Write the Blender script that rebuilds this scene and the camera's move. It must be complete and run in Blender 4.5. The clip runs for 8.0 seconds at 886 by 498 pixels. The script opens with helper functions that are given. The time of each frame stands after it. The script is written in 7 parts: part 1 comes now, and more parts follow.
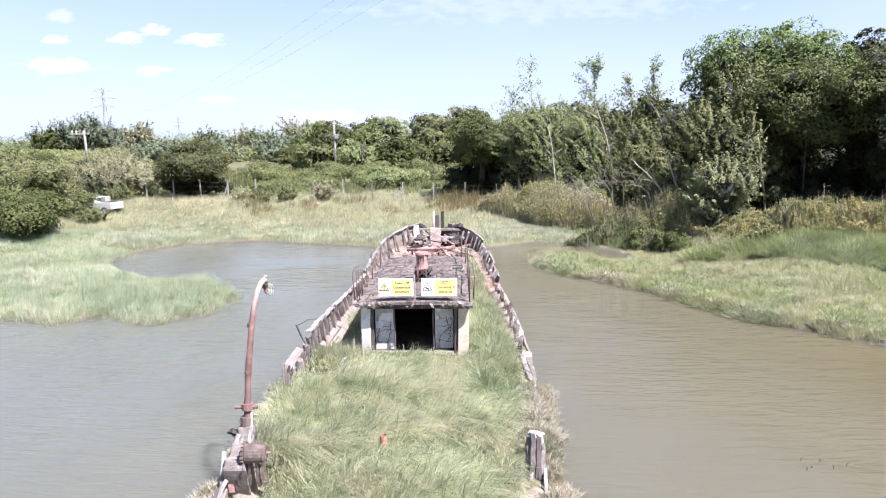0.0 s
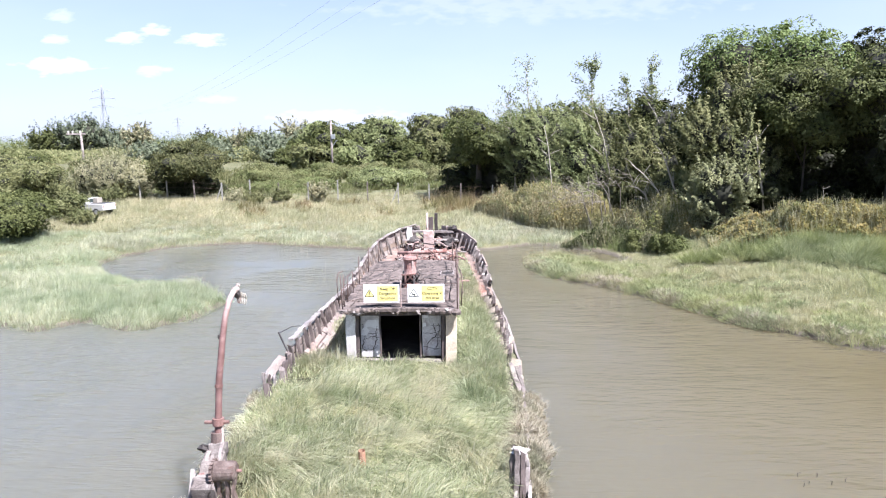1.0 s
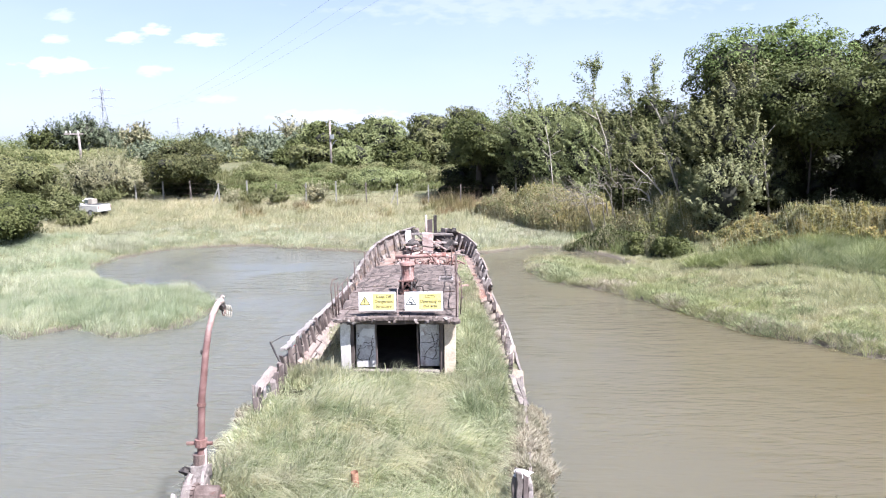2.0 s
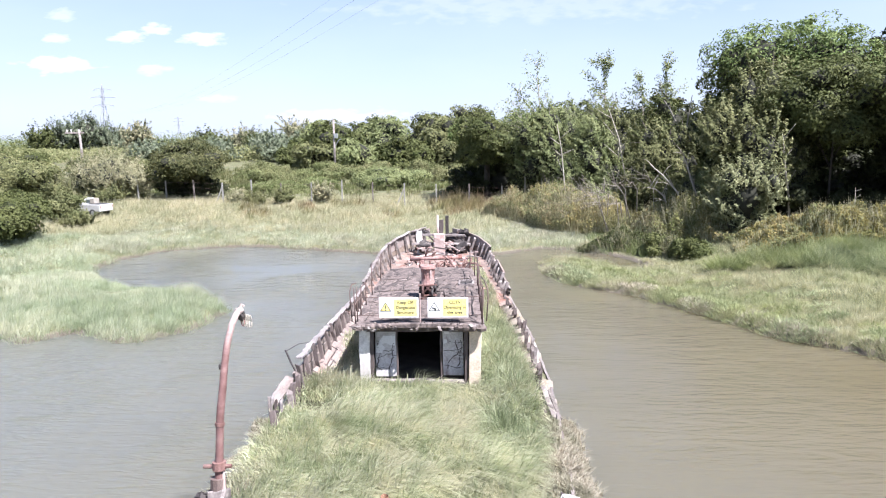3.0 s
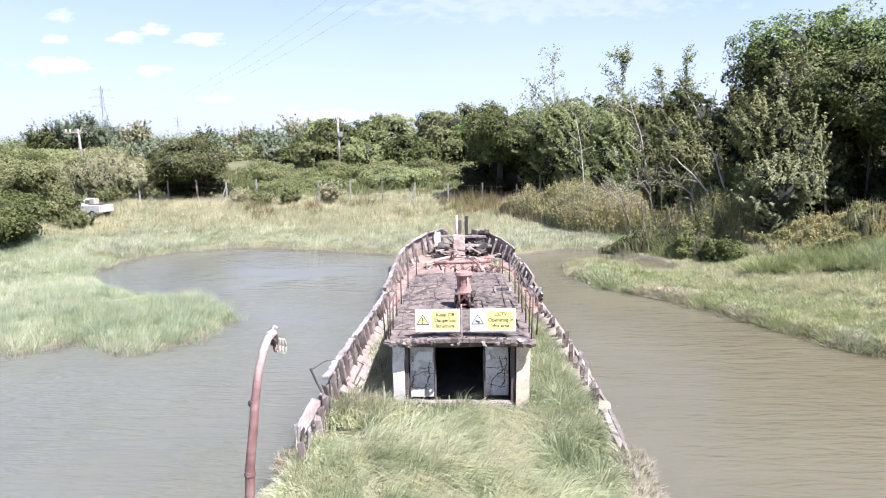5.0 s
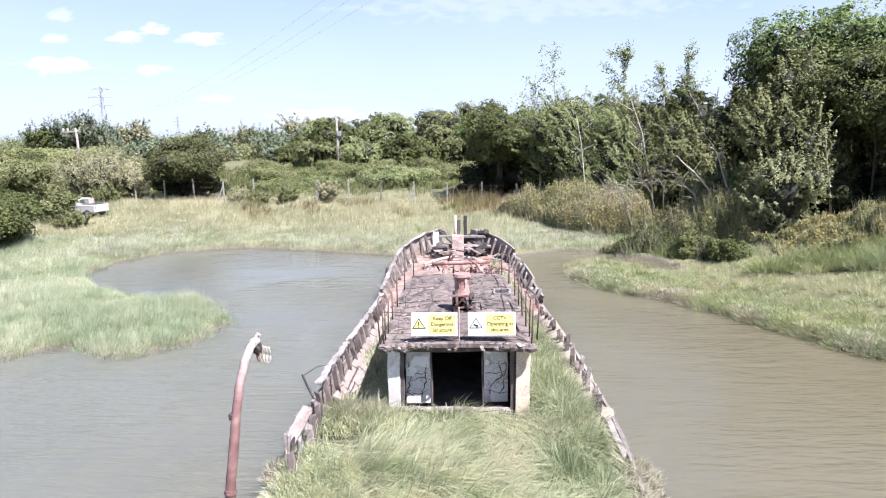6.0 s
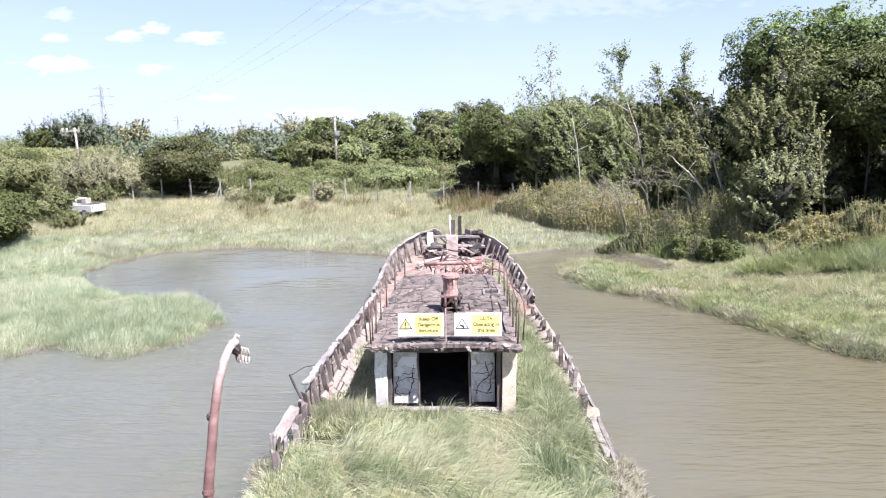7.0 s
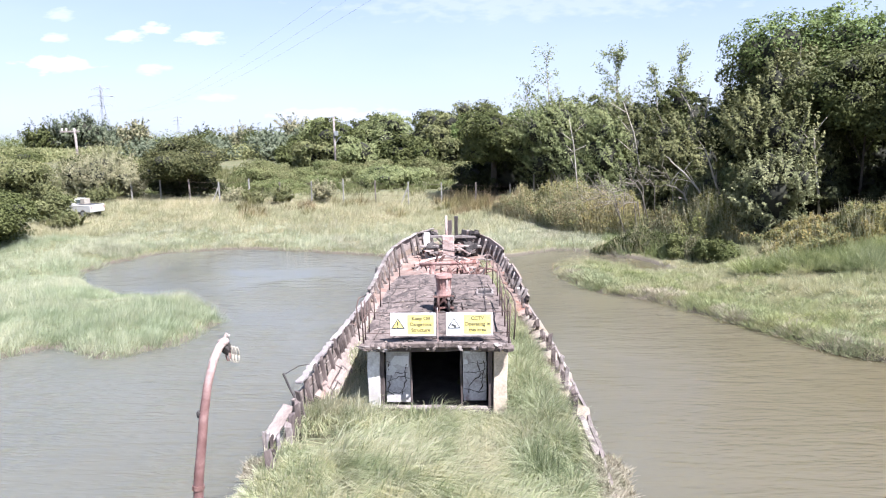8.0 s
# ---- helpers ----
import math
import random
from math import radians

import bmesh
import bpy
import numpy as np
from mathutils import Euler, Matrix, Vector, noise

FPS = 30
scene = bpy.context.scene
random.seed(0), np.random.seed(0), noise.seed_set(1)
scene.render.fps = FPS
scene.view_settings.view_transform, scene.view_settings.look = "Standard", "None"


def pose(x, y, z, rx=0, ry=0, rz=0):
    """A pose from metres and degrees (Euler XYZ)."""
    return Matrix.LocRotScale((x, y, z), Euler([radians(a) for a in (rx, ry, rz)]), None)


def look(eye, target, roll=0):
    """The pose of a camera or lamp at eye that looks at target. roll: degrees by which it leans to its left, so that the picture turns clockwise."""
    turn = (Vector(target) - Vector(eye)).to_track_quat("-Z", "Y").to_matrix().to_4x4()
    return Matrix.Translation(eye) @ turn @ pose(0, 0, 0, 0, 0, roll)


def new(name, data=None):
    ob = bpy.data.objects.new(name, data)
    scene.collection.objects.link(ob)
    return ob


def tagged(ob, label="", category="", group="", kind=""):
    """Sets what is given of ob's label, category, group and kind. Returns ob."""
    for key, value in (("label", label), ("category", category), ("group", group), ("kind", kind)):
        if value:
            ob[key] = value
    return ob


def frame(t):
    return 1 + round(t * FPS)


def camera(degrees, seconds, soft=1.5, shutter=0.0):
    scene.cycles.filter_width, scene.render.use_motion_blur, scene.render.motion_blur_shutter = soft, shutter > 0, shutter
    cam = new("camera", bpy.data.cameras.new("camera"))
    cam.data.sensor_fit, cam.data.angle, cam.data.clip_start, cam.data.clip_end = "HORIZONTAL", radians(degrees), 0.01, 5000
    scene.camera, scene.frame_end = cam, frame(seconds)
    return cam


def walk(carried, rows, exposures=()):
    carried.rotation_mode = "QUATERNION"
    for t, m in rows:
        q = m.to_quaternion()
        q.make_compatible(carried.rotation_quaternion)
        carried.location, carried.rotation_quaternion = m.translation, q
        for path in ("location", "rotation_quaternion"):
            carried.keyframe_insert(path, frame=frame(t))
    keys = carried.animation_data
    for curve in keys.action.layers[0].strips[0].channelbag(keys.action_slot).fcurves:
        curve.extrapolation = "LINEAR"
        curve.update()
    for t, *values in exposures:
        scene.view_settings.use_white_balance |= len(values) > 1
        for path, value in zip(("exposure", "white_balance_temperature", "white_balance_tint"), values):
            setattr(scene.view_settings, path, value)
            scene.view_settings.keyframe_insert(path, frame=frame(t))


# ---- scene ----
cam = camera(67.8, 8.0, soft=1.15)
PATH = [
    (0, (2.323, -0.345, 5.477), (2.27, 1.626, 5.141), -0.8),
    (0.5, (2.462, -0.16, 5.5), (2.409, 1.811, 5.165), -0.8),
    (1, (2.597, 0.106, 5.508), (2.544, 2.077, 5.172), -0.8),
    (1.5, (2.685, 0.369, 5.542), (2.632, 2.34, 5.206), -0.8),
    (3, (2.103, 1.432, 5.485), (2.049, 3.402, 5.148), -0.7),
    (3.5, (1.724, 1.748, 5.42), (1.671, 3.719, 5.083), -0.8),
    (4, (1.424, 2.073, 5.37), (1.369, 4.044, 5.033), -0.9),
    (4.5, (1.285, 2.456, 5.374), (1.231, 4.427, 5.036), -0.9),
    (6, (1.327, 3.281, 5.307), (1.274, 5.251, 4.967), -0.9),
    (6.5, (1.432, 3.26, 5.316), (1.379, 5.23, 4.975), -0.9),
    (7, (1.562, 3.222, 5.343), (1.508, 5.192, 5.001), -0.9),
    (7.5, (1.625, 3.186, 5.335), (1.571, 5.156, 4.992), -0.9),
    (8, (1.705, 3.103, 5.37), (1.651, 5.073, 5.028), -0.9),
]
walk(cam, [(t, look(eye, target, roll)) for t, eye, target, roll in PATH], exposures=[(0, 1.68, 6050, 16), (8, 1.68, 6050, 16)])

# ---- world, sun, exposure ----
SUN_DIR = Vector((0.47, -0.41, 1.0)).normalized()      # towards the sun
sun = new("sun", bpy.data.lights.new("sun", "SUN"))
sun.data.energy, sun.data.angle, sun.data.color = 4.6, radians(0.6), (1.0, 0.98, 0.955)
sun.matrix_world = look((30, -20, 40), (30 - SUN_DIR.x, -20 - SUN_DIR.y, 40 - SUN_DIR.z))

# small fair-weather clouds: direction (x, z at y = 1), half width, half height, strength
CLOUDS = [(-0.60, 0.112, 0.052, 0.0120, 0.9), (-0.49, 0.150, 0.028, 0.0085, 0.8), (-0.445, 0.158, 0.024, 0.010, 0.9),
          (-0.375, 0.145, 0.032, 0.0095, 0.9), (-0.455, 0.102, 0.022, 0.0085, 0.55), (-0.595, 0.150, 0.020, 0.0080, 0.6),
          (-0.585, 0.182, 0.024, 0.0080, 0.4), (-0.43, 0.212, 0.036, 0.0050, 0.5), (0.60, 0.215, 0.13, 0.016, 0.8),
          (0.12, 0.185, 0.26, 0.022, 0.2), (-0.18, 0.030, 0.10, 0.012, 0.5), (-0.36, 0.060, 0.03, 0.006, 0.4)]


def build_world():
    w = bpy.data.worlds.new("sky")
    w.use_nodes = True
    scene.world = w
    nt = w.node_tree
    nt.nodes.clear()
    N, L = nt.nodes.new, nt.links.new
    sky = N("ShaderNodeTexSky")
    sky.sky_type, sky.sun_disc = "NISHITA", False
    sky.sun_elevation = math.asin(SUN_DIR.z)
    sky.sun_rotation = math.atan2(SUN_DIR.x, SUN_DIR.y)
    sky.air_density, sky.dust_density, sky.ozone_density = 1.0, 0.8, 4.0
    tc = N("ShaderNodeTexCoord")
    sep = N("ShaderNodeSeparateXYZ")
    L(tc.outputs["Generated"], sep.inputs[0])

    def m(op, a, b=0.0, clamp=False):
        n = N("ShaderNodeMath")
        n.operation, n.use_clamp = op, clamp
        for k, v in enumerate((a, b)):
            if isinstance(v, (int, float)):
                n.inputs[k].default_value = v
            else:
                L(v, n.inputs[k])
        return n.outputs[0]
    ysafe = m("MAXIMUM", sep.outputs[1], 0.05)
    u, v = m("DIVIDE", sep.outputs[0], ysafe), m("DIVIDE", sep.outputs[2], ysafe)
    flat = N("ShaderNodeCombineXYZ")
    L(u, flat.inputs[0]), L(m("MULTIPLY", v, 3.0), flat.inputs[1])
    ns = N("ShaderNodeTexNoise")
    ns.inputs["Scale"].default_value, ns.inputs["Detail"].default_value = 30.0, 6.0
    L(flat.outputs[0], ns.inputs["Vector"])
    wob = m("SUBTRACT", ns.outputs["Fac"], 0.5)
    total = None
    for cu, cv, ru, rv, k in CLOUDS:
        du = m("DIVIDE", m("SUBTRACT", u, cu), ru)
        dv = m("DIVIDE", m("SUBTRACT", v, cv), rv)
        d = m("ADD", m("ADD", m("MULTIPLY", du, du), m("MULTIPLY", dv, dv)), m("MULTIPLY", wob, 5.5))
        one = m("MULTIPLY", m("SUBTRACT", 1.0, m("MULTIPLY", d, 0.8), True), k * 0.8)
        total = one if total is None else m("MAXIMUM", total, one)
    # thin high haze that whitens the sky towards the horizon
    veil = N("ShaderNodeTexNoise")
    veil.inputs["Scale"].default_value, veil.inputs["Detail"].default_value = 3.0, 4.0
    L(flat.outputs[0], veil.inputs["Vector"])
    low = m("SUBTRACT", 1.0, m("MULTIPLY", m("ABSOLUTE", sep.outputs[2]), 1.2), True)
    haze = m("MULTIPLY", m("MULTIPLY", low, low), m("ADD", 0.55, m("MULTIPLY", veil.outputs["Fac"], 0.4)), True)
    front = m("GREATER_THAN", sep.outputs[1], 0.06)
    cover = m("MULTIPLY", total, front, True)
    mix1, mix2 = N("ShaderNodeMix"), N("ShaderNodeMix")
    for mx in (mix1, mix2):
        mx.data_type = "RGBA"
    L(haze, mix1.inputs["Factor"])
    L(sky.outputs[0], mix1.inputs["A"])
    mix1.inputs["B"].default_value = (6.0, 6.7, 8.35, 1)
    L(cover, mix2.inputs["Factor"])
    L(mix1.outputs["Result"], mix2.inputs["A"])
    mix2.inputs["B"].default_value = (8.6, 8.6, 8.8, 1)
    bg, out = N("ShaderNodeBackground"), N("ShaderNodeOutputWorld")
    bg.inputs["Strength"].default_value = 0.0515
    L(mix2.outputs["Result"], bg.inputs["Color"])
    L(bg.outputs[0], out.inputs[0])


build_world()

# ---- materials ----


def ramp(nt, fac, stops):
    r = nt.nodes.new("ShaderNodeValToRGB")
    els = r.color_ramp.elements
    while len(els) < len(stops):
        els.new(0.5)
    for e, (p, c) in zip(els, stops):
        e.position, e.color = p, (*c, 1)
    nt.links.new(fac, r.inputs[0])
    return r.outputs[0]


def noise_out(nt, scale, detail=4.0, rough=0.55, vec=None, distort=0.0):
    n = nt.nodes.new("ShaderNodeTexNoise")
    n.inputs["Scale"].default_value, n.inputs["Detail"].default_value = scale, detail
    n.inputs["Roughness"].default_value, n.inputs["Distortion"].default_value = rough, distort
    if vec is not None:
        nt.links.new(vec, n.inputs["Vector"])
    return n.outputs["Fac"]


def mixed(nt, fac, a, b, mode="MIX"):
    x = nt.nodes.new("ShaderNodeMix")
    x.data_type, x.blend_type = "RGBA", mode
    for key, v in (("Factor", fac), ("A", a), ("B", b)):
        if isinstance(v, (int, float)):
            x.inputs[key].default_value = v
        elif isinstance(v, tuple):
            x.inputs[key].default_value = (*v, 1)
        else:
            nt.links.new(v, x.inputs[key])
    return x.outputs["Result"]


def coords(nt, world=False, stretch=(1, 1, 1)):
    if world:
        src = nt.nodes.new("ShaderNodeNewGeometry").outputs["Position"]
    else:
        src = nt.nodes.new("ShaderNodeTexCoord").outputs["Object"]
    mp = nt.nodes.new("ShaderNodeMapping")
    mp.inputs["Scale"].default_value = stretch
    nt.links.new(src, mp.inputs[0])
    return mp.outputs[0]


def new_mat(name):
    mat = bpy.data.materials.new(name)
    mat.use_nodes = True
    nt = mat.node_tree
    return mat, nt, nt.nodes["Principled BSDF"]


def bumped(nt, bsdf, height, strength, dist=0.01):
    b = nt.nodes.new("ShaderNodeBump")
    b.inputs["Strength"].default_value, b.inputs["Distance"].default_value = strength, dist
    nt.links.new(height, b.inputs["Height"])
    nt.links.new(b.outputs[0], bsdf.inputs["Normal"])


def surface(name, stops, scale=4.0, fine=40.0, rough=0.85, metal=0.0, bump=0.4, stretch=(1, 1, 1), world=False,
            stain=None, stain_scale=1.5, stain_cut=(0.5, 0.65), each=0.0):
    """A weathered surface: a ramp of colours over coarse noise, fine grain, stains with edges of their own, relief."""
    mat, nt, bsdf = new_mat(name)
    v = coords(nt, world, stretch)
    coarse = noise_out(nt, scale, 6, 0.6, v, 0.4)
    grain = noise_out(nt, fine, 4, 0.6, v)
    col = ramp(nt, coarse, stops)
    col = mixed(nt, 0.45, col, ramp(nt, grain, [(0.3, (0.35, 0.33, 0.31)), (0.7, (0.95, 0.93, 0.9))]), "OVERLAY")
    if stain:
        f = ramp(nt, noise_out(nt, stain_scale, 7, 0.65, v, 0.8), [(stain_cut[0], (0, 0, 0)), (stain_cut[1], (1, 1, 1))])
        col = mixed(nt, f, col, stain)
    if each:
        info = nt.nodes.new("ShaderNodeObjectInfo")
        hsv = nt.nodes.new("ShaderNodeHueSaturation")
        mr = nt.nodes.new("ShaderNodeMapRange")
        mr.inputs["To Min"].default_value, mr.inputs["To Max"].default_value = 1 - each, 1 + each
        nt.links.new(info.outputs["Random"], mr.inputs[0])
        nt.links.new(mr.outputs[0], hsv.inputs["Value"])
        nt.links.new(col, hsv.inputs["Color"])
        col = hsv.outputs[0]
    nt.links.new(col, bsdf.inputs["Base Color"])
    bsdf.inputs["Roughness"].default_value, bsdf.inputs["Metallic"].default_value = rough, metal
    if bump:
        mixh = mixed(nt, 0.5, coarse, grain)
        bumped(nt, bsdf, mixh, bump, 0.02)
    return mat


def foliage(name, stops, patch=None, patch_scale=0.25, glow=0.35, rough=0.65, tuft=0.9, sheen=0.18):
    """Leaves or blades: colour by island, patches over metres, light through the blade."""
    mat, nt, bsdf = new_mat(name)
    geo = nt.nodes.new("ShaderNodeNewGeometry")
    col = ramp(nt, geo.outputs["Random Per Island"], stops)
    if patch:
        f = ramp(nt, noise_out(nt, patch_scale, 4, 0.6, coords(nt, True), 0.3), [(0.42, (0, 0, 0)), (0.62, (1, 1, 1))])
        col = mixed(nt, f, col, mixed(nt, 0.75, col, patch))
    tone = ramp(nt, noise_out(nt, tuft, 3, 0.6, coords(nt, True), 0.6), [(0.32, (0.62, 0.68, 0.58)), (0.52, (1.0, 1.0, 1.0)), (0.70, (1.16, 1.12, 1.08))])
    col = mixed(nt, 1.0, col, tone, "MULTIPLY")
    nt.links.new(col, bsdf.inputs["Base Color"])
    bsdf.inputs["Roughness"].default_value = rough
    bsdf.inputs["Specular IOR Level"].default_value = sheen
    tr, mx = nt.nodes.new("ShaderNodeBsdfTranslucent"), nt.nodes.new("ShaderNodeMixShader")
    nt.links.new(col, tr.inputs[0])
    mx.inputs[0].default_value = glow
    nt.links.new(bsdf.outputs[0], mx.inputs[1]), nt.links.new(tr.outputs[0], mx.inputs[2])
    nt.links.new(mx.outputs[0], nt.nodes["Material Output"].inputs[0])
    return mat


def water_material():
    mat, nt, bsdf = new_mat("silty_water")
    v = coords(nt, True)
    murk = noise_out(nt, 0.07, 4, 0.5, v, 0.6)
    sep = nt.nodes.new("ShaderNodeSeparateXYZ")
    nt.links.new(v, sep.inputs[0])
    # Reflected sky (left) and dark wood (right) are put into this colour gradient.
    silt = nt.nodes.new("ShaderNodeMapRange")
    silt.inputs["From Min"].default_value, silt.inputs["From Max"].default_value = -6.0, 14.0
    nt.links.new(sep.outputs[0], silt.inputs[0])
    clear = ramp(nt, murk, [(0.3, (0.112, 0.111, 0.090)), (0.7, (0.131, 0.129, 0.106))])
    brown = ramp(nt, murk, [(0.3, (0.098, 0.080, 0.042)), (0.7, (0.119, 0.099, 0.058))])
    col = mixed(nt, silt.outputs[0], clear, brown)
    nt.links.new(col, bsdf.inputs["Base Color"])
    bsdf.inputs["Roughness"].default_value, bsdf.inputs["IOR"].default_value = 0.09, 1.42
    # light spreads in the silt, so that shadows on it are soft
    bsdf.subsurface_method = "BURLEY"
    bsdf.inputs["Subsurface Weight"].default_value = 1.0
    bsdf.inputs["Subsurface Radius"].default_value = (1.0, 0.9, 0.7)
    bsdf.inputs["Subsurface Scale"].default_value = 1.2
    # ripples run across the wind, in patches
    wv = coords(nt, True, (0.42, 1.7, 1))
    rip = noise_out(nt, 1.9, 2, 0.5, wv, 0.7)
    small = noise_out(nt, 5.5, 2, 0.5, coords(nt, True, (0.40, 1.7, 1)), 0.4)
    calm = ramp(nt, noise_out(nt, 0.16, 3, 0.5, v, 0.5), [(0.38, (0.18, 0.18, 0.18)), (0.62, (1, 1, 1))])
    h = mixed(nt, 1.0, mixed(nt, 0.3, rip, small), calm, "MULTIPLY")
    bumped(nt, bsdf, h, 1.0, 0.12)
    return mat


def ground_material():
    mat, nt, bsdf = new_mat("marsh_soil")
    pos = nt.nodes.new("ShaderNodeNewGeometry").outputs["Position"]
    v = coords(nt, True)
    sep = nt.nodes.new("ShaderNodeSeparateXYZ")
    nt.links.new(pos, sep.inputs[0])
    turf = ramp(nt, noise_out(nt, 0.5, 6, 0.65, v, 0.5), [(0.3, (0.058, 0.069, 0.028)), (0.5, (0.109, 0.108, 0.051)), (0.7, (0.156, 0.136, 0.074))])
    turf = mixed(nt, 0.6, turf, ramp(nt, noise_out(nt, 14, 4, 0.7, v), [(0.3, (0.2, 0.2, 0.18)), (0.7, (0.9, 0.9, 0.85))]), "OVERLAY")
    mud = ramp(nt, noise_out(nt, 2.5, 5, 0.6, v), [(0.3, (0.150, 0.125, 0.092)), (0.7, (0.270, 0.232, 0.180))])
    wet, dry = nt.nodes.new("ShaderNodeMapRange"), nt.nodes.new("ShaderNodeMapRange")
    wet.inputs["From Min"].default_value, wet.inputs["From Max"].default_value = 0.07, 0.12
    dry.inputs["From Min"].default_value, dry.inputs["From Max"].default_value = 0.09, 0.13
    nt.links.new(sep.outputs[2], wet.inputs[0])
    nt.links.new(sep.outputs[2], dry.inputs[0])
    mud = mixed(nt, wet.outputs[0], (0.095, 0.080, 0.058), mud)
    nt.links.new(mixed(nt, dry.outputs[0], mud, turf), bsdf.inputs["Base Color"])
    bsdf.inputs["Roughness"].default_value = 0.9
    bumped(nt, bsdf, noise_out(nt, 9, 6, 0.7, v), 0.6, 0.08)
    return mat


WATER, SOIL = water_material(), ground_material()
DECK_GRASS = foliage("deck_grass", [(0.0, (0.210, 0.262, 0.130)), (0.35, (0.479, 0.505, 0.302)), (0.7, (0.622, 0.621, 0.414)), (1.0, (0.724, 0.682, 0.499))], (0.530, 0.495, 0.353), 0.7, 0.47, 0.40, tuft=2.4, sheen=0.6)
MARSH = foliage("marsh_grass", [(0.0, (0.418, 0.436, 0.285)), (0.5, (0.538, 0.545, 0.383)), (1.0, (0.657, 0.644, 0.490))], (0.372, 0.433, 0.270), 0.30, 0.45, 0.42, sheen=0.5, tuft=2.0)
MARSH_FAR = foliage("mottled_marsh_grass", [(0.0, (0.414, 0.436, 0.282)), (0.5, (0.532, 0.545, 0.379)), (1.0, (0.651, 0.644, 0.485))], (0.451, 0.423, 0.319), 0.40, 0.45, 0.42, sheen=0.5, tuft=2.0)
SPIT = foliage("trampled_couch_grass", [(0.0, (0.333, 0.322, 0.185)), (0.5, (0.459, 0.436, 0.271)), (1.0, (0.573, 0.535, 0.356))], (0.350, 0.379, 0.185), 0.35, 0.42, 0.42, sheen=0.5, tuft=2.0)
LEAF_TEAL = foliage("leaf_blue_green", [(0.0, (0.174, 0.182, 0.091)), (0.5, (0.235, 0.243, 0.123)), (1.0, (0.307, 0.309, 0.166))], None, glow=0.2)
STRAW = foliage("dry_grass", [(0.0, (0.405, 0.375, 0.221)), (0.5, (0.538, 0.494, 0.321)), (1.0, (0.638, 0.582, 0.422))], (0.411, 0.402, 0.253), 0.2, 0.4)
DOCK = foliage("dead_dock", [(0.0, (0.170, 0.118, 0.066)), (0.5, (0.300, 0.215, 0.125)), (1.0, (0.410, 0.320, 0.195))], (0.234, 0.226, 0.094), 0.3, 0.35)
RUSH = foliage("green_rush", [(0.0, (0.175, 0.205, 0.100)), (0.5, (0.258, 0.294, 0.152)), (1.0, (0.354, 0.389, 0.215))], (0.252, 0.280, 0.100), 0.3, 0.4, tuft=2.0)
SAGE_RUSH = foliage("sage_green_sedge", [(0.0, (0.234, 0.261, 0.146)), (0.5, (0.345, 0.374, 0.221)), (1.0, (0.474, 0.494, 0.312))], (0.338, 0.357, 0.146), 0.3, 0.4, tuft=2.0)
GOLD = foliage("yellowing_scrub", [(0.0, (0.205, 0.168, 0.059)), (0.5, (0.274, 0.221, 0.077)), (1.0, (0.348, 0.268, 0.104))], (0.105, 0.126, 0.035), 0.35, 0.3)
PURSLANE = foliage("grey_purslane", [(0.0, (0.342, 0.297, 0.224)), (0.5, (0.456, 0.402, 0.317)), (1.0, (0.570, 0.513, 0.414))], (0.342, 0.311, 0.220), 1.2, 0.35)
WEED = foliage("olive_brown_weeds", [(0.0, (0.214, 0.179, 0.072)), (0.5, (0.296, 0.243, 0.098)), (1.0, (0.386, 0.307, 0.132))], (0.179, 0.198, 0.071), 0.5, 0.3)
# Near-black leaves: the wood's deep shade is put into this colour.
LEAF_SHADED = foliage("leaf_shaded", [(0.0, (0.029, 0.034, 0.014)), (0.5, (0.043, 0.049, 0.020)), (1.0, (0.060, 0.067, 0.027))], None, glow=0.2)
LEAF_MID = foliage("leaf_mid", [(0.0, (0.077, 0.086, 0.030)), (0.5, (0.112, 0.123, 0.044)), (1.0, (0.154, 0.165, 0.062))], (0.061, 0.074, 0.022), 0.4, 0.2)
LEAF_OLIVE = foliage("leaf_olive", [(0.0, (0.118, 0.124, 0.051)), (0.5, (0.164, 0.170, 0.074)), (1.0, (0.224, 0.224, 0.103))], None, glow=0.2)
LEAF_GREY = foliage("leaf_grey", [(0.0, (0.172, 0.181, 0.108)), (0.5, (0.295, 0.282, 0.170)), (1.0, (0.447, 0.401, 0.260))], None, glow=0.3)
LEAF_CREAM = foliage("leaf_cream", [(0.0, (0.219, 0.215, 0.120)), (0.5, (0.326, 0.306, 0.183)), (1.0, (0.423, 0.391, 0.249))], None, glow=0.3)
LEAF_HOLM = foliage("leaf_holm", [(0.0, (0.050, 0.056, 0.022)), (0.5, (0.088, 0.092, 0.036)), (1.0, (0.140, 0.136, 0.060))], None, glow=0.15)
# Haze of the distance is put into this pale bluish leaf colour.
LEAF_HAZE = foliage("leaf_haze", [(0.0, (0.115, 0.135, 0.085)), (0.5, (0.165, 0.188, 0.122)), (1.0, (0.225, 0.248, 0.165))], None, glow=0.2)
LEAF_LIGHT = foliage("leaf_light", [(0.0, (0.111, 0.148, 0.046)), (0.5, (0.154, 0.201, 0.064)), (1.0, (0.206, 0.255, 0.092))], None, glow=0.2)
LEAF_SAGE = foliage("leaf_sage", [(0.0, (0.168, 0.190, 0.082)), (0.5, (0.233, 0.258, 0.116)), (1.0, (0.312, 0.335, 0.159))], None, glow=0.35)
TWIG = surface("twig_bark", [(0.3, (0.094, 0.078, 0.062)), (0.7, (0.203, 0.176, 0.148))], 8, 40, 0.9, bump=0.3)
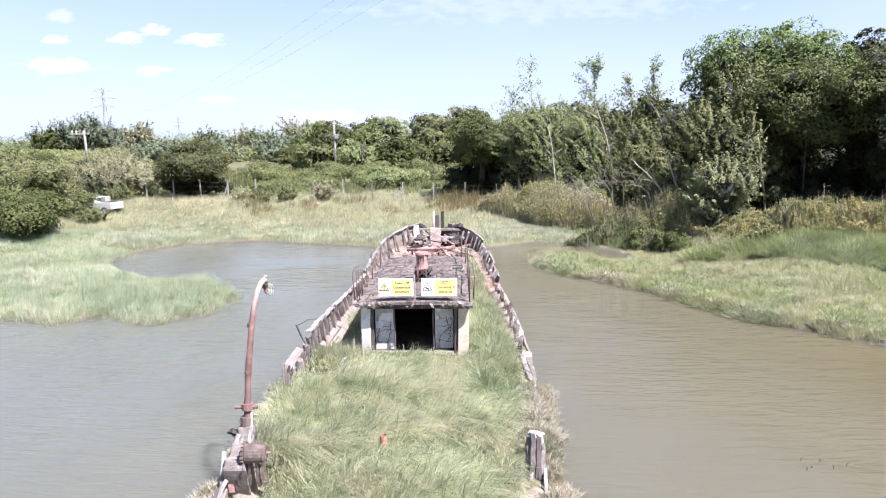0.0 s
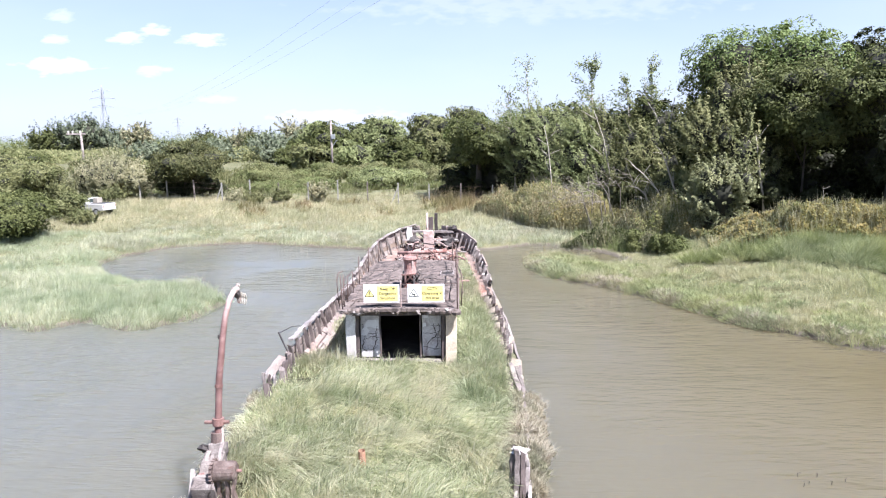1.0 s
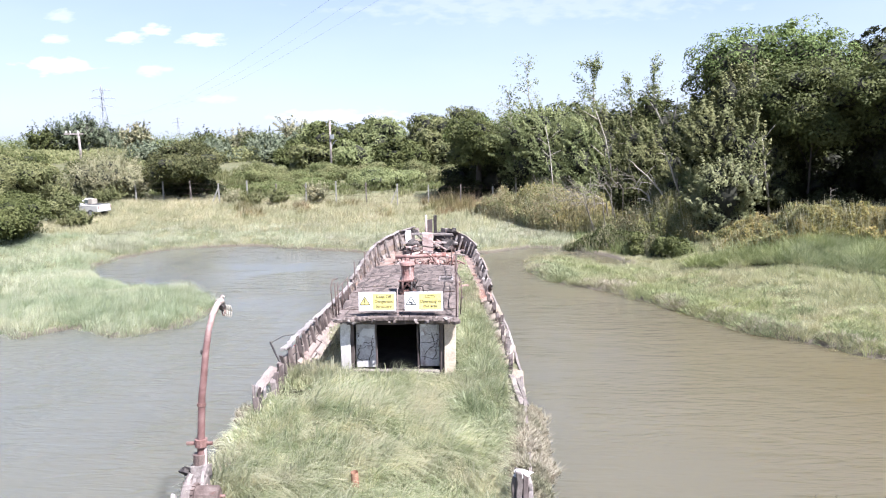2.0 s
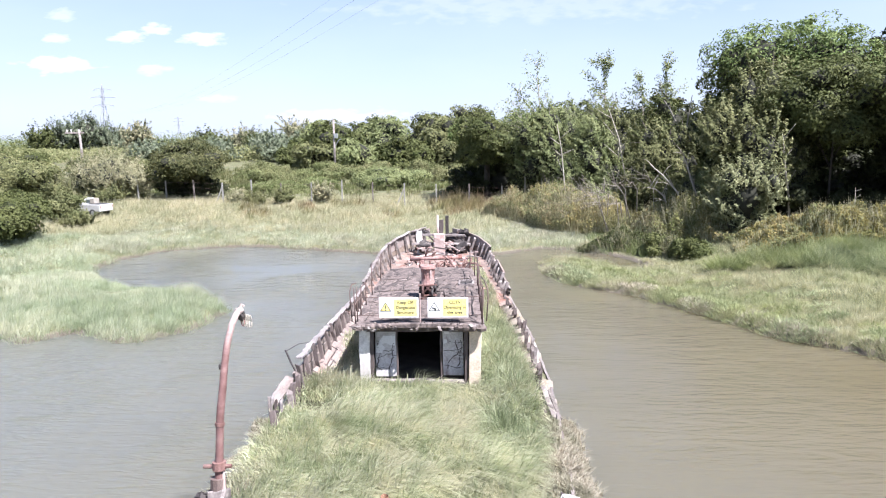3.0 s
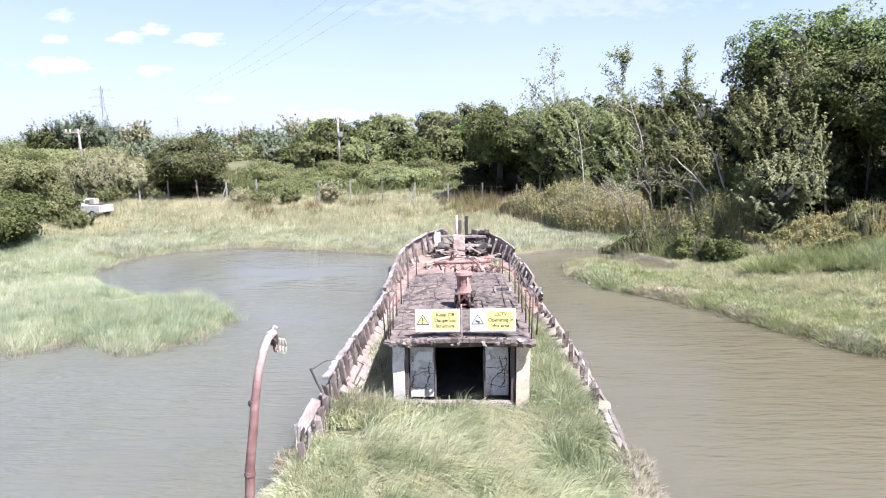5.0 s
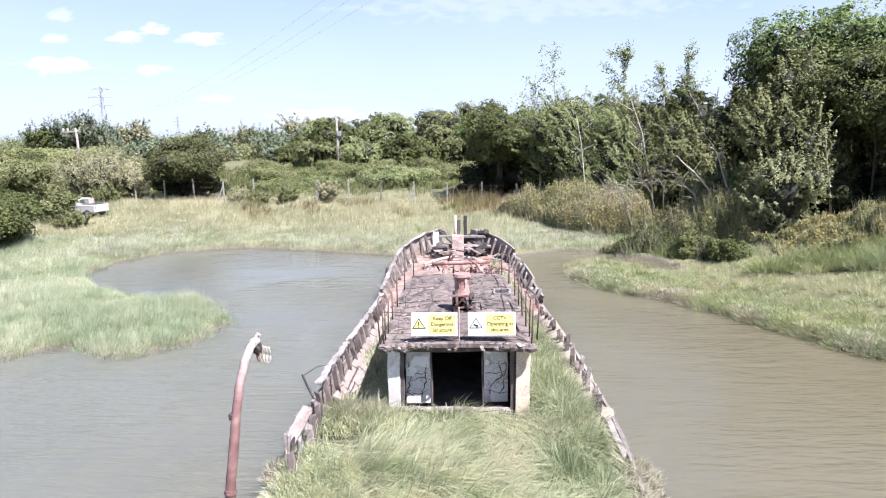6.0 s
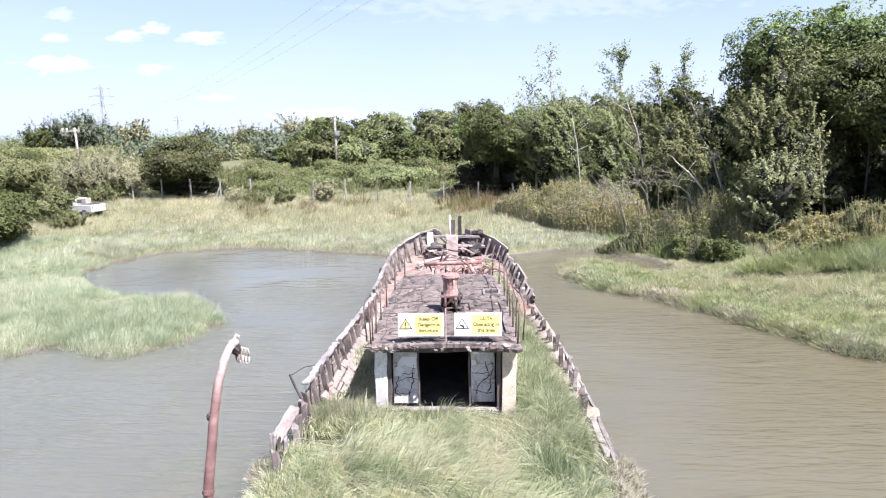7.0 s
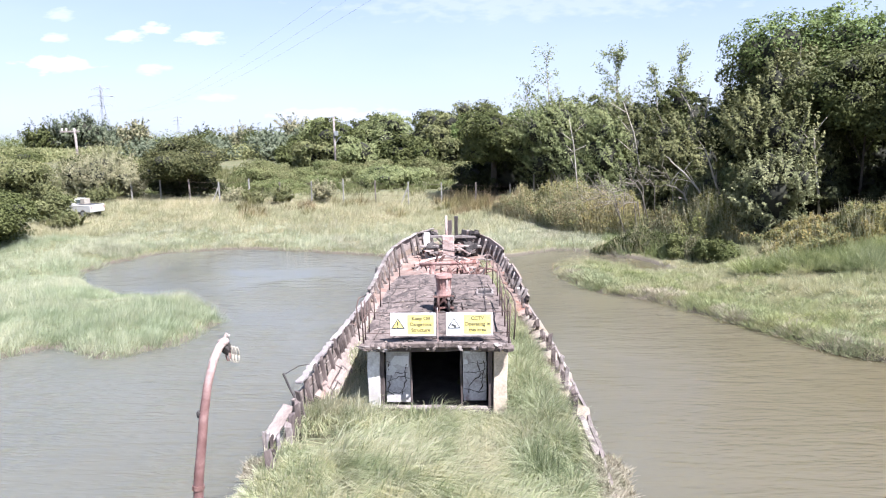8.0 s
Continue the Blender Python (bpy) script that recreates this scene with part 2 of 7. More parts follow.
DEAD_WOOD = surface("bleached_dead_branch", [(0.3, (0.148, 0.128, 0.104)), (0.7, (0.256, 0.229, 0.192))], 6, 40, 0.9, bump=0.3)
# Near-black: shade inside the crowns is put into this colour.
INNER_SHADE = surface("crown_inner_shade", [(0.3, (0.012, 0.013, 0.008)), (0.7, (0.032, 0.032, 0.020))], 6, 30, 0.95, bump=0.5)
BARK = surface("bark", [(0.3, (0.035, 0.030, 0.023)), (0.7, (0.094, 0.078, 0.062))], 5, 40, 0.9, bump=0.6, stretch=(1, 1, 0.3))
PALE_BARK = surface("pale_bark", [(0.3, (0.265, 0.234, 0.195)), (0.7, (0.406, 0.374, 0.328))], 5, 30, 0.9, bump=0.4, stretch=(1, 1, 0.3))
GREY_WOOD = surface("silvered_timber", [(0.3, (0.117, 0.095, 0.090)), (0.5, (0.215, 0.186, 0.176)), (0.72, (0.374, 0.343, 0.328))], 3, 38, 0.9, bump=0.7, stretch=(1, 0.25, 1), stain=(0.101, 0.070, 0.062), stain_scale=2.2, stain_cut=(0.56, 0.66), each=0.16)
WORN_WOOD = surface("stained_old_timber", [(0.3, (0.078, 0.064, 0.059)), (0.5, (0.148, 0.126, 0.117)), (0.72, (0.265, 0.238, 0.222))], 4, 34, 0.9, bump=0.9, stain=(0.055, 0.043, 0.039), stain_scale=3, stain_cut=(0.54, 0.64), each=0.15)
SCRUB = foliage("olive_meadow", [(0.0, (0.133, 0.136, 0.058)), (0.5, (0.211, 0.211, 0.098)), (1.0, (0.296, 0.281, 0.148))], (0.156, 0.187, 0.070), 0.12, 0.35)
GIRDER = surface("dull_grey_steel", [(0.3, (0.211, 0.226, 0.257)), (0.7, (0.281, 0.296, 0.328))], 4, 40, 0.7, bump=0.1)
DARK_WOOD = surface("tarred_timber", [(0.3, (0.043, 0.033, 0.031)), (0.7, (0.133, 0.105, 0.098))], 4, 40, 0.85, bump=0.8, stretch=(1, 1, 0.3), stain=(0.234, 0.195, 0.179), stain_scale=3, stain_cut=(0.56, 0.68), each=0.25)
PALE_PLANK = surface("bleached_pink_planking", [(0.3, (0.156, 0.123, 0.111)), (0.5, (0.222, 0.184, 0.168)), (0.72, (0.300, 0.265, 0.246))], 2.5, 30, 0.9, bump=0.5, stretch=(1, 0.3, 1), stain=(0.234, 0.148, 0.121), stain_scale=1.8, stain_cut=(0.56, 0.70), each=0.1)
BLEACHED = surface("bleached_rail", [(0.3, (0.133, 0.115, 0.113)), (0.5, (0.215, 0.193, 0.190)), (0.72, (0.320, 0.300, 0.292))], 3, 34, 0.9, bump=0.6, stretch=(1, 0.3, 1), stain=(0.156, 0.125, 0.117), stain_scale=2.6, stain_cut=(0.58, 0.68), each=0.1)
LUSH = foliage("fresh_green_grass", [(0.0, (0.248, 0.289, 0.152)), (0.5, (0.372, 0.402, 0.241)), (1.0, (0.488, 0.491, 0.340))], None, glow=0.42, rough=0.42, sheen=0.5)
DRY_SWIRL = foliage("bleached_laid_straw", [(0.0, (0.359, 0.304, 0.226)), (0.5, (0.452, 0.390, 0.300)), (1.0, (0.530, 0.468, 0.374))], None, glow=0.4, rough=0.45)
PINK_WOOD = surface("rust_stained_planking", [(0.3, (0.125, 0.090, 0.070)), (0.5, (0.195, 0.152, 0.121)), (0.72, (0.273, 0.230, 0.191))], 2.5, 30, 0.9, bump=0.5, stretch=(1, 0.3, 1), stain=(0.211, 0.101, 0.070), stain_scale=1.6, stain_cut=(0.55, 0.68), each=0.1)
FELT = surface("tarred_felt", [(0.3, (0.069, 0.054, 0.048)), (0.5, (0.133, 0.105, 0.095)), (0.72, (0.236, 0.195, 0.170))], 3.5, 45, 0.92, bump=0.6, stretch=(1, 0.6, 1), stain=(0.054, 0.041, 0.037), stain_scale=3.5, stain_cut=(0.48, 0.58), each=0.20)
WHITE = surface("flaking_white_paint", [(0.25, (0.399, 0.382, 0.371)), (0.6, (0.609, 0.592, 0.582))], 3, 30, 0.8, bump=0.3, stain=(0.443, 0.410, 0.382), stain_scale=2.6, stain_cut=(0.46, 0.66))
DOOR = surface("greyed_white_render", [(0.25, (0.392, 0.370, 0.370)), (0.6, (0.628, 0.605, 0.597))], 3, 30, 0.85, bump=0.4, stain=(0.329, 0.267, 0.251), stain_scale=3.0, stain_cut=(0.54, 0.68))
SUN_PATCH = surface("sun_patch_white", [(0.3, (0.74, 0.73, 0.72)), (0.7, (0.82, 0.81, 0.80))], 3, 30, 0.7, bump=0.15)
HUMUS = surface("grass_root_mat", [(0.3, (0.060, 0.062, 0.032)), (0.5, (0.100, 0.098, 0.054)), (0.72, (0.150, 0.140, 0.085))], 2.5, 22, 0.95, bump=0.9)
CREAM = surface("cream_render", [(0.25, (0.404, 0.330, 0.256)), (0.6, (0.557, 0.468, 0.374))], 3, 30, 0.85, bump=0.4, stain=(0.346, 0.220, 0.153), stain_scale=2.2, stain_cut=(0.58, 0.7))
CRACK = surface("crack_dark", [(0.3, (0.039, 0.033, 0.030)), (0.7, (0.094, 0.078, 0.070))], 8, 50, 0.95, bump=0.3)
# The closed cabin's darkness is put into this colour.
GLOOM = surface("cabin_gloom", [(0.3, (0.050, 0.042, 0.040)), (0.7, (0.120, 0.104, 0.096))], 3, 30, 0.95, bump=0.3)
RUST = surface("rusted_iron", [(0.3, (0.101, 0.048, 0.041)), (0.5, (0.168, 0.092, 0.080)), (0.72, (0.257, 0.172, 0.152))], 5, 55, 0.75, 0.15, bump=0.5, stain=(0.078, 0.035, 0.027), stain_scale=4, stain_cut=(0.58, 0.68), each=0.12)
DARK_RUST = surface("darker_rust", [(0.3, (0.045, 0.022, 0.018)), (0.5, (0.076, 0.041, 0.036)), (0.72, (0.116, 0.077, 0.068))], 5, 55, 0.75, 0.15, bump=0.5, stain=(0.035, 0.016, 0.012), stain_scale=4, stain_cut=(0.58, 0.68), each=0.12)
PALE_RUST = surface("bleached_rust", [(0.3, (0.257, 0.176, 0.156)), (0.5, (0.351, 0.269, 0.248)), (0.72, (0.460, 0.394, 0.370))], 5, 45, 0.8, 0.05, bump=0.4, stain=(0.218, 0.086, 0.062), stain_scale=3, stain_cut=(0.55, 0.66), each=0.1)
RED_RUST = surface("red_lead_paint", [(0.3, (0.172, 0.082, 0.072)), (0.5, (0.265, 0.160, 0.142)), (0.72, (0.382, 0.289, 0.265))], 5, 45, 0.8, 0.0, bump=0.4, stain=(0.156, 0.062, 0.047), stain_scale=3, stain_cut=(0.55, 0.66), each=0.12)
BLACK_IRON = surface("black_iron", [(0.3, (0.020, 0.017, 0.017)), (0.7, (0.066, 0.055, 0.051))], 6, 50, 0.7, 0.2, bump=0.5)
SILT = surface("dried_silt", [(0.3, (0.156, 0.129, 0.101)), (0.5, (0.226, 0.191, 0.156)), (0.72, (0.304, 0.265, 0.226))], 2.5, 22, 0.95, bump=0.9, stain=(0.195, 0.156, 0.101), stain_scale=1.8, stain_cut=(0.55, 0.68))
PINK_SOIL = surface("rust_red_debris", [(0.3, (0.133, 0.087, 0.073)), (0.5, (0.192, 0.141, 0.120)), (0.72, (0.252, 0.200, 0.176))], 2.5, 22, 0.95, bump=0.9, stain=(0.199, 0.094, 0.067), stain_scale=1.8, stain_cut=(0.52, 0.66))
CONCRETE = surface("weathered_concrete", [(0.3, (0.211, 0.203, 0.187)), (0.7, (0.328, 0.320, 0.296))], 4, 40, 0.9, bump=0.4)
ZINC = surface("galvanised_steel", [(0.3, (0.281, 0.296, 0.304)), (0.7, (0.390, 0.406, 0.413))], 4, 40, 0.5, 0.6, bump=0.1)
SIGN_WHITE = surface("sign_white", [(0.3, (0.672, 0.672, 0.664)), (0.7, (0.722, 0.722, 0.714))], 3, 20, 0.45, bump=0.05)
SIGN_YELLOW = surface("sign_yellow", [(0.3, (0.671, 0.538, 0.160)), (0.7, (0.705, 0.588, 0.208))], 3, 20, 0.45, bump=0.05)
SIGN_BLACK = surface("sign_black", [(0.3, (0.03, 0.03, 0.03)), (0.7, (0.05, 0.05, 0.05))], 3, 20, 0.5, bump=0.0)
RAIL = surface("brown_rusted_rail", [(0.3, (0.058, 0.039, 0.035)), (0.7, (0.133, 0.090, 0.078))], 6, 40, 0.8, 0.1, bump=0.2)
CAR_WHITE = surface("white_car_paint", [(0.3, (0.399, 0.399, 0.393)), (0.7, (0.441, 0.441, 0.436))], 2, 20, 0.3, bump=0.02)
CAR_DARK = surface("dark_car_parts", [(0.3, (0.03, 0.03, 0.032)), (0.7, (0.06, 0.06, 0.062))], 4, 30, 0.5, bump=0.05)
DULL_IRON = surface("brown_pitted_iron", [(0.3, (0.078, 0.053, 0.047)), (0.5, (0.133, 0.098, 0.087)), (0.72, (0.226, 0.183, 0.168))], 5, 50, 0.75, 0.15, bump=0.6, stain=(0.101, 0.047, 0.035), stain_scale=4, stain_cut=(0.56, 0.68), each=0.12)
ROPE = surface("old_rope", [(0.3, (0.234, 0.211, 0.179)), (0.7, (0.374, 0.343, 0.296))], 12, 60, 0.95, bump=0.3)


def glass_material():
    mat, nt, bsdf = new_mat("car_glass")
    bsdf.inputs["Base Color"].default_value = (0.05, 0.06, 0.06, 1)
    bsdf.inputs["Roughness"].default_value, bsdf.inputs["IOR"].default_value = 0.05, 1.45
    return mat


CAR_GLASS = glass_material()


def davit_material():
    """Rust whose outer scale has bleached towards the top of the post, with a ragged edge."""
    mat, nt, bsdf = new_mat("bleached_davit_iron")
    v = coords(nt)
    sep = nt.nodes.new("ShaderNodeSeparateXYZ")
    nt.links.new(v, sep.inputs[0])
    mr, add = nt.nodes.new("ShaderNodeMapRange"), nt.nodes.new("ShaderNodeMath")
    mr.inputs["From Min"].default_value, mr.inputs["From Max"].default_value = 1.50, 2.26
    nt.links.new(sep.outputs[2], mr.inputs[0])
    ragged = ramp(nt, noise_out(nt, 14, 5, 0.6, v, 0.5), [(0.35, (0, 0, 0)), (0.65, (0.25, 0.25, 0.25))])
    nt.links.new(mr.outputs[0], add.inputs[0])
    nt.links.new(ragged, add.inputs[1])
    fac = ramp(nt, add.outputs[0], [(0.30, (0, 0, 0)), (0.62, (0.22, 0.22, 0.22)), (1.0, (1, 1, 1))])
    grain = noise_out(nt, 40, 4, 0.6, v)
    rust = ramp(nt, noise_out(nt, 5, 6, 0.6, v, 0.4), [(0.3, (0.105, 0.048, 0.042)), (0.5, (0.170, 0.090, 0.080)), (0.72, (0.26, 0.170, 0.152))])
    pale = ramp(nt, grain, [(0.3, (0.37, 0.28, 0.25)), (0.7, (0.54, 0.45, 0.42))])
    nt.links.new(mixed(nt, fac, rust, pale), bsdf.inputs["Base Color"])
    bsdf.inputs["Roughness"].default_value = 0.75
    bumped(nt, bsdf, grain, 0.4, 0.01)
    return mat


DAVIT = davit_material()

# ---- shapes ----


class Shape:
    """Collects vertices and faces of one mesh."""

    def __init__(self):
        self.v, self.f = [], []

    def add(self, verts, faces):
        k = len(self.v)
        self.v += [tuple(p) for p in verts]
        self.f += [tuple(i + k for i in face) for face in faces]
        return self

    def box(self, c, s, turn=None):
        c, h = Vector(c), Vector(s) / 2
        pts = [Vector((x * h.x, y * h.y, z * h.z)) for x in (-1, 1) for y in (-1, 1) for z in (-1, 1)]
        m = Euler([radians(a) for a in turn]).to_matrix() if turn else Matrix.Identity(3)
        return self.add([c + m @ p for p in pts], [(0, 1, 3, 2), (4, 6, 7, 5), (0, 4, 5, 1), (2, 3, 7, 6), (0, 2, 6, 4), (1, 5, 7, 3)])

    def tube(self, pts, radii, n=8, caps=True):
        pts = [Vector(p) for p in pts]
        if not isinstance(radii, (list, tuple)):
            radii = [radii] * len(pts)
        verts, faces = [], []
        side = None
        for i, p in enumerate(pts):
            d = (pts[min(i + 1, len(pts) - 1)] - pts[max(i - 1, 0)]).normalized()
            if side is None:
                side = d.cross(Vector((0.3, 0.9, 0.2)))
                if side.length < 1e-3:
                    side = d.cross(Vector((1, 0, 0)))
            side = (side - d * side.dot(d)).normalized()
            up = d.cross(side)
            for k in range(n):
                a = 2 * math.pi * k / n
                verts.append(p + (side * math.cos(a) + up * math.sin(a)) * radii[i])
        for i in range(len(pts) - 1):
            for k in range(n):
                a, b = i * n + k, i * n + (k + 1) % n
                faces.append((a, b, b + n, a + n))
        if caps:
            faces.append(tuple(range(n))[::-1])
            faces.append(tuple(len(verts) - n + k for k in range(n)))
        return self.add(verts, faces)

    def timber(self, a, b, w, t, up=(0, 0, 1), seg=5, wob=0.012, ragged=0.0, rng=random, w2=None):
        """A worn plank or baulk from a to b, w wide across, t thick along up."""
        a, b = Vector(a), Vector(b)
        d = (b - a).normalized()
        up = Vector(up)
        up = (up - d * up.dot(d)).normalized()
        side = d.cross(up)
        verts, faces = [], []
        w2 = w if w2 is None else w2
        for i in range(seg + 1):
            k = i / seg
            c = a.lerp(b, k) + side * rng.gauss(0, wob) + up * rng.gauss(0, wob * 0.6)
            ww = (w + (w2 - w) * k) * (1 + rng.gauss(0, wob * 3))
            for sx, sz in ((-1, -1), (1, -1), (1, 1), (-1, 1)):
                p = c + side * (sx * ww / 2 * (1 + rng.gauss(0, wob * 3))) + up * (sz * t / 2 * (1 + rng.gauss(0, wob * 4)))
                if i == seg and ragged:
                    p += d * rng.uniform(-ragged, ragged)
                verts.append(p)
        for i in range(seg):
            for k in range(4):
                p, q = i * 4 + k, i * 4 + (k + 1) % 4
                faces.append((p, q, q + 4, p + 4))
        faces += [(3, 2, 1, 0), tuple(seg * 4 + k for k in range(4))]
        return self.add(verts, faces)

    def lump(self, c, r, rng, n=8, rough=0.25):
        """A rounded irregular lump."""
        c, r = Vector(c), Vector(r)
        verts, faces = [], []
        rings = n // 2 + 1
        for i in range(rings + 1):
            th = math.pi * i / rings
            for k in range(n):
                ph = 2 * math.pi * k / n
                s = 1 + rng.uniform(-rough, rough)
                verts.append(c + Vector((r.x * math.sin(th) * math.cos(ph), r.y * math.sin(th) * math.sin(ph), r.z * math.cos(th))) * s)
        for i in range(rings):
            for k in range(n):
                a, b = i * n + k, i * n + (k + 1) % n
                faces.append((a, a + n, b + n, b))
        return self.add(verts, faces)

    def grid(self, rows):
        """A sheet through equal rows of points."""
        n = len(rows[0])
        faces = [(i * n + k, i * n + k + 1, (i + 1) * n + k + 1, (i + 1) * n + k) for i in range(len(rows) - 1) for k in range(n - 1)]
        return self.add([p for row in rows for p in row], faces)

    def mesh(self, name, material, bevel=0.0, smooth=False):
        me = bpy.data.meshes.new(name)
        me.from_pydata(self.v, [], self.f)
        bm = bmesh.new()
        bm.from_mesh(me)
        bmesh.ops.recalc_face_normals(bm, faces=bm.faces)
        if bevel:
            sharp = [e for e in bm.edges if e.is_manifold and e.calc_face_angle(0) > 0.6]
            bmesh.ops.bevel(bm, geom=sharp, offset=bevel, segments=1, affect="EDGES", clamp_overlap=True)
        for f in bm.faces:
            f.smooth = smooth
        bm.to_mesh(me)
        bm.free()
        me.materials.append(material)
        return me


def part(name, shape, material, parent, label="", bevel=0.0, smooth=False):
    me = shape if isinstance(shape, bpy.types.Mesh) else shape.mesh(name, material, bevel, smooth)
    ob = new(name, me)
    ob.parent = parent
    return tagged(ob, label)


def thing(name, label, category, at=(0, 0, 0), turn=(0, 0, 0), group="", kind=""):
    ob = new(name)
    ob.matrix_world = pose(*at, *turn)
    return tagged(ob, label, category, group, kind)


def quads_mesh(name, verts, per, faces, material):
    """A mesh of many equal islands: verts (n, per, 3), and the faces of one of them."""
    n = len(verts)
    me = bpy.data.meshes.new(name)
    sizes = np.array([len(f) for f in faces])
    flat = np.concatenate([np.array(f) for f in faces])
    loops = (flat[None, :] + per * np.arange(n)[:, None]).ravel()
    me.vertices.add(n * per)
    me.vertices.foreach_set("co", np.ascontiguousarray(verts, dtype=np.float32).ravel())
    me.loops.add(len(loops))
    me.loops.foreach_set("vertex_index", loops.astype(np.int32))
    totals = np.tile(sizes, n)
    me.polygons.add(len(totals))
    me.polygons.foreach_set("loop_start", np.concatenate(([0], np.cumsum(totals)[:-1])).astype(np.int32))
    me.polygons.foreach_set("loop_total", totals.astype(np.int32))
    me.update(calc_edges=True)
    me.validate()
    me.materials.append(material)
    return me


def unit(a):
    return a / np.maximum(np.linalg.norm(a, axis=-1, keepdims=True), 1e-9)


def blades_mesh(name, base, lean, height, width, material, rng, droop=0.5, simple=False):
    """Grass blades: base (n, 3), lean (n, 2) the way they are laid and how far, height and width (n,)."""
    n = len(base)
    a = rng.uniform(0, 2 * np.pi, n)
    side = np.stack([np.cos(a), np.sin(a), np.zeros(n)], 1) * (width / 2)[:, None]
    l3 = np.concatenate([lean, np.zeros((n, 1))], 1)
    h3 = np.array([0, 0, 1.0])[None, :] * height[:, None]
    flat = np.clip(1 - droop * np.linalg.norm(lean, axis=1), 0.12, 1)[:, None]
    mid = base + l3 * height[:, None] * 0.42 + h3 * 0.58 * np.sqrt(flat)
    tip = base + l3 * height[:, None] * 1.0 + h3 * 0.86 * flat
    if simple:
        return quads_mesh(name, np.stack([base - side, base + side, tip], 1), 3, [(0, 1, 2)], material)
    v = np.stack([base - side, base + side, mid + side * 0.8, mid - side * 0.8, tip], 1)
    return quads_mesh(name, v, 5, [(0, 1, 2, 3), (3, 2, 4)], material)


def leaves_mesh(name, pos, out, size, material, rng, flat=0.75):
    """Leaves as small pointed blades at pos, facing roughly out."""
    n = len(pos)
    nrm = unit(out * flat + rng.normal(0, 0.45, (n, 3)))
    t = unit(np.cross(nrm, rng.normal(0, 1, (n, 3))))
    b = np.cross(nrm, t)
    ln = (size * rng.uniform(0.65, 1.35, n))[:, None]
    w = ln * 0.30
    v = np.stack([pos - t * ln * 0.4 - b * w, pos - t * ln * 0.4 + b * w, pos + t * ln * 0.7], 1)
    return quads_mesh(name, v, 3, [(0, 1, 2)], material)


def vnoise(x, y, scale, seed=0.0):
    """Smooth value noise in about -1..1 over arrays."""
    x, y = np.asarray(x) / scale + seed * 17.3, np.asarray(y) / scale - seed * 9.1

    def lattice(i, j):
        s = np.sin(i * 127.1 + j * 311.7 + seed * 74.7) * 43758.5453
        return (s - np.floor(s)) * 2 - 1
    i, j = np.floor(x), np.floor(y)
    fx, fy = x - i, y - j
    fx, fy = fx * fx * (3 - 2 * fx), fy * fy * (3 - 2 * fy)
    return (lattice(i, j) * (1 - fx) + lattice(i + 1, j) * fx) * (1 - fy) + (lattice(i, j + 1) * (1 - fx) + lattice(i + 1, j + 1) * fx) * fy

# ---- ground and water ----
LEFT_BANK = [(-70, -60), (-70, 8), (-30, 16), (-18, 19.2), (-12.3, 19.5), (-10.1, 18.7), (-8.9, 19.4), (-7.5, 18.7), (-6.7, 18.8), (-5.8, 19.8), (-5.2, 21.6),
             (-6.1, 22.6), (-7.7, 23.9), (-9.5, 24.8), (-11.4, 25.6), (-12.6, 27.2), (-13.8, 29.3), (-13.6, 31.2)]
FAR_BANK = [(-12.7, 33.2), (-10, 34.5), (-8, 34.4), (-5.3, 33.4), (-1.8, 32.1), (1, 32.0), (3.7, 31.8), (5.9, 33.2), (7.7, 32.6), (9.2, 31.2), (9.9, 29.2)]
RIGHT_BANK = [(10.0, 27.7), (8.8, 28.2), (7.5, 29.3), (6.2, 29.9), (5.3, 29.4), (5.25, 28.5), (5.55, 27.0), (5.9, 25.9), (6.4, 25.0), (7.9, 23.7), (9.1, 22.0),
              (9.6, 20.8), (10.3, 19.6), (10.7, 18.6), (11.5, 18.0), (13.3, 16.2), (17, 13), (21, 5), (24, -10), (26, -60)]
SHORE = np.array(LEFT_BANK + FAR_BANK + RIGHT_BANK, float)


def shore_distance(x, y):
    """Metres from the pond's edge, negative in the water."""
    x, y = np.asarray(x, float), np.asarray(y, float)
    x, y = x + 0.22 * vnoise(x, y, 1.1, 3), y + 0.22 * vnoise(x, y, 0.9, 4)
    best, inside = np.full(x.shape, 1e9), np.zeros(x.shape, bool)
    for (ax, ay), (bx, by) in zip(SHORE, np.roll(SHORE, -1, 0)):
        dx, dy = bx - ax, by - ay
        t = np.clip(((x - ax) * dx + (y - ay) * dy) / (dx * dx + dy * dy), 0, 1)
        best = np.minimum(best, (x - ax - t * dx) ** 2 + (y - ay - t * dy) ** 2)
        cross = ((ay > y) != (by > y)) & (x < (bx - ax) * (y - ay) / (by - ay + 1e-12) + ax)
        inside ^= cross
    d = np.sqrt(best)
    return np.where(inside, -d, d)


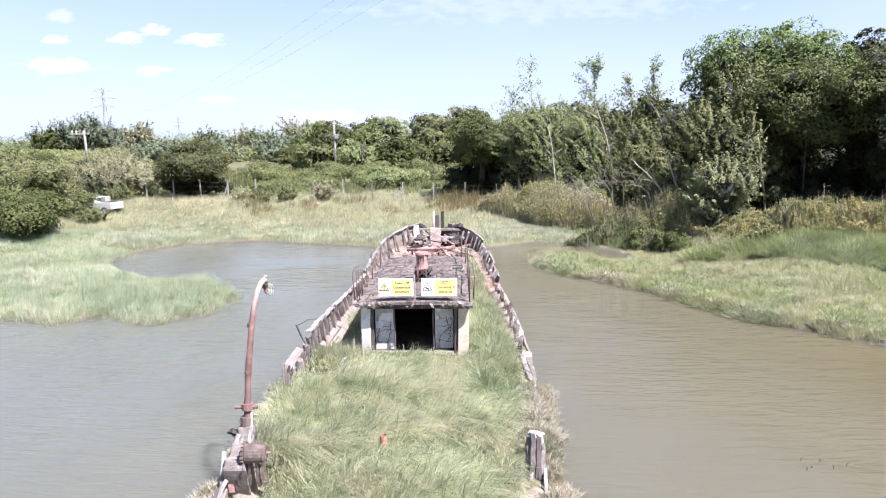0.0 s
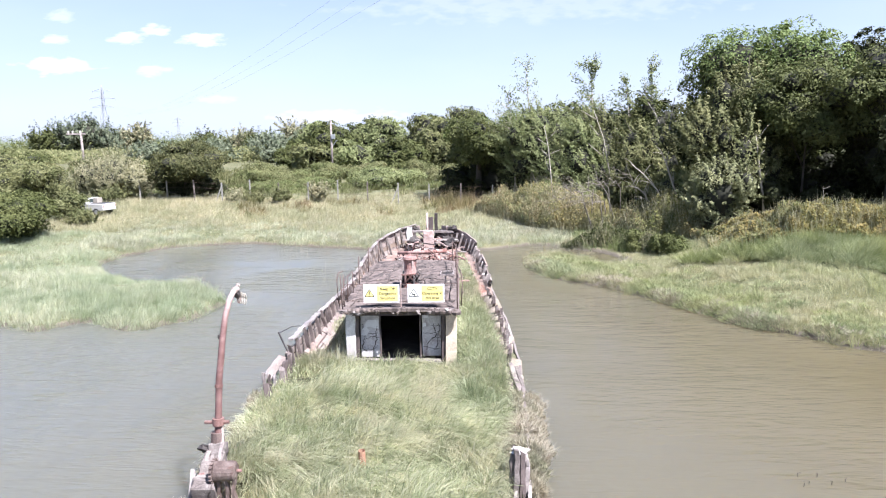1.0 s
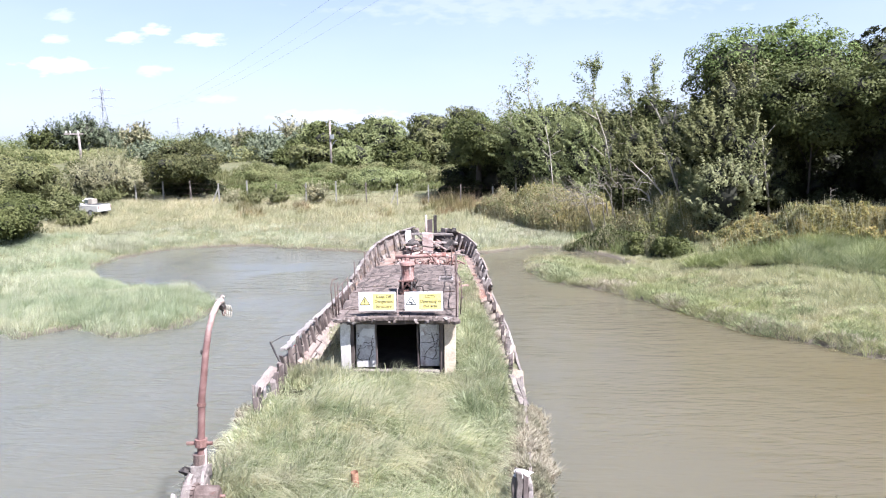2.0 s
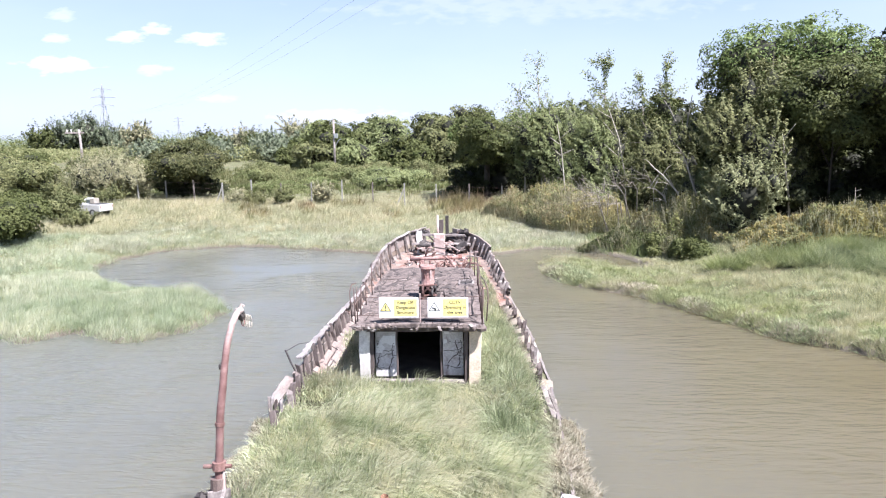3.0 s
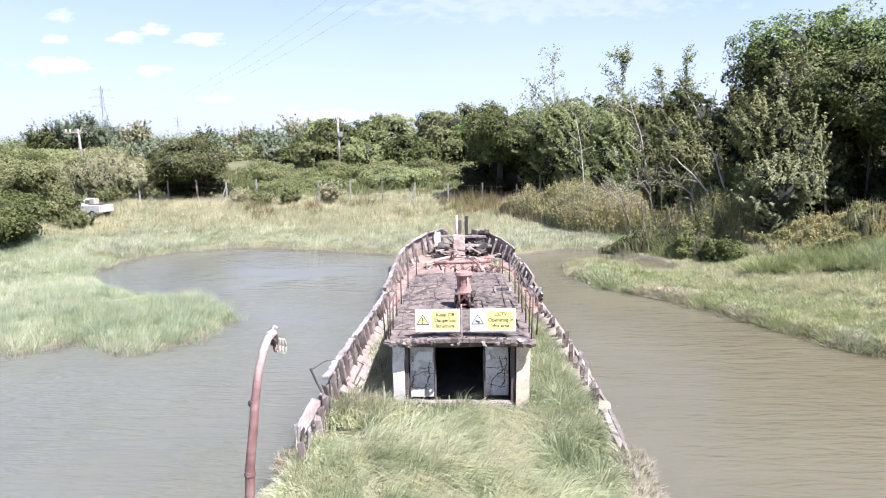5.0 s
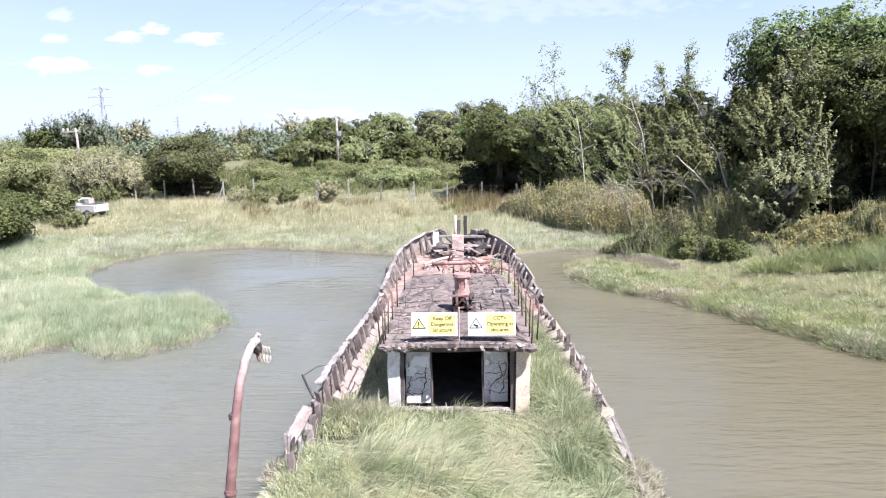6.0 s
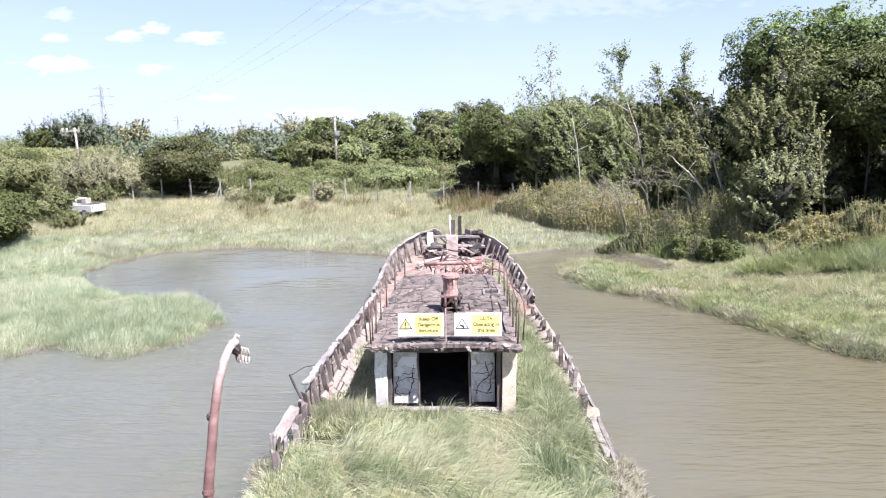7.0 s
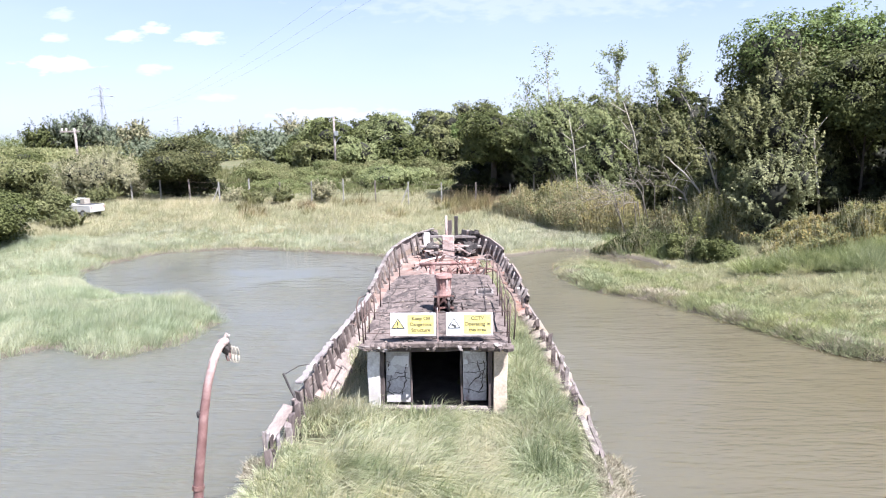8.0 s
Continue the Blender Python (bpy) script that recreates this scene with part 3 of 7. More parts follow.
def ground_height(x, y, d=None):
    x, y = np.asarray(x, float), np.asarray(y, float)
    d = shore_distance(x, y) if d is None else d
    wet = np.clip(d * 0.35, -0.6, 0) - 0.05
    bank = 0.02 + 0.19 * (1 - np.exp(-np.maximum(d, 0) / 0.25)) + 0.05 * np.clip(d / 4, 0, 1)
    rise = np.interp(y, [30, 37, 45, 60, 120], [0, 0.25, 0.95, 1.35, 1.5])
    right = np.clip((x - 10.5) / 5.0, 0, 1) * np.clip((y - 18) / 6, 0, 1) * 1.1
    left = np.clip((-14 - x) / 7.0, 0, 1) * np.clip((y - 24) / 10, 0, 1) * 0.5
    land = bank + np.maximum.reduce([rise, right, left]) * np.clip(d / 3.0, 0, 1) + 0.09 * vnoise(x, y, 1.1, 1) * np.clip(d, 0, 1) + 0.12 * vnoise(x, y, 6, 2) * np.clip(d / 4, 0, 1)
    return np.where(d < 0, wet, land)


def build_ground():
    xs = np.concatenate([np.array([-3000, -1800, -1000, -600, -350, -200, -120, -80]), np.arange(-55, -22, 1.5), np.arange(-22, 22, 0.3), np.arange(22, 56, 1.5), np.array([80, 120, 200, 350, 600, 1000, 1800, 3000])])
    ys = np.concatenate([np.array([-1500, -700, -300, -120, -70, -50, -35, -25, -15, -8, 0, 5, 10]), np.arange(13, 48, 0.3), np.arange(48, 90, 1.5), np.array([100, 120, 150, 200, 300, 450, 700, 1100, 1800, 3000])])
    X, Y = np.meshgrid(xs, ys)
    Z = ground_height(X, Y)
    n, m = len(xs), len(ys)
    i = (np.arange(m - 1)[:, None] * n + np.arange(n - 1)[None, :]).ravel()
    faces = np.stack([i, i + 1, i + n + 1, i + n], 1)
    me = bpy.data.meshes.new("ground")
    me.from_pydata(np.stack([X.ravel(), Y.ravel(), Z.ravel()], 1).tolist(), [], faces.tolist())
    me.polygons.foreach_set("use_smooth", [True] * len(me.polygons))
    me.materials.append(SOIL)
    tagged(new("ground", me), "marsh ground of turf and pale mud round the creek", "ground", kind="structure")
    w = Shape().grid([[(x, y, 0.0) for x in np.linspace(-75, 30, 22)] for y in np.linspace(-65, 36, 22)])
    me = w.mesh("water", WATER)
    tagged(new("water", me), "still brown silty creek water with fine ripples", "water", kind="structure")


build_ground()


def scatter(rng, x0, x1, y0, y1, n, keep):
    x, y = rng.uniform(x0, x1, n), rng.uniform(y0, y1, n)
    k = keep(x, y)
    return x[k], y[k]


def grass_field(name, label, material, rng, x, y, h, w, wind, wild=0.30, droop=0.5, simple=True, tuft=0.24, per=34):
    """Grass in tufts: every tuft leans its own way, a little downwind, and stands to its own height."""
    n = len(x)
    m = max(1, n // per)
    k = np.arange(n) % m
    size = tuft * rng.uniform(0.6, 1.5, m)[k]
    ang, rad = rng.uniform(0, 2 * np.pi, n), np.sqrt(rng.uniform(0, 1, n))
    tx, ty = x[k], y[k]
    x, y = tx + np.cos(ang) * rad * size, ty + np.sin(ang) * rad * size
    a = 0.8 * vnoise(tx, ty, 2.5, 8) + wind + rng.normal(0, 0.5, m)[k]
    s = (0.22 + 0.14 * vnoise(tx, ty, 1.2, 9)) * rng.uniform(0.4, 1.5, m)[k]
    lean = np.stack([np.cos(a) * s + np.cos(ang) * rad * 0.45, np.sin(a) * s + np.sin(ang) * rad * 0.45], 1) + rng.normal(0, wild * 0.5, (n, 2))
    tall = (rng.uniform(0.5, 1.3, m) * (1 + 0.30 * vnoise(x[:m], y[:m], 0.8, 6) + 0.30 * vnoise(x[:m], y[:m], 3.1, 7)))[k]
    hh = h * tall * rng.uniform(0.65, 1.2, n) * (1.1 - 0.35 * rad)
    z = ground_height(x, y) - 0.03
    me = blades_mesh(name, np.stack([x, y, z], 1), lean, hh, w * rng.uniform(0.6, 1.2, n), material, rng, droop, simple)
    return tagged(new(name, me), label, "grass", kind="stuff")


def build_marsh():
    rng = np.random.default_rng(11)
    dry = lambda x, y: 0.5 + 0.5 * vnoise(x, y, 5, 12)
    # low pale couch grass on the reed island and the spit, dense at the water's edge
    x, y = scatter(rng, -13, -4.5, 18.3, 27, 130000, lambda x, y: (shore_distance(x, y) > -0.06) & ((vnoise(x, y, 0.8, 29) + 0.6 * vnoise(x, y, 0.3, 30) > -0.6) | (shore_distance(x, y) < 0.9)))
    grass_field("island_grass", "pale green couch grass on a low tongue of marsh", MARSH, rng, x, y, 0.42, 0.014, 0.2, 0.3, tuft=0.19, per=60)
    x, y = scatter(rng, 4.8, 16, 16.5, 31, 170000, lambda x, y: (shore_distance(x, y) > -0.06) & (y < 31 - 0.15 * x) & ((vnoise(x, y, 0.9, 26) + 0.5 * vnoise(x, y, 2.6, 27) + 0.5 * vnoise(x, y, 0.3, 28) > -0.5) | (shore_distance(x, y) < 0.5)))
    grass_field("spit_grass", "pale trampled couch grass on the creek bank", SPIT, rng, x, y, 0.36, 0.014, 2.6, 0.35, tuft=0.19, per=60)
    x, y = scatter(rng, -24, -11, 19, 35, 130000, lambda x, y: (shore_distance(x, y) > -0.04))
    grass_field("bank_grass", "pale green couch grass on the creek bank", MARSH, rng, x, y, 0.40, 0.018, 0.3, tuft=0.32, per=40)
    x, y = scatter(rng, -16, 14, 31.5, 40, 160000, lambda x, y: (shore_distance(x, y) > 0.08 + 0.16 * vnoise(x, y, 0.7, 35)) & (y < 38.5 + 1.5 * vnoise(x, y, 3, 21)))
    grass_field("far_marsh_grass", "pale green marsh grass beyond the creek", MARSH_FAR, rng, x, y, 0.40, 0.020, 0.4, tuft=0.34, per=44)
    x, y = scatter(rng, -26, 5, 35, 48, 130000, lambda x, y: (shore_distance(x, y) > 1) & (dry(x, y) + (y - 38) * 0.10 > 0.40))
    grass_field("tall_dry_grass", "tall bleached dry grass in front of the fence", STRAW, rng, x, y, 0.58, 0.022, 0.6, 0.4, 0.35, tuft=0.3)
    x, y = scatter(rng, -34, 14, 47, 82, 48000, lambda x, y: x < 14)
    grass_field("rough_meadow_grass", "rough dull green meadow grass behind the fence", SCRUB, rng, x, y, 0.75, 0.09, 0.6, 0.3, 0.35)
    x, y = scatter(rng, 0, 15, 31, 44, 70000, lambda x, y: (shore_distance(x, y) > 1.6) & (y > 43.4 - 0.84 * x + vnoise(x, y, 1.5, 22)) & (y < 48 - 0.78 * x))
    grass_field("brown_dock_stand", "red-brown dead dock and tall weeds before the wood", DOCK, rng, x, y, 1.2, 0.045, 0.6, 0.35, 0.3)
    x, y = scatter(rng, -12, 2, 39.5, 44, 9000, lambda x, y: vnoise(x, y, 1.6, 31) > 0.15)
    grass_field("brown_weed_patch", "brown seeding weeds among dry grass", DOCK, rng, x, y, 0.8, 0.045, 0.6, 0.3, 0.3)
    x, y = scatter(rng, 8.5, 12.6, 26, 36, 28000, lambda x, y: (shore_distance(x, y) > 0.3) & (y > 37.5 - 0.72 * x + 0.6 * vnoise(x, y, 1.2, 23)) & (y > 28.4))
    grass_field("dark_rush_belt", "dark green rushes along the back of the creek", RUSH, rng, x, y, 0.65, 0.024, 1.0, 0.4)
    x, y = scatter(rng, 11.5, 19, 19.5, 28.5, 70000, lambda x, y: (shore_distance(x, y) > 1.5) & (y > 34.9 - 0.76 * x + 0.9 * vnoise(x, y, 1.5, 24) + 0.6 * vnoise(x, y, 0.5, 25)) & (vnoise(x, y, 1.0, 33) + 0.7 * vnoise(x, y, 0.35, 34) > 0.0) & (y < 25.4 + 0.5 * vnoise(x, y, 1.3, 36)))
    grass_field("green_bank_rush", "green rushes and sedge on the rising bank", RUSH, rng, x, y, 0.58, 0.018, 2.4, 0.4, tuft=0.34, per=60, simple=True)
    # loose tussocks that break up the bank
    for mat, m in ((RUSH, 200), (SAGE_RUSH, 170)):
        cx, cy = scatter(rng, 8.0, 20.0, 18.0, 30.0, m * 4, lambda x, y: (shore_distance(x, y) > 0.9) & (y > 34.2 - 0.76 * x) & (y < 25.6))
        cx, cy = cx[:m], cy[:m]
        k = np.repeat(np.arange(len(cx)), 240)
        n = len(k)
        ang, rad = rng.uniform(0, 2 * np.pi, n), np.sqrt(rng.uniform(0, 1, n)) * 0.30
        x, y = cx[k] + np.cos(ang) * rad, cy[k] + np.sin(ang) * rad
        tall = rng.uniform(0.35, 0.95, len(cx))[k]
        lean = np.stack([np.cos(ang), np.sin(ang)], 1) * (0.15 + rad * 2.0)[:, None] + rng.normal(-0.08, 0.16, (n, 2))
        me = blades_mesh("bank_tussocks", np.stack([x, y, ground_height(x, y) - 0.03], 1), lean, tall * rng.uniform(0.6, 1.2, n), np.full(n, 0.022), mat, rng, 0.5, True)
        tagged(new("bank_tussocks", me), "tall grass tussocks on the rising bank", "grass", kind="stuff")


def build_shore_sedge():
    """Low grey-green cushions and darker hollows along the edge of the spit."""
    rng = np.random.default_rng(19)
    edge = np.array([(5.5, 27.4), (6.4, 25.0), (7.9, 23.7), (9.1, 22.0), (9.6, 20.8), (10.3, 19.6), (10.7, 18.6), (11.5, 18.0), (13.3, 16.2)])
    for mat, m, back, size in ((SAGE_RUSH, 70, 0.7, 0.26), (PURSLANE, 46, 0.5, 0.22), (RUSH, 36, 2.6, 0.20), (SAGE_RUSH, 60, 3.2, 0.24)):
        t = rng.uniform(0, len(edge) - 1.001, m)
        i = t.astype(int)
        c = edge[i] + (edge[i + 1] - edge[i]) * (t - i)[:, None] + np.array([[0.75, 0.65]]) * rng.uniform(0.15, back, m)[:, None]
        r = size * rng.uniform(0.6, 1.5, m)
        k = np.repeat(np.arange(m), 150)
        n = len(k)
        ang, rad = rng.uniform(0, 2 * np.pi, n), np.sqrt(rng.uniform(0, 1, n))
        x, y = c[k, 0] + np.cos(ang) * rad * r[k] * 1.5, c[k, 1] + np.sin(ang) * rad * r[k]
        z = np.maximum(ground_height(x, y), 0.0) + r[k] * 0.6 * (1 - rad ** 2)
        lean = np.stack([np.cos(ang), np.sin(ang)], 1) * (0.3 + 0.6 * rad)[:, None] + rng.normal(0, 0.3, (n, 2))
        me = blades_mesh("shore_sedge", np.stack([x, y, z], 1), lean, rng.uniform(0.10, 0.24, n), np.full(n, 0.022), mat, rng, 0.5, True)
        tagged(new("shore_sedge", me), "low cushions of sedge and purslane along the bank", "grass", kind="stuff")


build_marsh()
build_shore_sedge()

# ---- trees, bushes ----


def crown_points(rng, lobes, n, per, pad, spray=None):
    """Leaf positions on the lobes of a crown: in domed pads, or in sprays drawn out along the direction spray."""
    area = np.array([l[3] * l[4] + l[4] * l[5] + l[3] * l[5] for l in lobes])
    m = max(16, n // per)
    which = rng.choice(len(lobes), m, p=area / area.sum())
    lb = np.array(lobes)
    u = rng.normal(0, 1, (m, 3))
    u[:, 2] = np.where(u[:, 2] < -0.2, u[:, 2] * 0.5, u[:, 2])
    u = unit(u)
    c = lb[which, :3] + lb[which, 3:6] * u * (1 - np.abs(rng.normal(0, 0.14, m)))[:, None]
    size = pad * rng.uniform(0.55, 1.4, m)
    k = rng.integers(0, m, n)
    rad = size[k][:, None]
    if spray is None:
        w = unit(u * 0.75 + np.array([[0, 0, 0.65]]) + rng.normal(0, 0.28, (m, 3)))
        e1 = unit(np.cross(w, rng.normal(0, 1, (m, 3))))
        e2 = np.cross(w, e1)
        a, q = rng.uniform(0, 2 * np.pi, (n, 1)), np.sqrt(rng.uniform(0, 1, (n, 1)))
        off = (e1[k] * np.cos(a) + e2[k] * np.sin(a)) * q
        pos = c[k] + off * rad + w[k] * rad * (0.28 - 0.6 * q * q) + rng.normal(0, 1, (n, 3)) * rad * 0.13
        out = w[k] + off * 0.8
    else:
        w = unit(np.array([spray]) + u * 0.7 + rng.normal(0, 0.32, (m, 3)))
        t = rng.uniform(-0.7, 1.0, (n, 1))
        pos = c[k] + w[k] * t * rad * 2.3 + rng.normal(0, 1, (n, 3)) * rad * 0.15 * (1.25 - 0.75 * t)
        out = u[k] + np.array([[0.0, -0.2, 0.6]])
    # leaves strewn between the clumps
    j = rng.random(n) < (0.36 if spray is None else 0.18)
    nj = int(j.sum())
    lob = rng.choice(len(lobes), nj, p=area / area.sum())
    v = unit(rng.normal(0, 1, (nj, 3)) + np.array([[0, 0, 0.15]]))
    pos[j] = lb[lob, :3] + lb[lob, 3:6] * v * rng.uniform(0.62, 1.0, (nj, 1))
    out[j] = v + np.array([[0, 0, 0.35]])
    return pos, out, c, w, lb[which, :3]


def grow(name, label, x, y, top, radius, low, leaf_mat, n, leaf, seed, bark=None, lobes=12, wisp=0.0, lean=(0, 0), squash=1.0, category="tree", limbs=6, show_trunk=True, core=False, spray=None, sun_leaf=None):
    """A tree or bush with its foot on the ground: top is the crown's height above sea level, low its underside."""
    rng = np.random.default_rng(seed)
    rnd = random.Random(seed)
    near = x > 3 and y < 48
    by = y < 52
    far = y > 68
    n, leaf = int(n * (1.55 if near else 1.4 if by else 1.3)), leaf * (0.97 if by else 0.98)
    pad = (0.62 if far else 0.40) * min(1.0, max(0.55, radius / 2.6)) * (1.5 if y > 100 else 1.0)
    zg = float(ground_height(np.array([x]), np.array([y]))[0]) - 0.05
    ob = thing(name, label, category, (x, y, zg))
    H, lo = top - zg, max(low - zg, 0.0)
    bark = bark or BARK
    cz, rz = (H + lo) / 2, (H - lo) / 2 * 1.07
    L = []
    for i in range(lobes):
        u = rng.normal(0, 1, 3)
        u /= np.linalg.norm(u)
        k = rng.uniform(0.38, 0.80) if i else 0.0
        s = rng.uniform(0.27, 0.47) * (1 - wisp * 0.45)
        zz = cz + u[2] * rz * k
        taper = 1.0 - 0.25 * max(0.0, (zz - cz) / rz)
        L.append((u[0] * radius * k * taper + lean[0] * zz / H, u[1] * radius * squash * k * taper + lean[1] * zz / H, zz, radius * s, radius * s * squash, rz * s))
    foot = Vector((0, 0, 0))
    fork = Vector((lean[0] * 0.35, lean[1] * 0.35, lo + rz * 0.35))
    tr = Shape()
    r0 = 0.035 * H * (1 - 0.45 * wisp) if show_trunk else 0.05
    pts = [foot, foot.lerp(fork, 0.4) + Vector((rnd.uniform(-.1, .1), rnd.uniform(-.1, .1), 0)), fork, Vector((lean[0] * 0.8, lean[1] * 0.8, cz + rz * 0.45))]
    tr.tube(pts, [r0 * 1.25, r0, r0 * 0.75, r0 * 0.2], 8)
    part("trunk", tr, bark, ob, smooth=True)
    for l in rnd.sample(L, min(limbs, len(L))):
        s = Shape()
        a = foot.lerp(fork, rnd.uniform(0.55, 1.0))
        b = Vector(l[:3])
        mid = a.lerp(b, 0.5) + Vector((rnd.uniform(-.2, .2), rnd.uniform(-.2, .2), rnd.uniform(-.1, .25))) * radius * 0.4
        tip = b + (b - a) * 0.3
        s.tube([a, mid, b, tip], [r0 * 0.42, r0 * 0.3, r0 * 0.17, r0 * 0.05], 5)
        part("limb", s, bark, ob, smooth=True)
    pos, out, tips, way, hearts = crown_points(rng, L, n, 95 if near else 60, pad, spray)
    if near and show_trunk:
        for i in range(min(len(tips), 14)):
            a, b = Vector(hearts[i]), Vector(tips[i])
            tw = Shape().tube([a, a.lerp(b, 0.6) + Vector((0, 0, 0.06)), b + Vector(way[i]) * 0.14 * radius], [r0 * 0.15, r0 * 0.11, r0 * 0.03], 4)
            part("twig", tw, TWIG, ob, smooth=True)
    pos[:, 2] = np.maximum(pos[:, 2], 0.05)
    # Sunlight on the crown's top is put into a lighter leaf colour.
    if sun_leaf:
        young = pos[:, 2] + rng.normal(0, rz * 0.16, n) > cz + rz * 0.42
        part("upper_crown", leaves_mesh("upper_crown", pos[young], out[young], leaf * 1.12, sun_leaf, rng, 1.0), sun_leaf, ob, "lighter leaves that paint the crown's sunlit top")
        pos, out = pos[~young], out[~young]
    me = leaves_mesh("crown", pos, out, leaf * 1.12, leaf_mat, rng, 1.0)
    part("crown", me, leaf_mat, ob)
    # Lumps in the lobes, coloured to paint the crown's inner shade.
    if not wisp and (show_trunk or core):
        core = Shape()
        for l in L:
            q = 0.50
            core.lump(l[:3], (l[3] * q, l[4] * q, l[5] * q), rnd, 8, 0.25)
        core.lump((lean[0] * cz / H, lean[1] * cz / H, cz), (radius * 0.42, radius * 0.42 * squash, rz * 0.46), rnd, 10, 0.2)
        part("inner_thicket", core, INNER_SHADE, ob, "near-black lumps that stand in for the shade inside the crown", smooth=True)
    return ob


def sapling(x, y, top, lean, leaves, seed, label):
    """A thin wind-bent sapling: a whip of a trunk, upswept twigs, sparse leaves along them."""
    rng, rnd = np.random.default_rng(seed), random.Random(seed)
    zg = float(ground_height(np.array([x]), np.array([y]))[0]) - 0.05
    H = top - zg
    ob = thing("tree", label, "tree", (x, y, zg), group="wind-bent saplings")
    trunk = [Vector((lean * k * k, 0, H * k)) for k in (0, 0.3, 0.55, 0.78, 1.0)]
    part("trunk", Shape().tube(trunk, [0.075, 0.06, 0.045, 0.028, 0.008], 6), PALE_BARK, ob, smooth=True)
    pos = []
    for i in range(22):
        k = rnd.uniform(0.42, 0.97)
        a = Vector((lean * k * k, 0, H * k))
        d = Vector((rnd.uniform(-1.5, 0.8), rnd.uniform(-.6, .6), rnd.uniform(0.35, 1.0))) * rnd.uniform(0.6, 1.3) * (1.3 - k) * 2.1
        b = a + d
        m = a.lerp(b, 0.5) + Vector((0, 0, 0.12))
        part("twig", Shape().tube([a, m, b], [0.018, 0.012, 0.004], 4), PALE_BARK, ob, smooth=True)
        n = leaves // 9
        t = rng.uniform(0.25, 1.05, n)[:, None]
        pos.append(np.array(a)[None, :] + np.array(d)[None, :] * t + rng.normal(0, 0.13, (n, 3)))
    n = leaves // 4
    t = rng.uniform(0.8, 1.0, n)
    pos.append(np.stack([lean * t * t, 0 * t, H * t], 1) + rng.normal(0, 0.09, (n, 3)))
    pos = np.concatenate(pos)
    part("crown", leaves_mesh("crown", pos, np.tile([[0.0, -0.3, 0.6]], (len(pos), 1)), 0.125, LEAF_SAGE, rng), LEAF_SAGE, ob)


def weed_belt(name, label, mats, a, b, half, n, h, leaf, seed):
    """A rank belt of weeds along a line: leaves at every height up to an uneven top, kinds mixed in drifts."""
    rng = np.random.default_rng(seed)
    a, b = np.array(a), np.array(b)
    d = (b - a) / np.linalg.norm(b - a)
    t, off = rng.uniform(0, 1, n), rng.uniform(-1, 1, n)
    x = a[0] + (b - a)[0] * t - d[1] * off * half
    y = a[1] + (b - a)[1] * t + d[0] * off * half
    wob = 0.75 * vnoise(x, y, 2.2, seed + 5)
    x, y = x - d[1] * wob, y + d[0] * wob
    ends = np.clip(t / 0.16, 0.15, 1) * np.clip((1 - t) / 0.1, 0.15, 1)
    top = h * ends * (0.75 + 0.30 * vnoise(x, y, 1.6, seed) + 0.36 * vnoise(x, y, 0.7, seed + 1) + 0.2 * vnoise(x, y, 0.2, seed + 3)) * (1.05 - 0.5 * off ** 2)
    z = ground_height(x, y) + np.maximum(top, 0.12) * np.power(rng.uniform(0, 1, n), 0.55)
    kind = vnoise(x, y, 1.7, seed + 2) + rng.normal(0, 0.35, n)
    which = np.where(kind > 0.1, 0, np.where(kind > -0.45, 1, 2))
    out = np.tile(np.array([[0.1, -0.45, 0.75]]), (n, 1))
    s = rng.choice(n, n // 7, replace=False)
    foot = np.stack([x[s], y[s], ground_height(x[s], y[s])], 1)
    stems = blades_mesh(name, foot, rng.normal(-0.06, 0.14, (len(s), 2)), np.maximum(top[s], 0.3) * rng.uniform(0.9, 1.5, len(s)), np.full(len(s), 0.035), STRAW, rng, 0.2, True)
    tagged(new(name, stems), "dry upright stems among the weeds", "weeds", kind="stuff")
    for i, m in enumerate(mats):
        k = which == i
        me = leaves_mesh(name, np.stack([x, y, z], 1)[k], out[k], leaf * 1.25, m, rng)
        tagged(new(name, me), label, "weeds", kind="stuff")


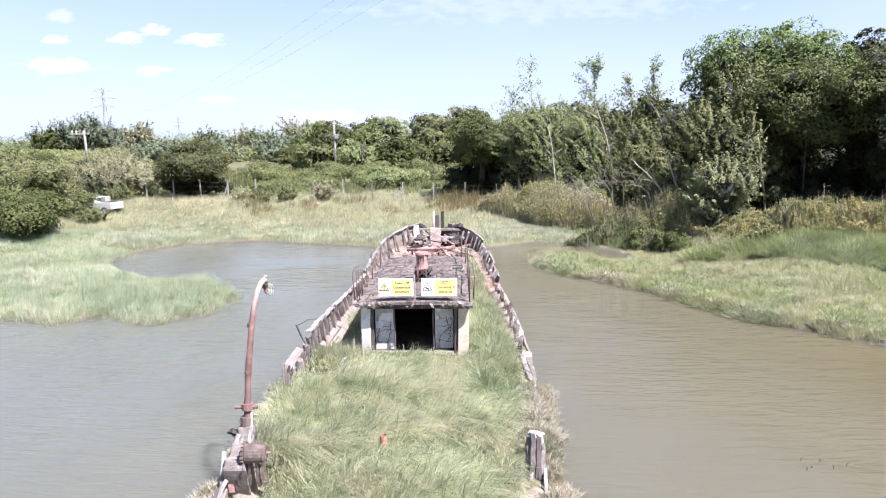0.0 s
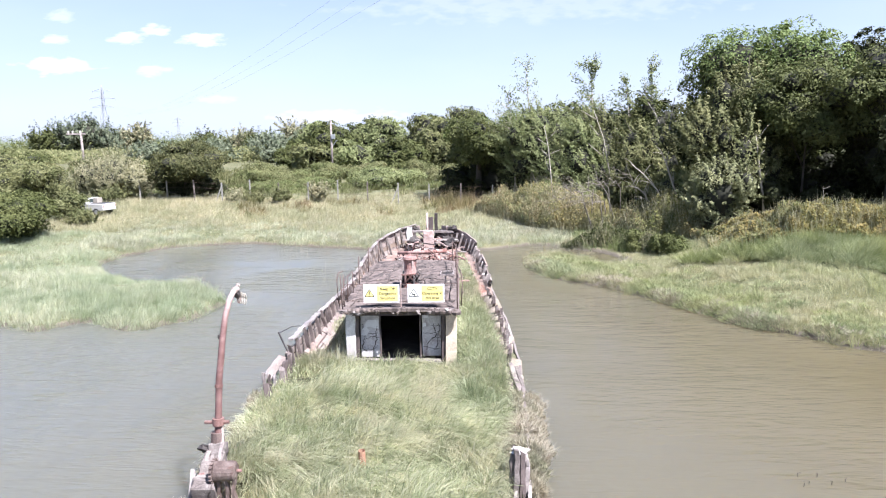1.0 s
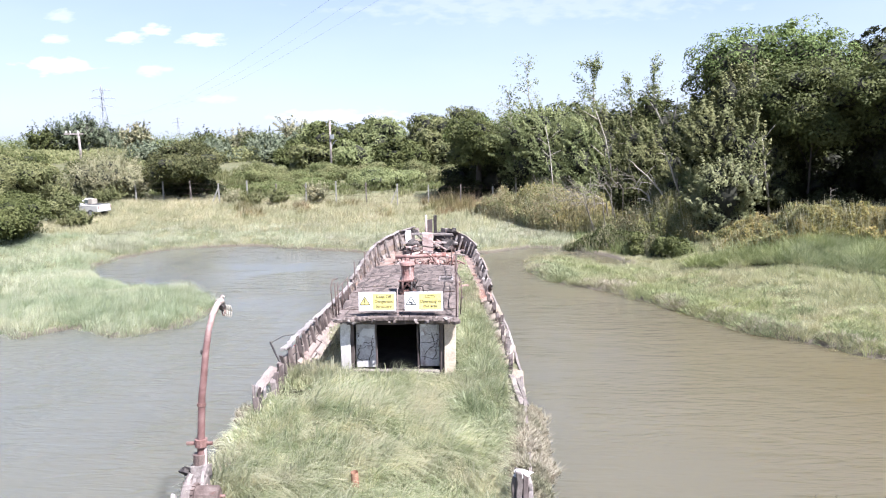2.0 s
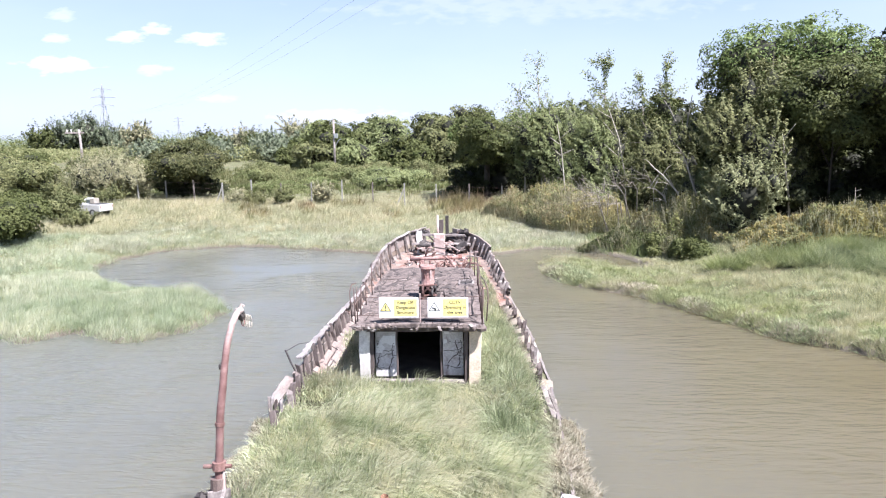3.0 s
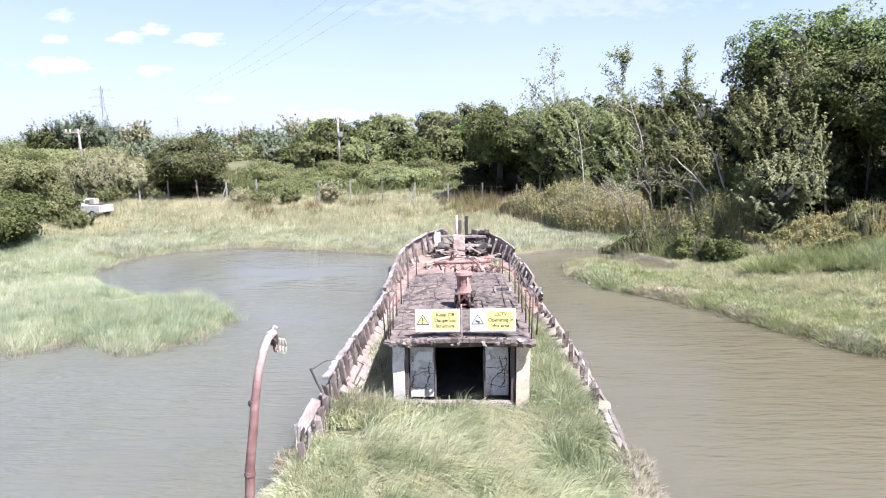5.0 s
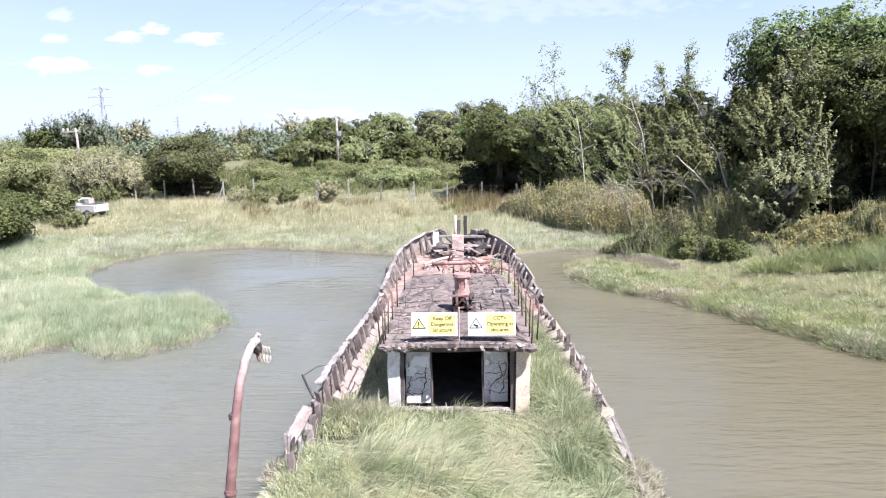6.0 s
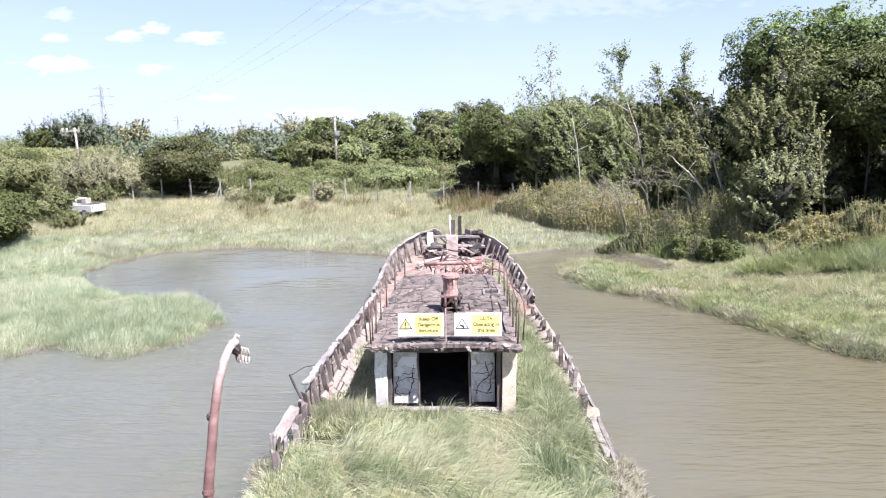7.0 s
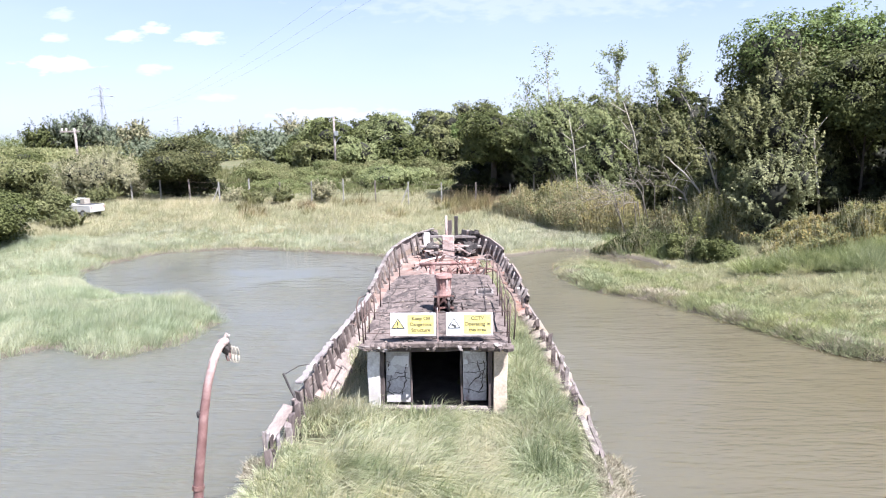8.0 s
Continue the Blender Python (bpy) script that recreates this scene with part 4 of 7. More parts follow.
def build_right_wood():
    G = lambda label, *a, **k: grow("tree", label, *a, **k)
    B = lambda label, *a, **k: grow("bush", label, *a, category="bush", **k)
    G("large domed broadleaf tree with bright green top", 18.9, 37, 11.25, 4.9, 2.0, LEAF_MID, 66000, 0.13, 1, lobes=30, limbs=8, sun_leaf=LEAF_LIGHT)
    G("tall dark shaded tree beside the domed tree", 23.8, 34.5, 10.0, 4.2, 1.5, LEAF_SHADED, 26000, 0.17, 2, lobes=20)
    G("slender olive-leaved tree before the wood", 14.9, 31.8, 7.9, 2.1, 1.2, LEAF_OLIVE, 19000, 0.10, 3, lobes=18, spray=(-0.35, -0.1, 0.8))
    G("olive tree at the wood edge", 16.6, 33.2, 8.0, 2.2, 1.2, LEAF_OLIVE, 15000, 0.12, 51, lobes=16)
    G("dull green tree overhanging the dark wood edge", 18.6, 31.4, 8.8, 2.8, 4.6, LEAF_MID, 19000, 0.12, 4, lobes=20, show_trunk=False, core=True)
    G("olive tree leaning out over the dark wood edge", 21.0, 29.2, 9.0, 3.0, 4.8, LEAF_MID, 14000, 0.13, 56, lobes=18, show_trunk=False, core=True)
    G("dark tree overhanging the wood edge", 22.3, 30.6, 9.0, 3.2, 2.0, LEAF_SHADED, 15000, 0.13, 5, lobes=18)
    # Placed at the view's right edge to shade the wood below it.
    G("tall dark tree added to shade the edge of the wood", 22.9, 26.0, 8.8, 3.6, 2.4, LEAF_SHADED, 10000, 0.17, 55, lobes=22)
    B("grey-green feathery bush at the wood edge", 14.1, 29.6, 4.7, 1.6, 0.7, LEAF_TEAL, 15000, 0.085, 6, lobes=16, spray=(-0.3, -0.2, 0.8))
    for i, (x, y, top, r) in enumerate([(12.6, 34.2, 3.9, 1.2), (13.4, 32.2, 3.6, 1.0), (11.4, 36.6, 3.6, 1.1), (9.8, 37.6, 3.3, 1.2), (12.9, 36.0, 5.2, 1.6)]):
        B("wispy olive scrub at the wood edge", x, y, top, r, 0.5, LEAF_SAGE if i % 2 else LEAF_OLIVE, 7500, 0.085, 230 + i, lobes=12, limbs=4, wisp=0.3, spray=(-0.55, -0.2, 0.7))
    G("dense green tree inside the wood", 14.8, 41, 8.0, 2.6, 0.9, LEAF_MID, 15000, 0.15, 7, lobes=16)
    G("leafy olive tree inside the wood", 11.6, 43.2, 7.7, 2.8, 0.9, LEAF_OLIVE, 17000, 0.12, 8, lobes=16, spray=(-0.5, 0, 0.8))
    G("feathery grey-green willow at the wood edge", 7.7, 43, 7.2, 2.8, 1.7, LEAF_SAGE, 19000, 0.105, 9, PALE_BARK, lobes=16, spray=(-0.6, 0, 0.75))
    G("dark spreading tree at the corner of the wood", 3.9, 46, 7.3, 3.3, 3.3, LEAF_MID, 20000, 0.13, 10, lobes=22)
    G("feathery grey-green willow at the wood edge", 10.0, 40.8, 6.4, 2.3, 1.6, LEAF_SAGE, 15000, 0.11, 52, lobes=14, spray=(-0.6, 0, 0.75))
    G("mid-green tree at the wood edge", 13.2, 37.5, 6.3, 2.2, 0.9, LEAF_OLIVE, 15000, 0.11, 53, lobes=14, spray=(-0.5, 0, 0.8))
    # Unseen trees, added right of the view to throw shade on the wood.
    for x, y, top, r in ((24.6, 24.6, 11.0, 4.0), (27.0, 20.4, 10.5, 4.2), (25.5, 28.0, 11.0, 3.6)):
        G("tall dark tree added to shade the edge of the wood", x, y, top, r, 2.6, LEAF_SHADED, 7000, 0.20, int(x * 10), lobes=18)
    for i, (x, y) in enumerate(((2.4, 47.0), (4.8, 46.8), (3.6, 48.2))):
        B("near-black scrub that stands in for the wood's shade", x, y, 3.7, 1.9, 0.6, LEAF_SHADED, 4200, 0.14, 260 + i, lobes=12, limbs=3)
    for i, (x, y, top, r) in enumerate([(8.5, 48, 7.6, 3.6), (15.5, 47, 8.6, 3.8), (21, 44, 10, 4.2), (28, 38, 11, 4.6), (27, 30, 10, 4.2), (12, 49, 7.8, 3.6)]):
        G("dark tree deep in the wood", x, y, top, r, 0.9, LEAF_SHADED, 4500, 0.30, 11 + i, lobes=14, limbs=4)
    B("leafy olive scrub below the wood", 13.4, 33.8, 3.9, 1.4, 0.6, LEAF_OLIVE, 9000, 0.10, 17, lobes=14, spray=(-0.5, -0.1, 0.7))
    B("leafy olive scrub below the wood", 12.0, 36.8, 3.4, 1.3, 0.6, LEAF_OLIVE, 7000, 0.10, 18, lobes=14, spray=(-0.5, -0.1, 0.7))
    B("green scrub below the wood", 8.6, 40.2, 2.9, 1.6, 0.6, LEAF_LIGHT, 6000, 0.11, 54, lobes=12)
    # Scrub in near-black leaves paints the shaded hollows of the wood.
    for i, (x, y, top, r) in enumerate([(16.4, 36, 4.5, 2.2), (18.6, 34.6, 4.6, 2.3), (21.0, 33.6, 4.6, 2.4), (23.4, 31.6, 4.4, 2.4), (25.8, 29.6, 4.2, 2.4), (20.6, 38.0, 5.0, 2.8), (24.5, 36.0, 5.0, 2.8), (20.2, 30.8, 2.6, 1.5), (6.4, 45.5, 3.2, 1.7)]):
        B("near-black scrub that stands in for the wood's shade", x, y, top, r, 0.5, LEAF_SHADED, 2800, 0.19, 40 + i, lobes=12, limbs=3)
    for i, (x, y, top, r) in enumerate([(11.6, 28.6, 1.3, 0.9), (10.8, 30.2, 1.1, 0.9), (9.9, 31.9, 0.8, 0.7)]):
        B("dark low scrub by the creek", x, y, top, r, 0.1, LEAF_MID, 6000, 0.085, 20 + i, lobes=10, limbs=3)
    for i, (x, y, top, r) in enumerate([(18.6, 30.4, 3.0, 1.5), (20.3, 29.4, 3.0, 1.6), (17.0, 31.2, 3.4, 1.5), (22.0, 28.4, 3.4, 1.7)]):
        B("near-black scrub that stands in for the wood's shade", x, y, top, r, 0.5, LEAF_SHADED, 3600, 0.13, 250 + i, lobes=12, limbs=3)
    weeds = "tall olive-brown weeds and brambles before the wood"
    weed_belt("tall_weeds", weeds, (WEED, LEAF_OLIVE, DOCK), (3.4, 42.9), (15.0, 29.6), 1.7, 80000, 1.75, 0.075, 71)
    weed_belt("yellowing_scrub", "yellowing brambles and weeds along the bank", (GOLD, LEAF_OLIVE, WEED), (12.9, 27.2), (20.6, 25.3), 2.1, 95000, 1.5, 0.075, 72)
    weed_belt("creek_scrub", "dark green low scrub by the creek", (LEAF_MID, LEAF_SHADED, LEAF_OLIVE), (8.6, 33.4), (12.0, 28.8), 0.7, 40000, 0.8, 0.07, 73)
    sap = "thin wind-bent sapling with sparse grey-green leaves"
    sapling(7.3, 43.6, 10.0, -0.45, 330, 31, sap)
    sapling(6.3, 44.0, 8.4, -0.6, 260, 34, sap)
    sapling(11.3, 43.6, 10.0, -0.3, 900, 32, sap)
    sapling(15.3, 44.0, 10.2, -0.5, 520, 33, sap)
    sapling(13.6, 43.0, 8.9, -0.5, 480, 35, sap)
    # bare fallen branches, bleached
    rnd = random.Random(5)
    for k in range(12):
        a = Vector((rnd.uniform(9.4, 12.0), rnd.uniform(33.6, 35.2), 0))
        a.z = float(ground_height(np.array([a.x]), np.array([a.y]))[0]) - 0.05
        ob = thing("dead_branch", "bleached bare dead branch caught in the scrub", "branch", tuple(a), group="dead branches")
        up = Vector((rnd.uniform(-0.9, 0.2), rnd.uniform(-0.4, 0.1), rnd.uniform(1.5, 2.6)))
        out = Vector((rnd.uniform(-2.8, -0.5), rnd.uniform(-0.6, 0.2), rnd.uniform(-0.5, 1.0)))
        p = [Vector(), up, up + out * 0.5 + Vector((0, 0, rnd.uniform(0.05, 0.35))), up + out]
        part("limb", Shape().tube(p, [0.028, 0.021, 0.014, 0.005], 5), DEAD_WOOD, ob, smooth=True)
        for j in range(10):
            h = rnd.uniform(0, 2)
            q = p[1 + int(h)].lerp(p[2 + int(h)], h % 1)
            e = q + Vector((rnd.uniform(-1.2, .4), rnd.uniform(-.5, .5), rnd.uniform(-.35, .9)))
            part("twig", Shape().tube([q, q.lerp(e, 0.5) + Vector((0, 0, rnd.uniform(-.12, .18))), e], [0.010, 0.007, 0.003], 4), DEAD_WOOD, ob, smooth=True)
    for foot, bend, tip in (((12.9, 32.3, 1.0), (12.1, 32.2, 2.85), (10.8, 32.1, 4.1)), ((13.6, 32.6, 1.0), (12.7, 32.2, 3.5), (12.2, 32.0, 4.6)), ((12.2, 33.0, 0.9), (11.7, 32.8, 2.6), (10.9, 32.7, 3.0)),
                            ((14.9, 39.6, 1.0), (14.3, 39.2, 5.8), (13.4, 39.0, 7.3)), ((15.2, 39.8, 1.0), (14.8, 39.4, 5.6), (15.0, 39.2, 7.6)), ((16.6, 30.6, 1.0), (16.0, 30.2, 4.0), (15.7, 30.0, 5.4))):
        f, m, t = Vector(foot), Vector(bend), Vector(tip)
        ob = thing("dead_branch", "pale bent dead limb standing among the leaves", "branch", foot, group="dead branches")
        f, m, t = Vector(), m - f, t - f
        p = [f, f.lerp(m, 0.5) + Vector((0.08, 0, 0)), m, m.lerp(t, 0.5) + Vector((0, 0, 0.1)), t]
        part("limb", Shape().tube(p, [0.06, 0.05, 0.042, 0.03, 0.010], 6), PALE_BARK, ob, smooth=True)
        for j in range(7):
            h = rnd.uniform(0.4, 2.95)
            q = p[1 + int(h)].lerp(p[2 + int(h)], h % 1)
            e = q + Vector((rnd.uniform(-.8, .6), rnd.uniform(-.3, .2), rnd.uniform(0.0, .8)))
            part("twig", Shape().tube([q, q.lerp(e, 0.5) + Vector((0, 0, 0.06)), e], [0.017, 0.011, 0.004], 4), PALE_BARK, ob, smooth=True)
    for x, y, h, lx in ((8.0, 37.8, 5.4, -0.65), (11.5, 37.6, 6.2, -1.45), (12.6, 36.4, 3.6, 0.5), (17.5, 27.4, 1.9, -0.1)):
        zg = float(ground_height(np.array([x]), np.array([y]))[0])
        s = Shape()
        s.tube([(x, y, zg - 0.1), (x + lx * 0.3, y, zg + h * 0.4), (x + lx * 0.6, y, zg + h * 0.75), (x + lx, y, zg + h)], [0.0075 * h, 0.006 * h, 0.0045 * h, 0.002 * h], 6)
        for j in range(5):
            k = rnd.uniform(0.5, 0.95)
            q = Vector((x + lx * k, y, zg + h * k))
            s.tube([q, q + Vector((rnd.uniform(-.8, .8), rnd.uniform(-.3, .3), rnd.uniform(0.2, .7))) * h * 0.18], [0.004 * h, 0.001 * h], 4)
        tagged(new("bare_sapling", s.mesh("bare_sapling", PALE_BARK, smooth=True)), "pale bare trunk of a young tree", "tree", "bare saplings")


def build_far_wood():
    row = [(1.8, 88, 8.9, 5.6, LEAF_OLIVE), (-6.5, 84, 8.1, 4.6, LEAF_SAGE), (-12.9, 82, 7.9, 4.4, LEAF_MID), (9.5, 86, 9.3, 5.6, LEAF_LIGHT), (-2.6, 92, 9.0, 5.0, LEAF_MID),
           (-9.6, 94, 8.6, 4.6, LEAF_MID), (5.5, 72, 7.3, 4.2, LEAF_OLIVE), (-16.8, 92, 7.6, 4.0, LEAF_SAGE), (-0.5, 79, 6.4, 4.2, LEAF_OLIVE), (15, 74, 8.6, 5.6, LEAF_MID),
           (-4.2, 76, 5.4, 3.4, LEAF_MID), (-9.4, 78, 5.6, 3.4, LEAF_SAGE), (-14.6, 79, 5.2, 3.2, LEAF_OLIVE), (3.2, 80, 8.0, 4.0, LEAF_LIGHT), (-17.9, 84, 5.4, 3.2, LEAF_MID), (6.4, 80, 8.4, 4.2, LEAF_MID)]
    for i, (x, y, top, r, m) in enumerate(row):
        grow("tree", "broadleaf tree in the low wood behind the meadow", x, y, top, r, -0.5, m, 9000, 0.26, 100 + i, lobes=20, limbs=4)
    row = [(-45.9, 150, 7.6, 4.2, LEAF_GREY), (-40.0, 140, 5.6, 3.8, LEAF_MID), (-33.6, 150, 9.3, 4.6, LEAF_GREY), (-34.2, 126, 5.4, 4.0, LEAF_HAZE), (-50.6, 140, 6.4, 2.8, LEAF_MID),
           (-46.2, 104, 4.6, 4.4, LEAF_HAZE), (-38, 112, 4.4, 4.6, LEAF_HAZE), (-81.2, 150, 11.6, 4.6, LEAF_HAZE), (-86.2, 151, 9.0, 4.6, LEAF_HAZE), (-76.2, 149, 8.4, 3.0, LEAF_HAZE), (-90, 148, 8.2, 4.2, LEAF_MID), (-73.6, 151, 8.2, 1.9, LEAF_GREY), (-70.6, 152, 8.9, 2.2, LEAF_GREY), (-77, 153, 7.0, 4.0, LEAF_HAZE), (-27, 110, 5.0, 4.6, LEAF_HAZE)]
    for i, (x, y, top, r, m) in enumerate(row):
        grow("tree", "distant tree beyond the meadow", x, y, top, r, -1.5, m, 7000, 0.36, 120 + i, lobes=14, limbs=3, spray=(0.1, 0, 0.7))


def build_left_bushes():
    grow("tree", "dark round dense bushy tree behind the fence", -17.4, 48, 5.55, 3.05, 2.3, LEAF_HOLM, 24000, 0.125, 146, lobes=26, limbs=6)
    # Added near-black scrub paints the shade under the round crown.
    for i, (x, y) in enumerate(((-18.5, 48.6), (-16.6, 48.8))):
        grow("bush", "near-black scrub that stands in for shade under the round tree", x, y, 2.9, 1.7, 0.6, LEAF_SHADED, 5000, 0.12, 147 + i * 70, lobes=12, limbs=3, category="bush")
    grow("bush", "pale grey-leaved willow bush by the fence", -22.7, 47.5, 4.8, 3.1, 0.9, LEAF_CREAM, 36000, 0.085, 141, lobes=18, spray=(0.1, -0.3, 0.8), category="bush")
    grow("bush", "dull olive scrub behind the truck", -28.6, 48, 4.1, 3.0, 0.8, LEAF_OLIVE, 20000, 0.115, 142, lobes=14, category="bush")
    grow("bush", "dark hawthorn bush on the marsh edge", -20.2, 33, 3.2, 2.4, 0.3, LEAF_MID, 21000, 0.10, 143, lobes=18, category="bush")
    grow("bush", "olive hawthorn bush on the marsh edge", -23.5, 35, 3.6, 2.6, 0.3, LEAF_OLIVE, 12000, 0.12, 144, lobes=14, category="bush")
    grow("bush", "green bramble between bush and truck", -21.1, 39.3, 2.6, 1.35, 0.5, LEAF_OLIVE, 7000, 0.12, 145, category="bush", show_trunk=False)
    for i, (x, y, top, r, m) in enumerate([(-33, 52, 4.4, 3.4, LEAF_OLIVE), (-40, 60, 4.8, 4.0, LEAF_OLIVE), (-47, 70, 5.0, 5.0, LEAF_MID), (-29, 58, 4.2, 3.4, LEAF_MID), (-38, 48, 4.3, 3.6, LEAF_OLIVE), (-58, 75, 5.2, 5, LEAF_OLIVE), (-34, 70, 4.2, 4.0, LEAF_OLIVE), (-25, 66, 4.0, 3.2, LEAF_OLIVE)]):
        grow("bush", "rounded olive scrub on the level", x, y, top, r, 0.8, m, 10000, 0.15, 150 + i, lobes=12, limbs=3, category="bush")
    grow("bush", "bright green bramble dome behind the fence", -3.8, 55.5, 2.95, 3.6, 0.4, LEAF_SAGE, 17000, 0.13, 170, lobes=20, limbs=3, category="bush", show_trunk=False, core=True)
    for i, (x, y, top, r, m) in enumerate([(-14.6, 57, 3.1, 2.8, SCRUB), (-10.9, 60, 2.8, 2.8, SCRUB), (-8.6, 63, 2.9, 2.6, LEAF_OLIVE), (-16, 63, 3.6, 3.0, LEAF_OLIVE), (-12.4, 53.0, 2.3, 2.2, SCRUB), (-9.4, 54, 2.4, 2.2, SCRUB), (0.9, 60, 2.6, 2.0, SCRUB), (-6.2, 66, 3.1, 2.6, SCRUB),
                                           (-1.5, 66, 3.1, 2.6, LEAF_OLIVE), (3.0, 62, 3.0, 2.2, LEAF_OLIVE), (-11.5, 68, 3.2, 3.0, SCRUB), (-21.5, 60, 3.6, 3.0, LEAF_OLIVE), (-10.2, 50.5, 2.1, 1.5, SCRUB)]):
        grow("bush", "low spreading bramble behind the fence", x, y, top, r, 0.5, m, 7000, 0.115, 171 + i, lobes=12, limbs=3, category="bush", show_trunk=False)
    for i, (x, y, top, r, m) in enumerate([(-7.05, 45.2, 2.45, 0.85, LEAF_CREAM), (-11.2, 44.4, 1.9, 0.8, SCRUB), (-19.4, 37.6, 1.5, 0.9, SCRUB), (-9.6, 45.0, 2.0, 0.7, SCRUB), (-13.0, 45.6, 2.0, 0.7, LEAF_CREAM), (-21.2, 44.6, 2.2, 1.0, LEAF_OLIVE), (-24.2, 43.5, 2.7, 1.5, LEAF_OLIVE)]):
        grow("bush", "pale low shrub in the dry grass", x, y, top, r, 0.6, m, 4200, 0.085, 190 + i, lobes=8, limbs=3, category="bush", show_trunk=False, spray=(0, -0.1, 0.8))


def build_horizon_woods():
    """Far hedges and woods on the level, one joined mass of leaves."""
    rng = np.random.default_rng(9)
    n = 130000
    x = rng.uniform(-430, 270, n)
    row = rng.integers(0, 4, n)
    y = np.choose(row, [118, 160, 235, 345]) + rng.normal(0, 5, n)
    x = np.where(row == 0, rng.uniform(-150, -28, n), x)
    top = np.choose(row, [3.7, 5.2, 7.0, 9.0]) * (0.86 + 0.24 * vnoise(x, y, 14, 41) + 0.10 * vnoise(x, y, 5, 42))
    hgt = 0.8 + top * np.power(rng.random(n), 0.6)
    pos = np.stack([x, y, hgt], 1)
    out = np.tile(np.array([[0.2, -0.8, 0.6]]), (n, 1))
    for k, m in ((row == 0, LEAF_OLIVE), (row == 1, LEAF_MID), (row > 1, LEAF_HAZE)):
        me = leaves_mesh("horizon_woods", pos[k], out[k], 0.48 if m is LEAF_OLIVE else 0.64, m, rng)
        tagged(new("horizon_woods", me), "distant hedges and woods, haze tinted into the farthest leaves", "woods", kind="stuff")


build_right_wood()
build_far_wood()
build_left_bushes()
build_horizon_woods()

# ---- the barge ----


def left(y):
    return float(np.interp(y, [2, 5, 8, 10, 12, 14, 17, 20, 22, 25, 27, 28.4, 29.3, 29.9, 30.2], [0.1, -0.55, -0.98, -1.1, -1.17, -1.2, -1.10, -0.95, -0.90, -0.90, -0.78, -0.4, 0.05, 0.7, 1.15]))


def right(y):
    return float(np.interp(y, [2, 5, 8, 10, 12, 14, 17, 20, 24, 27, 28.4, 29.3, 29.9, 30.2], [2.4, 3.0, 3.45, 3.62, 3.75, 3.85, 3.82, 3.66, 3.42, 3.2, 2.85, 2.35, 1.8, 1.35]))


def rail(y):
    return float(np.interp(y, [2, 8, 12, 14, 17, 20, 22, 25, 28, 30.2], [0.8, 0.85, 1.1, 1.21, 1.08, 1.0, 1.08, 1.2, 1.38, 1.6]))


def deck_z(x, y):
    x, y = np.asarray(x, float), np.asarray(y, float)
    return 0.50 + 0.10 * vnoise(x, y, 1.3, 51) + 0.05 * vnoise(x, y, 0.5, 52) + 0.10 * np.clip((y - 20.5) / 1.0, 0, 1)


